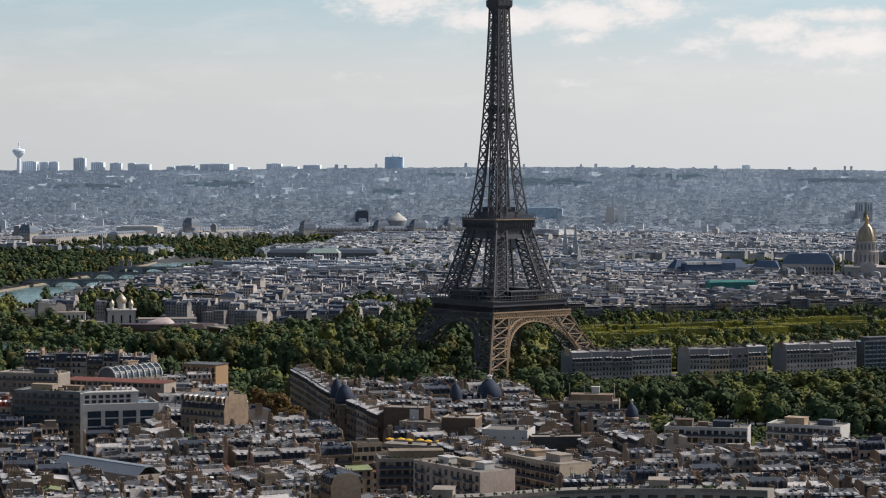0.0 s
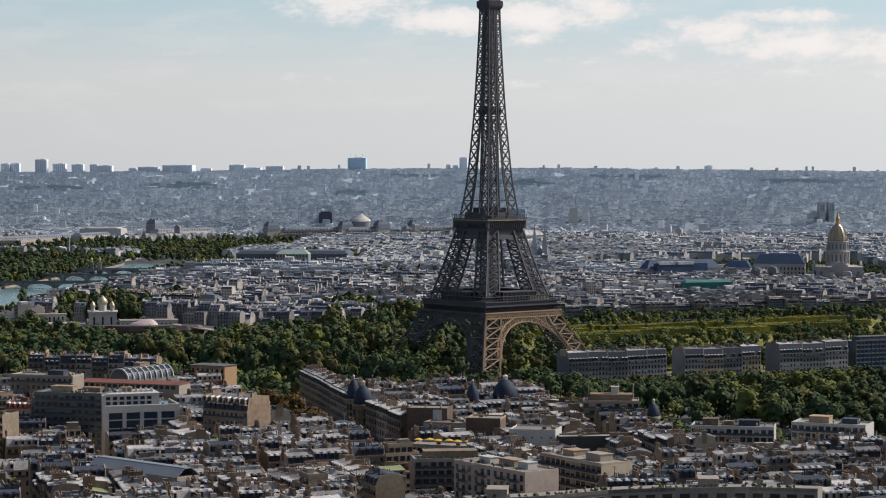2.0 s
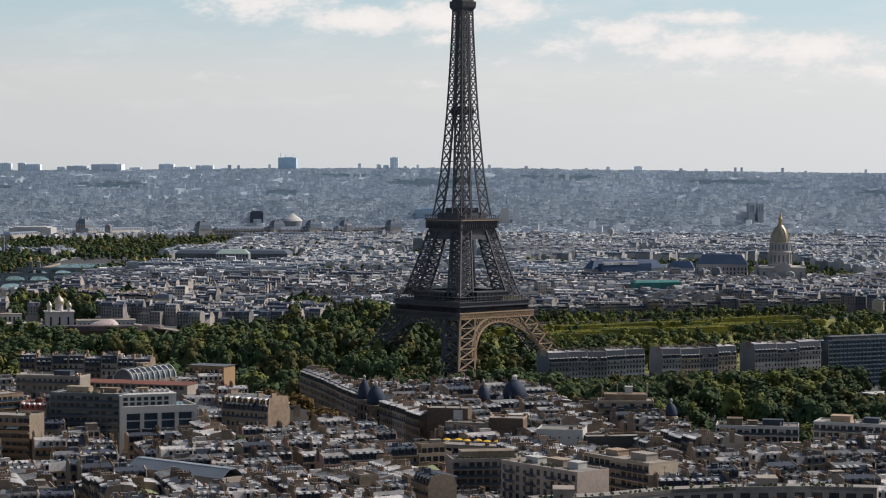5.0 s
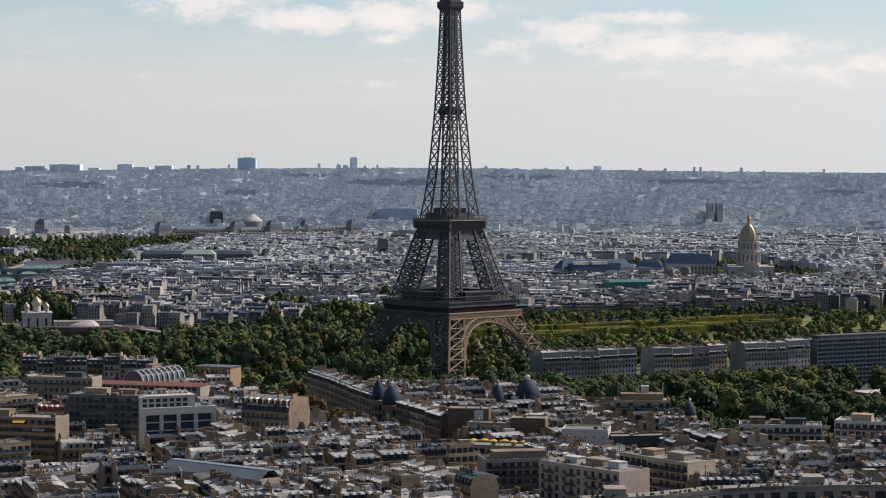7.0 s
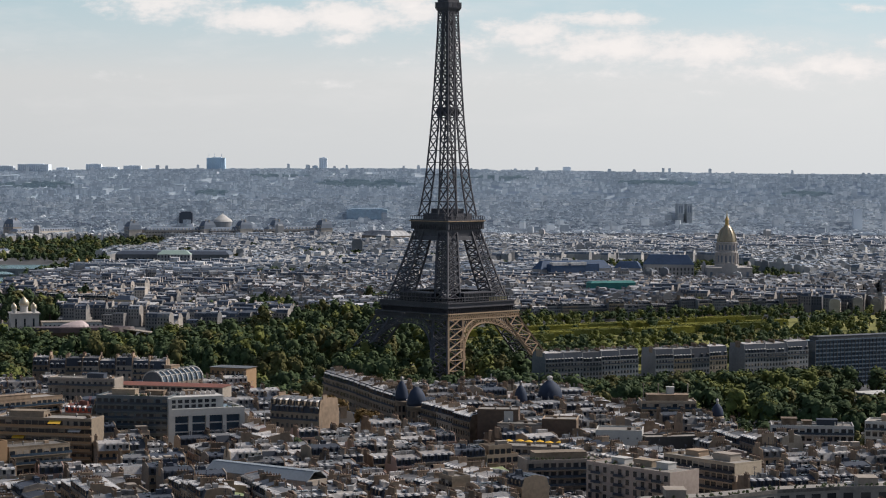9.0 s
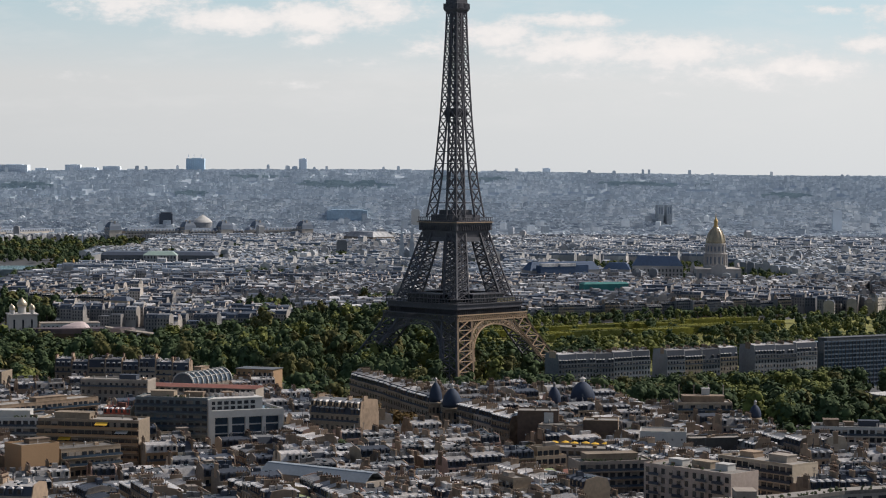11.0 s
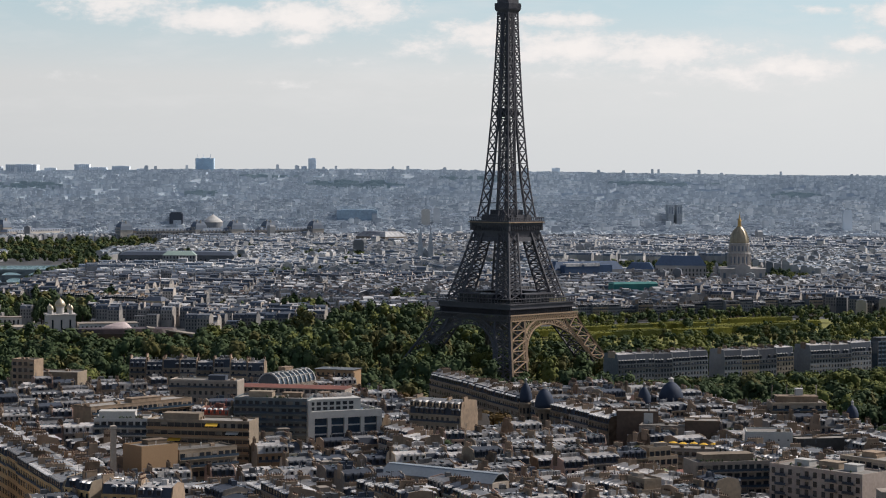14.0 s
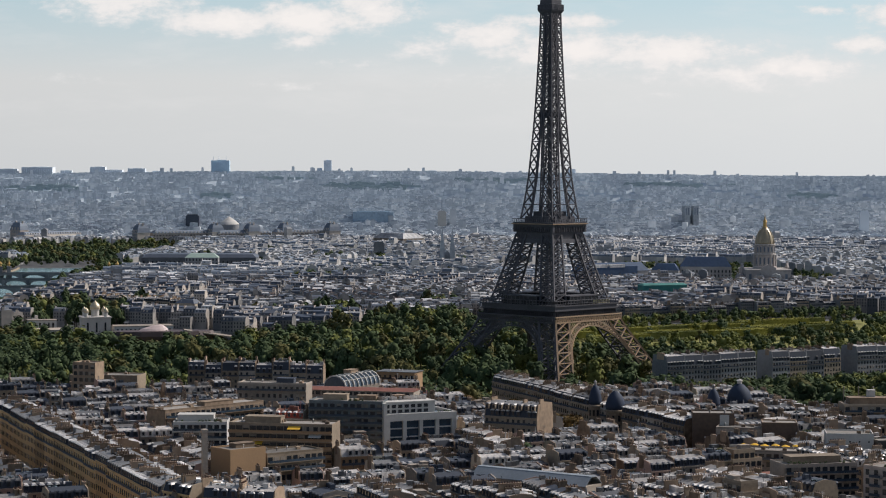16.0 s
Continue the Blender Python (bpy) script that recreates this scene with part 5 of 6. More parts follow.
def dome_turret(x, y, base, top, r, name="corner_turret", label="round stone corner turret under a dark slate dome", lantern=True):
    ob = thing(name, x, y, lie(x, y), 0, label, "turret")
    z0 = lie(x, y)
    b, t = base - z0, top - z0
    g = Geo()
    g.lathe([(r, -7), (r, b - 1.2), (r * 1.12, b - 1.0), (r * 1.12, b - 0.3), (r * 0.98, b)], 20)
    for k in range(10):
        a = 2 * pi * k / 10
        at = pose(0, 0, 0, 0, 0, math.degrees(a))
        g.box(-0.5, -r - 0.08, b - 5.0, 0.5, -r + 0.3, b - 2.4, 1, at)
        g.box(-0.5, -r - 0.08, b - 9.0, 0.5, -r + 0.3, b - 6.4, 1, at)
    g.link("drum", [STONE, DARK], ob)
    g = Geo()
    H = t - b - (2.2 if lantern else 0)
    g.lathe([(r * q, b + H * s) for q, s in ((1.0, 0), (1.02, 0.15), (0.98, 0.35), (0.85, 0.58), (0.62, 0.78), (0.36, 0.92), (0.16, 1.0))], 24)
    g.link("dome", [BLUE_ROOF], ob, smooth=True)
    if lantern:
        g = Geo()
        g.lathe([(r * 0.2, b + H - 0.1), (r * 0.2, b + H + 1.2), (r * 0.28, b + H + 1.3), (0.06, b + H + 2.2)], 10)
        g.link("lantern", [ZINC], ob)


def barrel_hall():
    ax, ay, bx, by = -570, 136, -541, 120
    L, t = hypot(bx - ax, by - ay), math.degrees(atan2(by - ay, bx - ax))
    cx, cy = (ax + bx) / 2 + 5, (ay + by) / 2 + 4
    claim(cx, cy, L / 2, 11, t)
    ob = thing("vaulted_hall", cx, cy, lie(cx, cy), t, "hall with a glazed barrel roof under white steel ribs", "hall")
    z0, r = 50.5 - lie(cx, cy), 5.6
    g = Geo()
    g.box(-L / 2, -r, -7, L / 2, r, z0)
    g.link("wall", [PALE], ob)
    g = Geo()
    arc = [(r * cos(pi * k / 14), r * sin(pi * k / 14) * 0.95) for k in range(15)]
    g.loft([[(-L / 2, y, z0 + z) for y, z in arc], [(L / 2, y, z0 + z) for y, z in arc]], 0)
    g.link("glazed_vault", [GLASS], ob)
    for k in range(9):
        x = -L / 2 + 0.5 + k * (L - 1) / 8
        b = Geo()
        for (y0, q0), (y1, q1) in zip(arc, arc[1:]):
            b.bar((x, y0 * 1.05, z0 + q0 * 1.06), (x, y1 * 1.05, z0 + q1 * 1.06), 0.55, 0, 0.7)
        b.link("rib", [WHITE], ob)
    for q in (3, 6, 8, 11):
        b = Geo()
        y, z = arc[q]
        b.bar((-L / 2, y * 1.03, z0 + z * 1.03), (L / 2, y * 1.03, z0 + z * 1.03), 0.3)
        b.link("purlin", [WHITE], ob)
    roof_box(ob, 2, 2, z0 + r * 0.95, 3.5, 2, 1.8)


def garden_terrace():
    """The long curved block nearest the eye, with a planted roof."""
    ob = thing("curved_block", 0, 0, 29, 0, "long curved grey block with a planted roof terrace", "apartment block")
    pts = [(-953, -60), (-945, -80), (-932, -98), (-925, -118), (-922, -140), (-924, -160)]
    for (ax, ay), (bx, by) in zip(pts, pts[1:]):
        facing(ax, ay, bx, by, 13)
    g = Geo()
    n = len(pts)
    inner = [(x + 12.5, y + 4.5 - 1.4 * i) for i, (x, y) in enumerate(pts)]
    h = 26.0
    ring = lambda z: [(x, y, z) for x, y in pts] + [(x, y, z) for x, y in reversed(inner)]
    g.loft([ring(-7), ring(h)], 0)
    g.link("wall", [GRAVEL], ob)
    for a, b in zip(pts, pts[1:]):
        g = Geo()
        g.bar((*a, h + 0.5), (*b, h + 0.5), 0.4, 0, 1.1)
        g.link("parapet", [GRAVEL], ob)
    g = Geo()
    for a, b in zip(pts, pts[1:]):
        for k in range(4):
            f = (k + 0.5) / 4
            x, y = a[0] + (b[0] - a[0]) * f, a[1] + (b[1] - a[1]) * f
            t = math.degrees(atan2(b[1] - a[1], b[0] - a[0]))
            g.box(-1.5, -0.08, h - 2.9, 1.5, 0.3, h - 0.9, 0, pose(x, y, 0, 0, 0, t))
            g.box(-1.5, -0.08, h - 6.4, 1.5, 0.3, h - 4.4, 0, pose(x, y, 0, 0, 0, t))
    tagged(g.link("window", [DARK], ob), kind="stuff")
    g = Geo()
    for a, b in zip(pts, pts[1:]):
        for _ in range(16):
            f = RND.rand()
            crown(RND, g, a[0] + (b[0] - a[0]) * f + 1.5 + 6 * RND.rand() ** 2, a[1] + (b[1] - a[1]) * f + 1.0, h, 0.9, 1.7, 3, 10, 0.25)
    tagged(g.link("terrace_planting", [HEDGE], ob, "green shrubs along the terrace"), kind="stuff")
    roof_box(ob, -944, -66, h, 4.0, 3.0, 3.0, PALE, "stair_head")
    roof_box(ob, -915, -128, h, 3.5, 3.0, 2.6, PALE, "stair_head")


def tall_chimney():
    ob = thing("chimney_shaft", -850, 174, 36, 20, "tall square rendered chimney shaft above the roofs", "chimney")
    g = Geo()
    g.loft([square(1.0, -8), square(0.85, 28), square(1.05, 28.2), square(1.05, 29.2), square(0.7, 29.4)])
    g.link("shaft", [PALE], ob)


def parasol_terrace():
    ob, w, h = block(-752, -20, -759, -44, 12, 45.2, PALE, "terrace_block", "low block with a roof terrace under yellow parasols", "building", 1)
    for k in range(6):
        x, y = -w / 2 + 2.5 + k * (w - 5) / 5, -3.2 + 1.6 * (k % 2)
        p = Geo()
        p.lathe([(0.06, h), (0.05, h + 2.6)], 6, 0, pose(x, y, 0))
        pole = p.link("parasol_pole", [LEAD], ob)
        c = Geo()
        c.lathe([(1.75, h + 2.05), (1.7, h + 2.15), (0.9, h + 2.5), (0.08, h + 2.75)], 8, 0, pose(x, y, 0))
        c.link("parasol", [YELLOW], pole, "yellow canvas parasol")


def avenue_trees():
    for k in range(12):
        x, y = -520 - 11 * k + RND.randn(), 75 - 3.9 * k + RND.randn() * 2
        copy_thing(TREES[8], pose(x, y, lie(x, y) - 0.2, 0, 0, RND.rand() * 360) @ Matrix.Scale(0.75 + 0.3 * RND.rand(), 4))
    for x, y in ((-735, 60), (-760, -12), (-700, 160), (-640, 190), (-850, 110), (-690, -60), (-800, 70), (-870, 10)):
        copy_thing(TREES[RND.randint(8)], pose(x, y, lie(x, y) + 3, 0, 0, RND.rand() * 360) @ Matrix.Scale(0.8, 4))


def near_named():
    claim(-783, 241, 136, 9, 21.8)  # carriageway of the golden street
    white_office()
    ob, w, h = block(-686, 146.5, -691.5, 116, 15, 57, mat("blue_grey_panels", (0.10, 0.12, 0.13), 0.5, 0.0, 0.25, 1.0, 7), "balcony_block", "long blue-grey block with glass-fronted balcony bands", "apartment block", 5)
    roof_box(ob, -6, 2, h, 5, 2.5, 2.4, STONE)
    roof_box(ob, 7, 3, h, 4, 2.2, 2.0)
    plants(ob, -2, 14, -6.8, h + 0.2, 9)
    barrel_hall()
    m, w = facing(-588, 152, -600, 103, 12)
    ob = thing("red_roofed_hall", 0, 0, 0, 0, "low hall with a faded red sheet roof", "hall")
    g = Geo()
    hh = 52.2 - m.translation.z
    g.box(-w / 2, -6, -7, w / 2, 6, hh)
    for x in np.arange(-w / 2 + 1.5, w / 2 - 1, 3.0):
        g.box(x, -6.08, hh - 2.2, x + 2.0, -6, hh - 0.6, 1)
    g.link("wall", [PALE, DARK], ob)
    g = Geo()
    g.loft([[(-w / 2 - 0.3, -6.6, hh), (w / 2 + 0.3, -6.6, hh), (w / 2 + 0.3, 6.6, hh), (-w / 2 - 0.3, 6.6, hh)], [(-w / 2 - 0.3, -1, hh + 1.0), (w / 2 + 0.3, -1, hh + 1.0), (w / 2 + 0.3, 1, hh + 1.0), (-w / 2 - 0.3, 1, hh + 1.0)]])
    g.link("roof", [RED_TILE], ob)
    set_at(ob, m)
    ob, w, h = block(-489, 121, -496, 102, 12, 50.5, OCHRE, "corner_block", "ochre brick corner block with a dark glazed front", "apartment block", 4, None, (0.6, 1.7), None, None, DARK)
    g = Geo()
    g.box(-w / 2 - 0.5, -6.6, h + 0.75, w / 2 + 0.5, 6.3, h + 1.0)
    g.link("roof_slab", [ZINC], ob)
    # mansard with two tiers of dormers
    m, w = facing(-686.5, 74, -698.5, 53, 15)
    ob = mansard_house(RND, w, 15, 51.5 - m.translation.z, STONE, PARTY, SLATE, "broad stone house, steep slate mansard with two dormer tiers", "mansard_block", 5.2)
    set_at(ob, m)
    for k in range(8):
        shared_part("upper_dormer", dormer_mesh, "upper_dormer", [STONE, DARK, ZINC], ob, pose(-w / 2 + (k + 0.5) * w / 8, -6.7, 51.5 - m.translation.z + 2.9))
    # avenue and its domed corners
    house_row(-498, 63, -608, 24, 13, 47.0, 6, (STONE,), low=3.2)
    dome_turret(-607, 21, 47.5, 58.5, 2.9)
    house_row(-636, 12, -685, -9, 13, 46.5, 3, (STONE, PALE))
    dome_turret(-628, 14, 47.5, 58.0, 4.2)
    dome_turret(-590, -47, 46.5, 57.5, 5.6)
    dome_turret(-604, -33, 46.5, 56.5, 3.0)
    dome_turret(-669, -114, 48, 55.5, 2.6)
    # blind walls
    ob, w, h = block(-688.5, -12, -690, -29, 13, 52, BROWN, "brown_walled_house", "house with a tall blind brown wall", "house", 0, None, cols=0)
    g = Geo()
    g.box(w / 2 - 6.0, -6.62, -7, w / 2 - 2.2, -6.5, h)
    g.link("pale_flue_strip", [WHITE], ob)
    ob, w, h = block(-699, -20, -704, -38, 12, 47.5, PALE, "blind_wall_house", "house with a blind beige end wall", "house", 0, None, cols=0)
    ob, w, h = block(-704.6, -38, -706.5, -52, 12, 50, PARTY, "blind_wall_house", "house with a blind wall, dark brown at the top", "house", 0, None, cols=0)
    g = Geo()
    g.box(-w / 2, -6.06, h - 4.2, w / 2, -6.0, h + 0.5)
    g.link("bitumen_band", [BROWN], ob)
    ob, w, h = block(-738, -57.5, -740.4, -75.5, 15, 49.6, WHITE, "white_gabled_house", "house with a plain white end wall and small windows", "house", 0, None, (0.3, 0.6), 5, 6)
    block(-741.5, -77, -736, -104, 10, 47.2, mat("dark_grey_render", (0.06, 0.056, 0.053), 0.9, 0.0, 0.3, 1.5, 8), "grey_walled_house", "long house with a blind grey wall", "house", 0, None, cols=0)
    # terraced and balconied blocks nearer the eye
    ob, w, h = block(-812, -28, -806, -55, 14, 47.5, PALE, "terraced_block", "pale terraced block with planted roof edges", "apartment block", 5, PALE)
    roof_box(ob, 0, 1.5, h, w / 2 - 4.2, 3.5, 2.5, STONE)
    plants(ob, -w / 2 + 1, w / 2 - 1, -6.2, h + 0.2, 14)
    ob, w, h = block(-857, -46, -885, -71, 14, 53.6, mat("pinkish_render", (0.36, 0.29, 0.25), 0.85, 0.0, 0.2, 1.0, 8), "cream_apartment_block", "pinkish cream apartment block with dark windows and balconies", "apartment block", 0, PALE, (0.75, 1.9), 11, 8)
    for k, z in itertools.product((1, 4, 7, 9), (1, 2, 3, 4, 5)):
        b = Geo()
        x = -w / 2 + (k + 0.5) * w / 11
        b.box(x - 2.2, -8.1, h - 3.1 * z - 0.1, x + 2.2, -7, h - 3.1 * z + 0.1, 0)
        b.box(x - 2.2, -8.1, h - 3.1 * z + 0.1, x + 2.2, -8.03, h - 3.1 * z + 1.0, 1)
        b.link("balcony", [PALE, SLATE], ob)
    roof_box(ob, -10, 1, h, 3.0, 2.0, 2.0, WHITE)
    roof_box(ob, 9, 2, h, 2.6, 2.0, 2.2, WHITE)
    roof_box(ob, 0, 2.5, h, 4.0, 2.2, 2.2, STONE)
    plants(ob, -w / 2 + 1, w / 2 - 1, -5.8, h + 0.2, 10)
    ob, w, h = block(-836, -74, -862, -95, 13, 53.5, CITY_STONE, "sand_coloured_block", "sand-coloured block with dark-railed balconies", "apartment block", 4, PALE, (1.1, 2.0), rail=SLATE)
    roof_box(ob, 6, 1, h, 4, 2.6, 2.4, PALE)
    roof_box(ob, -9, 2, h, 3, 2.6, 1.9)
    garden_terrace()
    parasol_terrace()
    # long blue-grey sheet roof
    m, w = facing(-834, 84, -861, 47, 10)
    ob = thing("sheet_roofed_hall", 0, 0, 0, 0, "long low hall under a blue-grey sheet-metal roof", "hall")
    hh = 47.5 - m.translation.z
    g = Geo()
    g.box(-w / 2, -5, -7, w / 2, 5, hh)
    g.link("wall", [PALE], ob)
    g = Geo()
    for s in (-1, 1):
        vs = [(-w / 2, s * 5.4, hh - 0.2), (w / 2, s * 5.4, hh - 0.2), (w / 2, s * 1.6, hh + 2.6), (-w / 2, s * 1.6, hh + 2.6)]
        g.loft([vs, [(x, y, z + 0.25) for x, y, z in vs]])
    vs = [(-w / 2, -1.6, hh + 2.62), (w / 2, -1.6, hh + 2.62), (w / 2, 1.6, hh + 2.62), (-w / 2, 1.6, hh + 2.62)]
    g.loft([vs, [(x, y, z + 0.35) for x, y, z in vs]])
    g.link("roof", [mat("blue_grey_sheet", (0.21, 0.235, 0.26), 0.5, 0.1, 0.15, 1.0, 9)], ob)
    set_at(ob, m)
    # the ochre block and the golden street
    ob, w, h = block(-830, 167, -820.5, 155.5, 12, 55.0, OCHRE, "ochre_block", "ochre rendered block with a blind front wall", "apartment block", 0, None, cols=0)
    for x, z in ((-5, -8), (-1, -12), (4, -7), (6, -13)):
        g = Geo()
        g.box(x - 0.4, -6.06, h + z, x + 0.4, -6.0, h + z + 0.7)
        g.link("window", [DARK], ob)
    roof_box(ob, 3, 2, h, 4, 2, 1.6)
    block(-820, 155, -806, 136, 12, 52.5, STONE, "zinc_roofed_block", "stone block with dark windows and a zinc-edged roof", "building", 2)
    tall_chimney()
    house_row(-655, 282, -903, 183, 12.5, 51.0, 16, (GOLDEN,), "golden_stone_house", "stone house, front golden with bounced sun, balconies, slate roof", 2.7, SLATE, cap=LEAD)
    dome = mansard_house(RND, 14, 13, 24, GOLDEN, STONE, SLATE, "stone corner house with rounded front and slate roof", "corner_house")
    m, w = facing(-905, 182, -916, 172, 13)
    set_at(dome, m)
    house_row(-921, 168, -926, 146, 12, 52.5, 2, (GOLDEN, PALE), "corner_house", "stone corner house with zinc mansard roof", 2.9)
    ob, w, h = block(-764, 173, -772, 134, 13, 57.0, STONE, "brown_balcony_block", "brownish stone balconied block with coloured sun awnings", "apartment block", 5, PALE, (1.2, 2.2), rail=OCHRE)
    for x, z, mt in ((5.5, -2.9, YELLOW), (13.5, -5.8, WHITE), (-9, -8.7, YELLOW)):
        a = Geo()
        a.add([(x - 2.4, -8.4, h + z + 1.6), (x + 2.4, -8.4, h + z + 1.6), (x + 2.4, -6.5, h + z + 2.6), (x - 2.4, -6.5, h + z + 2.6), (x - 2.4, -8.4, h + z + 1.52), (x + 2.4, -8.4, h + z + 1.52), (x + 2.4, -6.5, h + z + 2.52), (x - 2.4, -6.5, h + z + 2.52)],
              [(0, 1, 2, 3), (7, 6, 5, 4), (0, 4, 5, 1), (1, 5, 6, 2), (2, 6, 7, 3), (3, 7, 4, 0)])
        a.link("awning", [mt], ob, "bright canvas awning")
    roof_box(ob, -8, 1, h, 7, 3, 2.4, STONE)
    ob, w, h = block(-683, 206, -644, 168, 12, 52.5, PARTY, "long_flat_block", "long low block with a flat grey roof", "building", 2)
    roof_box(ob, 5, 0, h, 8, 2.5, 1.8)
    ob, w, h = block(-737, 197, -737, 176, 13, 54, WHITE, "glass_terrace_block", "white block with glass terraces and plants", "apartment block", 3)
    roof_box(ob, -2, 1, h, 7, 3.5, 2.8, WHITE)
    plants(ob, -9, 9, -5.5, h + 0.2, 9)
    ob, w, h = block(-645, -84, -645, -108, 13, 51, STONE, "stepped_block", "stepped stone block with terraces and roof hut", "apartment block", 3)
    roof_box(ob, 0, 1.5, h, 9, 4, 2.8)
    roof_box(ob, 1.5, 3, h + 2.8, 1.6, 1.6, 3.0, WHITE)
    for k in range(4):
        g = Geo()
        g.lathe([(0.25, h), (0.2, h + 6.5), (0.35, h + 6.6), (0.3, h + 7.2)], 8, 0, pose(-10 + 6.5 * k, 5, 0))
        g.link("flue", [PALE], ob)
    ob, w, h = block(-727, -128, -731, -160, 14, 50.5, WHITE, "white_villa_block", "white flat-roofed block with roof pavilions", "apartment block", 1, WHITE)
    roof_box(ob, -9, 1, h, 3, 3, 2.6)
    roof_box(ob, 6, 2, h, 4, 2.5, 2.2, SLATE)
    roof_box(ob, -2, 2, h, 2, 2, 1.6)
    ob, w, h = block(-712, -168, -722, -196, 14, 50.5, WHITE, "white_villa_block", "white flat-roofed block with roof pavilions", "apartment block", 1, PALE)
    roof_box(ob, -5, 1, h, 4, 3, 2.6)
    roof_box(ob, 7, 2, h, 3, 2.5, 2.0, SLATE)
    ob, w, h = block(-452, 282, -458, 246, 16, 45.5, STONE, "classical_hall", "pale classical hall with a flat cornice", "hall", 0, PALE, (0.6, 3.0), 9, 2)
    block(-480, 276, -484, 264, 10, 54.5, PARTY, "slim_grey_block", "slim grey apartment tower", "building", 0, None)
    ob, w, h = block(-600, 182.6, -606, 151.4, 12, 56.0, PALE, "beige_apartment_block", "beige apartment block with rows of tall windows", "apartment block", 1, None, (0.6, 1.7), 12, 8)
    roof_box(ob, 5, 1, h, 4, 2.4, 2.2, SLATE)
    house_row(-436, 222, -441, 150, 12, 45.5, 8, (STONE, PALE), "crest_house", "stone house with slate roof and pale dormers", 4.2, uneven=2.5)


near_named()
m, w = facing(-679, 161, -682, 149, 9)
set_at(mansard_house(RND, w, 9, 49.5 - m.translation.z, CREAM, CREAM, mat("bright_red_tiles", (0.42, 0.10, 0.06), 0.8, 0.0, 0.2, 0.6, 5), "cream house with a bright red tiled roof", "red_tiled_house", 2.6, RED_TILE), m)
avenue_trees()


# ---- long row of houses and the glazed hotel below the lawns ----
RIVER_LABEL = "riverside house in shade-grey stone with ornate slate mansard roof"
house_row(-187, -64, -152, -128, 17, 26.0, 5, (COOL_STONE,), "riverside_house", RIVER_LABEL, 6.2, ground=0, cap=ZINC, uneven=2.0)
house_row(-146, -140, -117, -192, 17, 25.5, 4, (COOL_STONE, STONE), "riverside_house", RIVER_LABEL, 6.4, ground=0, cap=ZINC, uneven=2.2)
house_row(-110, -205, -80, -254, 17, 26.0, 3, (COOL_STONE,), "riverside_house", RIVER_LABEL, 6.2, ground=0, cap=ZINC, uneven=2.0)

# the row behind the long lawns
house_row(540, 10, 720, -380, 12, 11.0, 24, (COOL_STONE, COOL_STONE, STONE), "park_side_house", "grey stone park-side house with tall slate mansard roof", 3.6, ground=0, cap=ZINC, uneven=6.0)


def hotel():
    ax, ay, bx, by = -74, -260, -22, -352
    m, w = facing(ax, ay, bx, by, 16, 0)
    ob = thing("glazed_hotel", 0, 0, 0, 0, "long blue-grey glazed slab block with a gridded front", "hotel")
    g = Geo()
    g.box(-w / 2, -7.6, -1, w / 2, 8, 33)
    g.link("glazing", [GLASS], ob)
    panels = [mat("grey_blue_panels", (0.10, 0.135, 0.175), 0.6, 0.0, 0.15, 2, 15)]
    for z in np.arange(0, 33.5, 3.0):
        g = Geo()
        g.box(-w / 2, -8.1, z, w / 2, -7.6, z + 0.9)
        g.link("floor_band", panels, ob)
    g = Geo()
    for x in np.arange(-w / 2, w / 2 + 0.1, 3.3):
        g.box(x - 0.07, -8.2, -1, x + 0.07, -7.6, 33.7)
    tagged(g.link("mullions", [LEAD], ob), kind="stuff")
    roof_box(ob, 0, 1, 33, w / 2 - 6, 5, 2.6, LEAD, "plant_room")
    set_at(ob, m)


hotel()


def kiosk():
    ob = thing("riverside_pavilion", -125, -241, 0, -62, "small pale flat-roofed pavilion by the trees", "pavilion")
    g = Geo()
    g.box(-9, -4, -1, 9, 4, 6)
    g.link("wall", [WHITE], ob)
    g = Geo()
    g.box(-10, -5, 6, 10, 5, 6.5)
    g.link("roof", [WHITE], ob)
    ob = thing("flat_roofed_station", -165, -290, 0, -62, "low building with a broad pale flat roof", "building")
    g = Geo()
    g.box(-16, -9, -1, 16, 9, 6)
    g.link("wall", [PALE], ob)
    g = Geo()
    g.box(-18, -11, 6, 18, 11, 6.8)
    g.link("roof", [WHITE], ob)


kiosk()
fill_streets()
for kind in HOUSES:
    for ob, *_ in kind:
        for o in (*ob.children_recursive, ob):
            bpy.data.objects.remove(o)
for ob in TREES:
    for o in (*ob.children_recursive, ob):
        bpy.data.objects.remove(o)

# ---- landmarks across the plain ----
def at_map(ob, x, y, turn):
    """Stands a thing built at map size, drawn in with the far land to fit the camera's view."""
    px, py, pz = place(x, y)
    ob.matrix_basis = pose(px, py, pz, 0, 0, turn) @ Matrix.Scale(shrink(x, y), 4)
    return ob


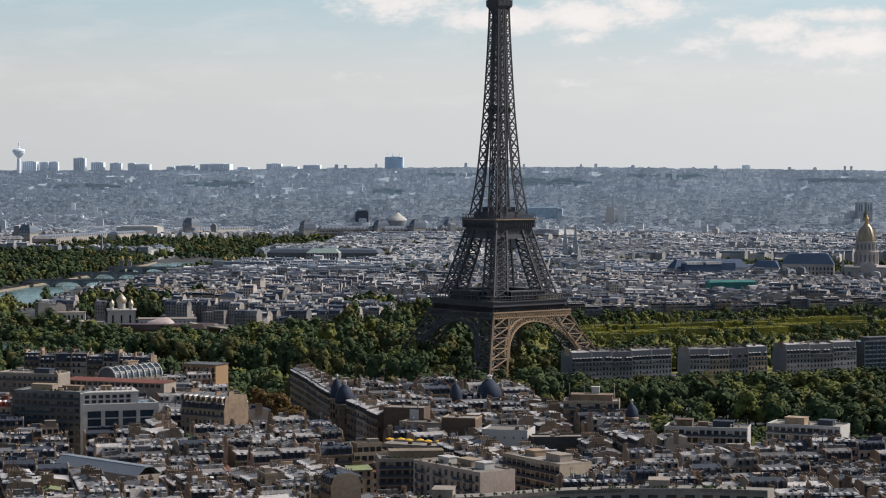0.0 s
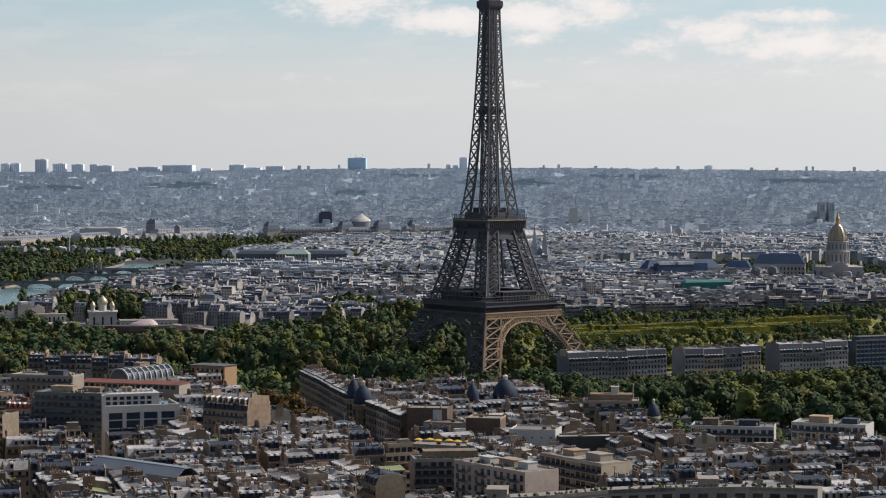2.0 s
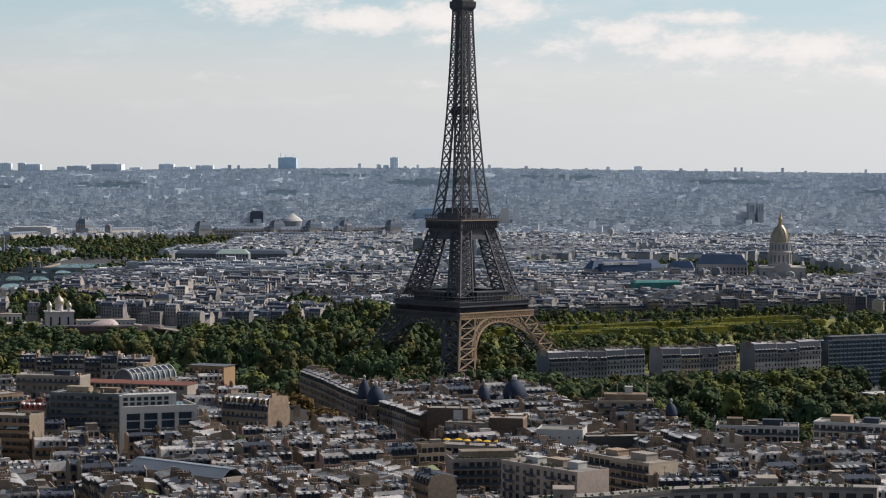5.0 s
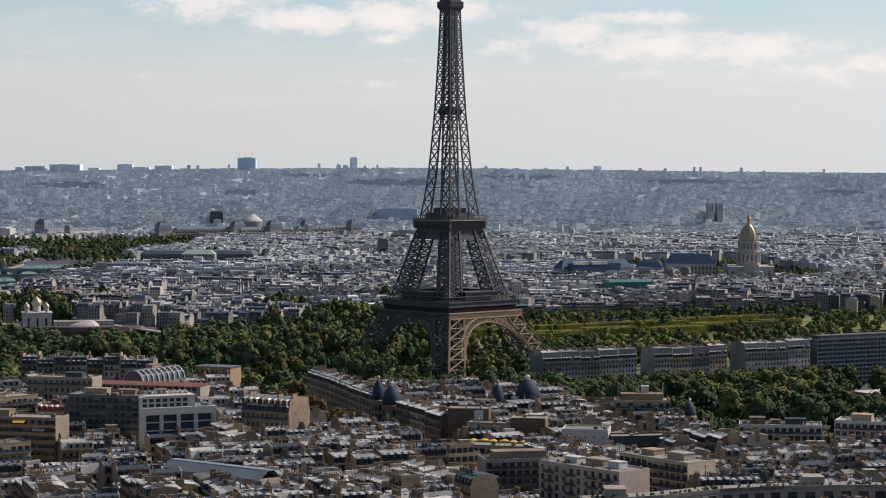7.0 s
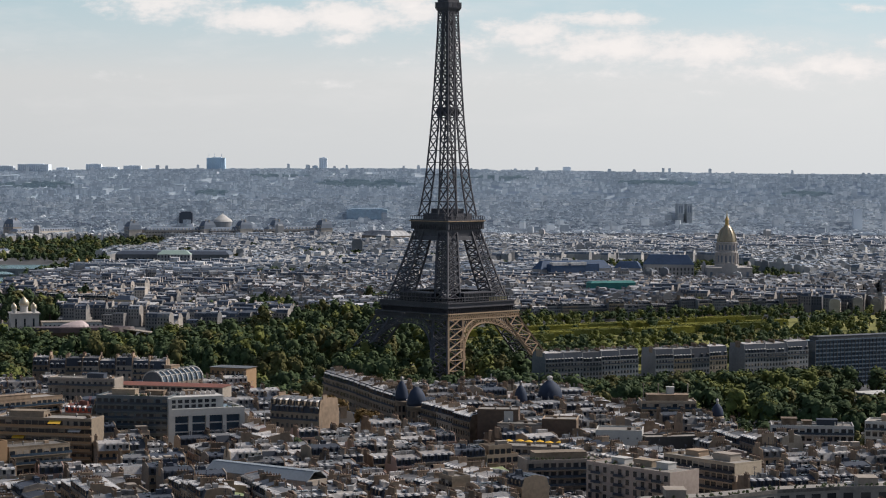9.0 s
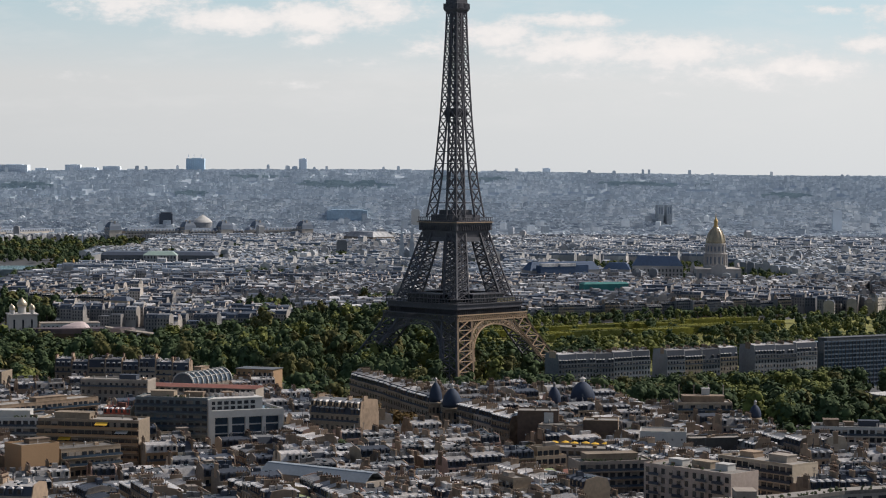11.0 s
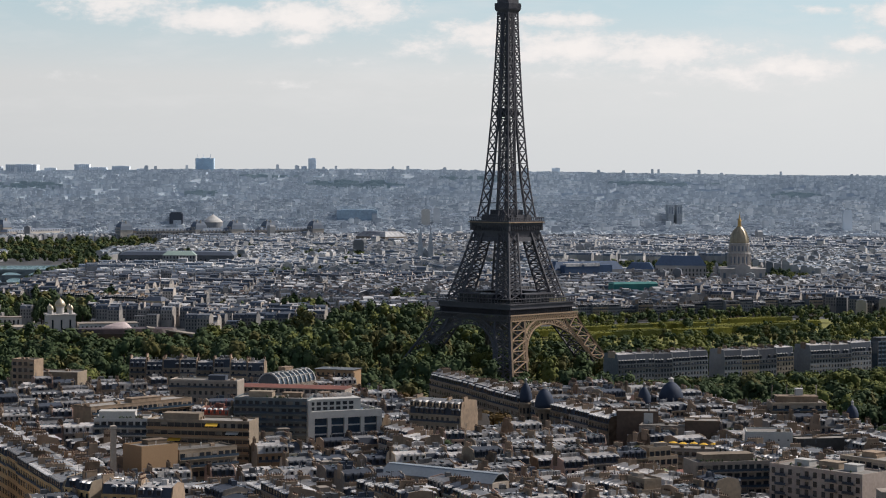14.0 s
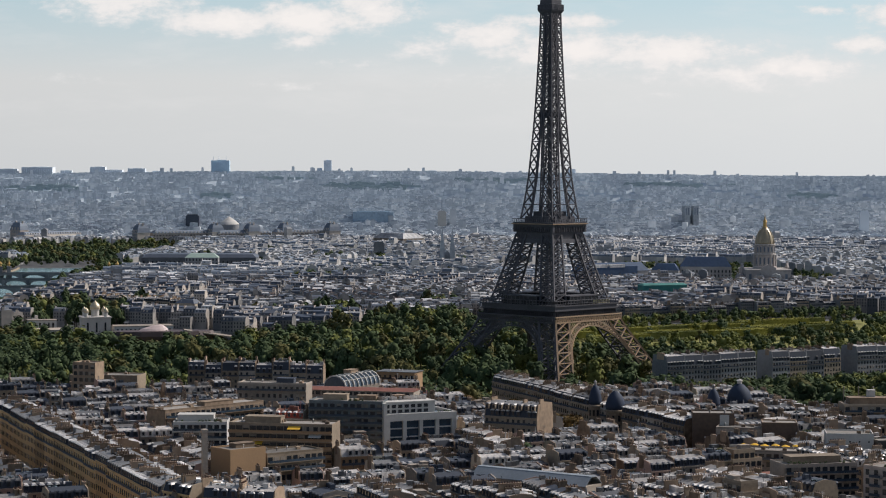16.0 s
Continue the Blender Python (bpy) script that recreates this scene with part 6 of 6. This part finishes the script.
def bridge(ax, ay, bx, by, name, label, arches, width=16, deck=8.5):
    ob = thing(name, (ax + bx) / 2, (ay + by) / 2, 0.3, math.degrees(atan2(by - ay, bx - ax)), label, "bridge")
    L = hypot(bx - ax, by - ay)
    g = Geo()
    g.box(-L / 2, -width / 2, deck - 1.0, L / 2, width / 2, deck)
    for s in (-1, 1):
        y0, y1 = sorted((s * width / 2, s * (width / 2 - 0.5)))
        g.box(-L / 2, y0, deck, L / 2, y1, deck + 1.1)
    g.link("deck", [COOL_STONE], ob)
    span = L / arches
    for k in range(arches):
        x0 = -L / 2 + k * span
        n = 12
        p = [(x0 + span / 2 - (span / 2 - 2) * cos(pi * j / n), (deck - 2.2) * sin(pi * j / n)) for j in range(n + 1)]
        for s in (-1, 1):
            y0, y1 = sorted((s * width / 2 * 0.97, s * width / 2 * 0.7))
            g = Geo()
            g.loft([[(x, y0, z), (x, y1, z), (x, y1, deck - 1.0), (x, y0, deck - 1.0)] for x, z in p])
            g.link("arch", [COOL_STONE], ob)
    for k in range(1, arches):
        x = -L / 2 + k * span
        g = Geo()
        g.box(x - 2, -width / 2 - 1, -1, x + 2, width / 2 + 1, deck - 1)
        g.link("pier", [COOL_STONE], ob)


def gilded_column(x, y):
    ob = thing("gilded_column", x, y, 0, 8, "stone column carrying a gilded statue group", "column", "bridge columns")
    g = Geo()
    g.loft([square(4, 0), square(4, 8), square(3.3, 8.2), square(2.6, 9), square(2.4, 17), square(3.4, 17.5), square(3.4, 19)])
    g.link("shaft", [COOL_STONE], ob)
    g = Geo()
    g.lathe([(1.8, 19), (1.6, 20.5), (2.6, 22), (2.0, 23.5), (1.0, 25), (0.4, 26.5)], 8)
    g.link("statue_group", [GOLD], ob)


def gold_dome():
    ob = thing("domed_church", 1255, -374, -4, 0, "pale stone church with a tall gilded dome and lantern", "church")
    g = Geo()
    g.loft([square(30, -1), square(30, 30), square(31, 30.5), square(31, 32), square(29, 32.2)])
    for k in range(4):
        at = pose(0, 0, 0, 0, 0, 90 * k)
        for x in (-24, -12, 0, 12, 24):
            g.box(x - 1.6, -30.3, 19, x + 1.6, -29.8, 26, 1, at)
            g.box(x - 1.6, -30.3, 5, x + 1.6, -29.8, 14, 1, at)
        g.loft([[(-10, -31.5, 0), (10, -31.5, 0), (10, -29, 0), (-10, -29, 0)], [(-10, -31.5, 34), (10, -31.5, 34), (10, -29, 34), (-10, -29, 34)], [(-0.5, -31.5, 39), (0.5, -31.5, 39), (0.5, -29, 39), (-0.5, -29, 39)]], 0, True, at)
    g.link("nave", [CHURCH, MID_DARK], ob)
    g = Geo()
    g.lathe([(16, 32), (16, 35), (14.2, 35.5), (14.2, 50), (15.2, 50.5), (15.2, 52), (13, 52.5), (13, 63), (14, 63.5), (14, 65)], 32)
    g.link("drum", [CHURCH], ob)
    for k in range(16):
        a = 360 * k / 16
        c = Geo()
        at = pose(0, 0, 0, 0, 0, a)
        c.box(-0.7, -16, 35.5, 0.7, -14.2, 50, 0, at)
        c.box(-0.5, -14.2, 52.5, 0.5, -13, 63, 0, at)
        c.link("buttress", [CHURCH], ob)
    for k in range(16):
        at = pose(0, 0, 0, 0, 0, 360 * (k + 0.5) / 16)
        for pane in ((-1.0, -14.3, 38, 1.0, -13.9, 47), (-0.9, -13.1, 54.5, 0.9, -12.8, 61)):
            c = Geo()
            c.box(*pane, 0, at)
            c.link("window", [MID_DARK], ob)
    g = Geo()
    g.lathe([(12.4, 65), (12.4, 67), (11.9, 71), (10.5, 76), (8.3, 80.5), (5.8, 84), (4.0, 86), (3.6, 87)], 32)
    g.link("dome", [LEADED], ob, "grey lead dome with dull gilding", True)
    for k in range(12):
        b = Geo()
        a = 2 * pi * k / 12
        pr = [(12.5, 65.2), (12.55, 67), (12.05, 71), (10.65, 76), (8.45, 80.5), (5.9, 84)]
        for (r0, z0), (r1, z1) in zip(pr, pr[1:]):
            b.bar((r0 * cos(a), r0 * sin(a), z0), (r1 * cos(a), r1 * sin(a), z1), 1.1)
        b.link("rib", [LEADED], ob)
    g = Geo()
    g.lathe([(3.4, 87), (3.4, 88), (2.4, 88.3), (2.4, 94), (3.0, 94.3), (2.2, 96), (1.0, 98.5), (0.4, 103), (0.15, 107)], 12)
    g.link("lantern", [GOLD], ob)


def roofed_hall(ax, ay, bx, by, depth, eaves, ridge, wall, roof, name, label, category="hall", windows_in=0):
    m, w = facing(ax, ay, bx, by, depth, 0, False)
    ob = thing(name, 0, 0, 0, 0, label, category)
    g = Geo()
    g.box(-w / 2, -depth / 2, -1, w / 2, depth / 2, eaves, 0)
    for k in range(windows_in):
        x = -w / 2 + (k + 0.5) * w / windows_in
        for z in np.arange(3, eaves - 4, 6.0):
            g.box(x - 0.9, -depth / 2 - 0.1, z, x + 0.9, -depth / 2, z + 3.6, 1)
    g.link("wall", [wall, DARK], ob)
    g = Geo()
    i = min(depth * 0.32, (ridge - eaves) * 1.1)
    g.loft([[(-w / 2 - 0.5, -depth / 2 - 0.5, eaves), (w / 2 + 0.5, -depth / 2 - 0.5, eaves), (w / 2 + 0.5, depth / 2 + 0.5, eaves), (-w / 2 - 0.5, depth / 2 + 0.5, eaves)],
            [(-w / 2 + i, -depth / 2 + i, ridge), (w / 2 - i, -depth / 2 + i, ridge), (w / 2 - i, depth / 2 - i, ridge), (-w / 2 + i, depth / 2 - i, ridge)]])
    g.link("roof", [roof], ob)
    if name == "palace_wing":  # a row of pale dormers
        g = Geo()
        g.box(-1.3, -0.5, 0, 1.3, 3.0, 3.2)
        first = g.link("dormer", [FLECK], ob)
        first.matrix_basis = pose(-w / 2 + 5, -depth / 2, eaves)
        for x in np.arange(-w / 2 + 13, w / 2 - 4, 8.0):
            b = new("dormer", first.data)
            b.parent = ob
            b.matrix_basis = pose(x, -depth / 2, eaves)
    x, y = m.translation.x, m.translation.y
    at_map(ob, x, y, math.degrees(m.to_euler().z))
    return ob, w


PALE_GOLD = mat("matt_gold", (0.46, 0.39, 0.28), 0.4, 0.4, 0.1, 1.0, 6)


def onion_church():
    ob = thing("onion_domed_church", 398, 393, 0, -75, "white stone church with five shining onion domes", "church")
    g = Geo()
    g.box(-13, -12, -1, 13, 12, 19)
    g.box(-14, -13, 19, 14, 13, 20)
    for x in (-8, 0, 8):
        g.box(x - 0.8, -12.2, 6, x + 0.8, -11.9, 15, 1)
    g.link("body", [CHURCH, DARK], ob)
    onion = ((0.8, 0), (0.8, 0.36), (1.0, 0.45), (1.06, 0.56), (0.92, 0.7), (0.55, 0.83), (0.2, 0.93), (0.04, 1.0))
    for x, y, r, h in ((0, 0, 4.6, 15), (-9, -8, 2.2, 9), (9, -8, 2.2, 9), (-9, 8, 2.2, 9), (9, 8, 2.2, 9)):
        d = Geo()
        d.lathe([(r * a, 20 + h * b) for a, b in onion[:3]], 16, 0, pose(x, y, 0))
        drum = d.link("drum", [WHITE], ob)
        d = Geo()
        d.lathe([(r * a, 20 + h * b) for a, b in onion[2:]], 16, 0, pose(x, y, 0))
        d.link("onion_dome", [PALE_GOLD], ob, "pale gilded onion dome", True)
    block_at = [(-55, -20, -16, 8, 9), (16, -16, 70, 6, 11), (-60, 12, -34, 26, 16)]
    for x0, y0, x1, y1, h in block_at:
        w = thing("parish_building", 0, 0, 0, 0, "long low white parish building with flat roof", "building")
        g = Geo()
        g.box(x0, y0, -1, x1, y1, h, 0)
        g.link("wall", [WHITE], w)
        for x in np.arange(x0 + 2, x1 - 2, 4.0):
            b = Geo()
            b.box(x, y0 - 0.1, 3, x + 1.6, y0, h - 2)
            b.link("window", [DARK], w)
        g = Geo()
        g.box(x0 - 0.4, y0 - 0.4, h, x1 + 0.4, y1 + 0.4, h + 0.6)
        g.link("roof", [PALE], w)
        w.matrix_basis = ob.matrix_basis


def museum():
    ob = thing("curved_museum", 272, 318, 0, -80, "low dark-red curved museum with a pale domed roof", "museum")
    g = Geo()
    n = 16
    rim = [(46 * cos(2 * pi * k / n), 15 * sin(2 * pi * k / n)) for k in range(n)]
    g.loft([[(x, y, 6) for x, y in rim], [(x * 1.04, y * 1.05, 12) for x, y in rim], [(x * 0.98, y * 0.95, 16) for x, y in rim]])
    for k in range(8):
        g.box(-36 + 10 * k, -4, -1, -34 + 10 * k, 4, 7)
    g.link("hull", [mat("dark_red_panels", (0.055, 0.034, 0.034), 0.6, 0.0, 0.3, 3, 15)], ob)
    g = Geo()
    rim2 = [(13 * cos(2 * pi * k / n) - 6, 7 * sin(2 * pi * k / n)) for k in range(n)]
    g.loft([[(x, y, 16.2) for x, y in rim2], [(x * 0.85, y * 0.8, 18) for x, y in rim2], [(x * 0.4, y * 0.4, 20.5) for x, y in rim2], [(x * 0.05, y * 0.05, 21.5) for x, y in rim2]])
    g.link("domed_roof", [mat("pale_pink_roof", (0.48, 0.38, 0.37), 0.6, 0.0, 0.2, 3, 15)], ob, "pale pinkish domed roof")
    g = Geo()
    g.loft([[(20, -8, 16.1), (60, -11, 10), (62, 6, 10), (20, 8, 16.1)], [(20, -8, 17), (60, -11, 11), (62, 6, 11), (20, 8, 17)]])
    g.link("long_roof", [PALE], ob)


# haze is painted into both of these distant colours
CATHEDRAL = mat("hazy_gothic_stone", (0.30, 0.33, 0.36), 0.9, 0.0, 0.25, 5, 40)
PIPES = mat("hazy_blue_steel", (0.27, 0.36, 0.45), 0.7, 0.0, 0.3, 5, 40)


def landmarks():
    bridge(1138, 562, 1122, 722, "stone_bridge", "stone river bridge on round arches", 4)
    bridge(1500, 545, 1500, 735, "flat_arch_bridge", "broad river bridge with one flat arch run", 5, 24)
    bridge(1345, 555, 1338, 722, "stone_bridge", "stone river bridge on round arches", 5, 14, 8)
    for x, y in ((1500, 690), (1500, 678), (1500, 534), (1500, 522)):
        gilded_column(x, y)
    gold_dome()
    onion_church()
    museum()
    roofed_hall(1232, -125, 1284, -222, 22, 24, 35, CHURCH, HAZY_BLUE, "blue_roofed_wing", "long stone wing with a dark blue roof", "wing", 24)
    roofed_hall(1290, -226, 1280, -262, 22, 24, 33, CHURCH, HAZY_BLUE, "blue_roofed_wing", "long stone wing with a dark blue roof", "wing", 10)
    roofed_hall(1290, -266, 1283, -334, 26, 29, 42, CHURCH, HAZY_BLUE, "blue_roofed_hall", "tall stone hall with a steep dark blue roof", "hall", 14)
    g = Geo()
    ob = thing("covered_roof", 0, 0, 0, 0, "dark blue wing roof partly under white scaffold covers", "scaffold roof")
    g.box(-44, -6, -1, 30, 6, 31)
    g.link("sheeting", [HAZY_BLUE], ob, "dark blue sheeted roof")
    for x in (-42, -14):
        b = Geo()
        b.box(x, -6.4, 29.5, x + 24, 2, 33.4)
        b.link("white_cover", [FLECK], ob, "white scaffold cover")
    ob.matrix_basis = pose(1252, -175, 0, 0, 0, -63)
    ob, w = roofed_hall(848, -165, 866, -218, 14, 26, 28, TEAL, TEAL, "netted_building", "building wrapped in teal scaffold netting", "building")
    roofed_hall(2285, 1140, 2300, 1095, 40, 24, 29, PALE, CITY_ROOF, "colonnade_palace", "square pale stone palace above the park trees", "palace", 12)
    roofed_hall(2310, 1080, 2325, 1040, 40, 24, 29, PALE, CITY_ROOF, "colonnade_palace", "square pale stone palace above the park trees", "palace", 12)
    roofed_hall(1702, 512, 1702, 336, 70, 24, 29, COOL_STONE, CITY_DARK, "long_ministry", "long grey stone palace with a flat zinc roof", "palace", 26)
    roofed_hall(1650, 440, 1650, 390, 25, 26, 32, COOL_STONE, mat("pale_green_copper", (0.28, 0.36, 0.32), 0.6, 0.0, 0.2, 3, 20), "green_roofed_palace", "stone palace with a pale green copper roof", "palace", 10)
    roofed_hall(2700, 170, 2640, 110, 60, 26, 36, PALE, CITY_ROOF, "white_roofed_hall", "broad hall under a pale sheet roof", "hall")
    house_row(640, 430, 570, 330, 14, 21.0, 7, (CITY_STONE, STONE), "quay_house", "stone apartment house with balconies and a slate mansard", 3.4, ground=0, cap=ZINC, uneven=2.0)
    # sun on the row's end wall is put in as warmer stone
    ob, w = roofed_hall(572, 338, 560, 318, 14, 22, 26, CITY_STONE, CITY_DARK, "sunlit_end_house", "stone end house, side wall coloured as sunlit", "house", 4)
    # palace with pavilions along the gardens
    runs = [((2480, 1135), (2760, 1045), 17, 25), ((2765, 1040), (3100, 955), 17, 25), ((3105, 950), (3330, 800), 17, 25), ((2930, 640), (2990, 520), 26, 34), ((2995, 510), (3050, 400), 24, 33), ((3055, 390), (3110, 280), 26, 34)]
    for (ax, ay), (bx, by), e, r in runs:
        roofed_hall(ax, ay, bx, by, 24, e + 2, r, PALACE, MID_DARK, "palace_wing", "long pale stone palace wing with slate roof", "palace wing", 40)
    for x, y, t in ((2920, 665, -60), (2995, 515, -60), (3028, 440, -60), (3068, 370, -60), (3110, 270, -60), (2470, 1140, -20), (3100, 958, -30)):
        ob = thing("palace_pavilion", 0, 0, 0, 0, "square stone palace pavilion with a domed slate roof", "pavilion", "palace pavilions")
        g = Geo()
        g.box(-14, -14, -1, 14, 14, 30)
        for v, z in itertools.product((-9, -3, 3, 9), (6, 15, 23)):
            g.box(-14.2, v - 1.1, z, -13.9, v + 1.1, z + 4.5, 1)
        g.link("wall", [PALACE, MID_DARK], ob)
        g = Geo()
        g.loft([square(14.8, 30), square(14.4, 31), square(12.5, 39), square(9.5, 45), square(8.6, 45.4), square(8.2, 47)])
        g.link("roof", [MID_DARK], ob)
        for v in (-8, 0, 8):
            b = Geo()
            b.box(-15.0, v - 1.3, 31, -12.6, v + 1.3, 36)
            b.link("dormer", [PALACE], ob)
        for v in (-9, 9):
            b = Geo()
            b.box(-1.5, v - 1.2, 38, 1.5, v + 1.2, 50)
            b.link("chimney", [PALACE], ob)
        at_map(ob, x, y, t)
    ob = thing("round_hall", 0, 0, 0, 0, "round hall under a white conical roof", "hall")
    g = Geo()
    g.lathe([(24, -1), (24, 32)], 28)
    g.link("wall", [COOL_STONE], ob)
    g = Geo()
    g.lathe([(25, 32), (21, 37), (10, 45), (2, 50), (1.5, 52)], 28)
    g.link("cone_roof", [WHITE], ob)
    at_map(ob, 3596, 548, 0)
    # twin-towered cathedral
    ob = thing("twin_towered_cathedral", 0, 0, 0, 0, "grey gothic cathedral with two square towers", "cathedral")
    for s in (-1, 1):
        g = Geo()
        g.box(-8, s * 13 - 8, -1, 8, s * 13 + 8, 72)
        for k in (-3.5, 3.5):
            g.box(-8.2, s * 13 + k - 1.6, 48, -7.9, s * 13 + k + 1.6, 66, 1)
        g.link("tower", [CATHEDRAL, MID_DARK], ob)
    g = Geo()
    g.box(8, -16, -1, 110, 16, 34)
    g.loft([[(8, -16, 34), (110, -16, 34), (110, 16, 34), (8, 16, 34)], [(8, -1, 47), (105, -1, 47), (105, 1, 47), (8, 1, 47)]])
    g.link("nave", [CATHEDRAL], ob)
    at_map(ob, 4060, -630, 20)
    ob = thing("twin_spired_church", 0, 0, 0, 0, "gothic church with two slender dark spires", "church")
    for s in (-1, 1):
        g = Geo()
        g.box(-4, s * 8 - 4, -1, 4, s * 8 + 4, 36)
        g.loft([square(4, 36), square(0.2, 70)], 0, True, pose(0, s * 8, 0))
        g.link("spire", [CATHEDRAL], ob)
    g = Geo()
    g.box(4, -9, -1, 60, 9, 24)
    g.loft([[(4, -9, 24), (60, -9, 24), (60, 9, 24), (4, 9, 24)], [(4, -0.5, 34), (60, -0.5, 34), (60, 0.5, 34), (4, 0.5, 34)]])
    g.link("nave", [CATHEDRAL], ob)
    at_map(ob, 1760, 40, 0)
    for x, y, w, h, mt, lab in ((3942, 31, 22, 60, WHITE, "plain white slab block among the roofs"), (4041, 2, 18, 62, FAR_WALL, "slender grey tower among distant roofs"), (3889, 673, 34, 50, CITY_DARK, "dark blue block beside the round hall"), (2904, 1028, 90, 34, WHITE, "wide hall under a white glazed roof"), (4737, 240, 120, 36, PIPES, "large blue-grey hall with pipes on its front"), (3530, -990, 22, 70, FAR_BLOCK, "pale stone tower with a flat top"), (2000, 150, 18, 40, COOL_STONE, "plain stone block above the roofs")):
        ob = thing("distant_block", 0, 0, 0, 0, lab, "building")
        g = Geo()
        g.box(-w * 0.3, -w / 2, -1, w * 0.3, w / 2, h * 0.94)
        g.box(-w * 0.25, -w * 0.4, h * 0.94, w * 0.25, w * 0.4, h)
        g.link("body", [mt], ob)
        at_map(ob, x, y, 0)
    ob = thing("slender_obelisk", 0, 0, 0, 0, "slender dark stone column over the park trees", "column")
    g = Geo()
    g.loft([square(2.2, 0), square(1.6, 40), square(2.6, 41), square(0.6, 44)])
    g.link("shaft", [COOL_STONE], ob)
    at_map(ob, 1921, 839, 0)


landmarks()

def skyline():
    """High blocks on the hills round the city: bearing, width and roof height in degrees, placed to fit the camera's
    view.
    """
    west = [(15.51, 0.31, 0.39), (15.03, 0.34, 0.27), (14.55, 0.31, 0.25), (14.13, 0.20, 0.25), (13.82, 0.38, 0.22), (12.62, 0.54, 0.18), (11.72, 0.81, 0.23), (9.96, 0.40, 0.24), (9.50, 0.48, 0.16), (8.81, 0.46, 0.20), (16.82, 0.38, 0.29), (16.45, 0.23, 0.27), (16.19, 0.23, 0.28), (13.1, 0.2, 0.15), (10.9, 0.3, 0.14), (8.2, 0.25, 0.13)]
    east = [(6.38, 0.49, 0.43), (5.93, 0.11, 0.14), (5.01, 0.18, 0.14), (4.73, 0.32, 0.13), (4.43, 0.12, 0.14), (3.72, 0.14, 0.22), (3.50, 0.21, 0.44), (1.64, 0.09, 0.13), (1.35, 0.23, 0.16), (1.11, 0.15, 0.11), (0.70, 0.31, 0.16), (0.37, 0.28, 0.10), (-3.1, 0.21, 0.21), (-3.6, 0.54, 0.10), (1.80, 0.18, 0.12)]
    for bearing, wide, high in west + east:
        far = 13500.0
        blue = bearing == 6.38
        # northern blocks turned to suit the camera's early positions
        bearing -= 0.67 * min(1, max(0, (bearing - 7) / 6))
        x, y = EYE_X + far * cos(radians(bearing)), EYE_Y + far * sin(radians(bearing))
        w, top = far * radians(wide), EYE_Z + far * tan(radians(high))
        h = top - lie(x, y)
        ob = thing("tower_block", 0, 0, 0, 0, "concrete tower block on far hills, tinted blue-grey for haze", "tower block", "tower blocks on the skyline")
        g = Geo()
        bays = int(w / 14) + 1
        rim = [(w * 0.3, w / 2), (-w * 0.3, w / 2)]
        for j in range(bays):  # ribbed front
            y1, y0 = w / 2 - w * j / bays, w / 2 - w * (j + 1) / bays
            rim += [(-w * 0.3 - 3, y1 - 0.1), (-w * 0.3 - 3, y1 - 3), (-w * 0.3, y1 - 3.1), (-w * 0.3, y0 + 0.1)]
        rim += [(-w * 0.3, -w / 2), (w * 0.3, -w / 2)]
        g.loft([[(px, py, z) for px, py in rim] for z in (-30, h * 0.96)])
        b = Geo()
        b.box(-w * 0.15, -w * 0.3, h * 0.96, w * 0.15, w * 0.2, h)
        b.link("roof_housing", [FAR_BLOCK], ob)
        g.link("body", [mat("blue_glass_tower", (0.52, 0.68, 0.82), 0.5, 0.0, 0.15, 30, 120) if blue else FAR_BLOCK], ob)
        if blue:
            tagged(ob, "broad blue glass tower block on the far hills")
            for s in (-0.3, 0.1, 0.4):
                b = Geo()
                b.bar((0, s * w, h), (0, s * w, h + 22), 2.5)
                b.link("mast", [FAR_BLOCK], ob)
        at_map(ob, x, y, 0)
    x, y = EYE_X + 11500 * cos(radians(16.45)), EYE_Y + 11500 * sin(radians(16.45))
    z0, z1, z2 = lie(x, y), EYE_Z + 11500 * tan(radians(0.56)), EYE_Z + 11500 * tan(radians(0.79))
    ob = thing("broadcast_tower", 0, 0, 0, 0, "concrete broadcast tower with a flared cup-shaped head", "tower")
    g = Geo()
    a, b = z1 - z0, z2 - z0
    g.lathe([(14, -10), (9, a - 50), (9, a - 38), (30, a - 14), (34, a), (30, a + 8), (20, a + 10), (8, a + 14), (4, a + 18)], 16)
    g.link("shaft", [FAR_BLOCK], ob)
    g = Geo()
    g.bar((0, 0, a + 12), (0, 0, b), 4)
    g.link("mast", [FAR_BLOCK], ob)
    at_map(ob, x, y, 0)


skyline()
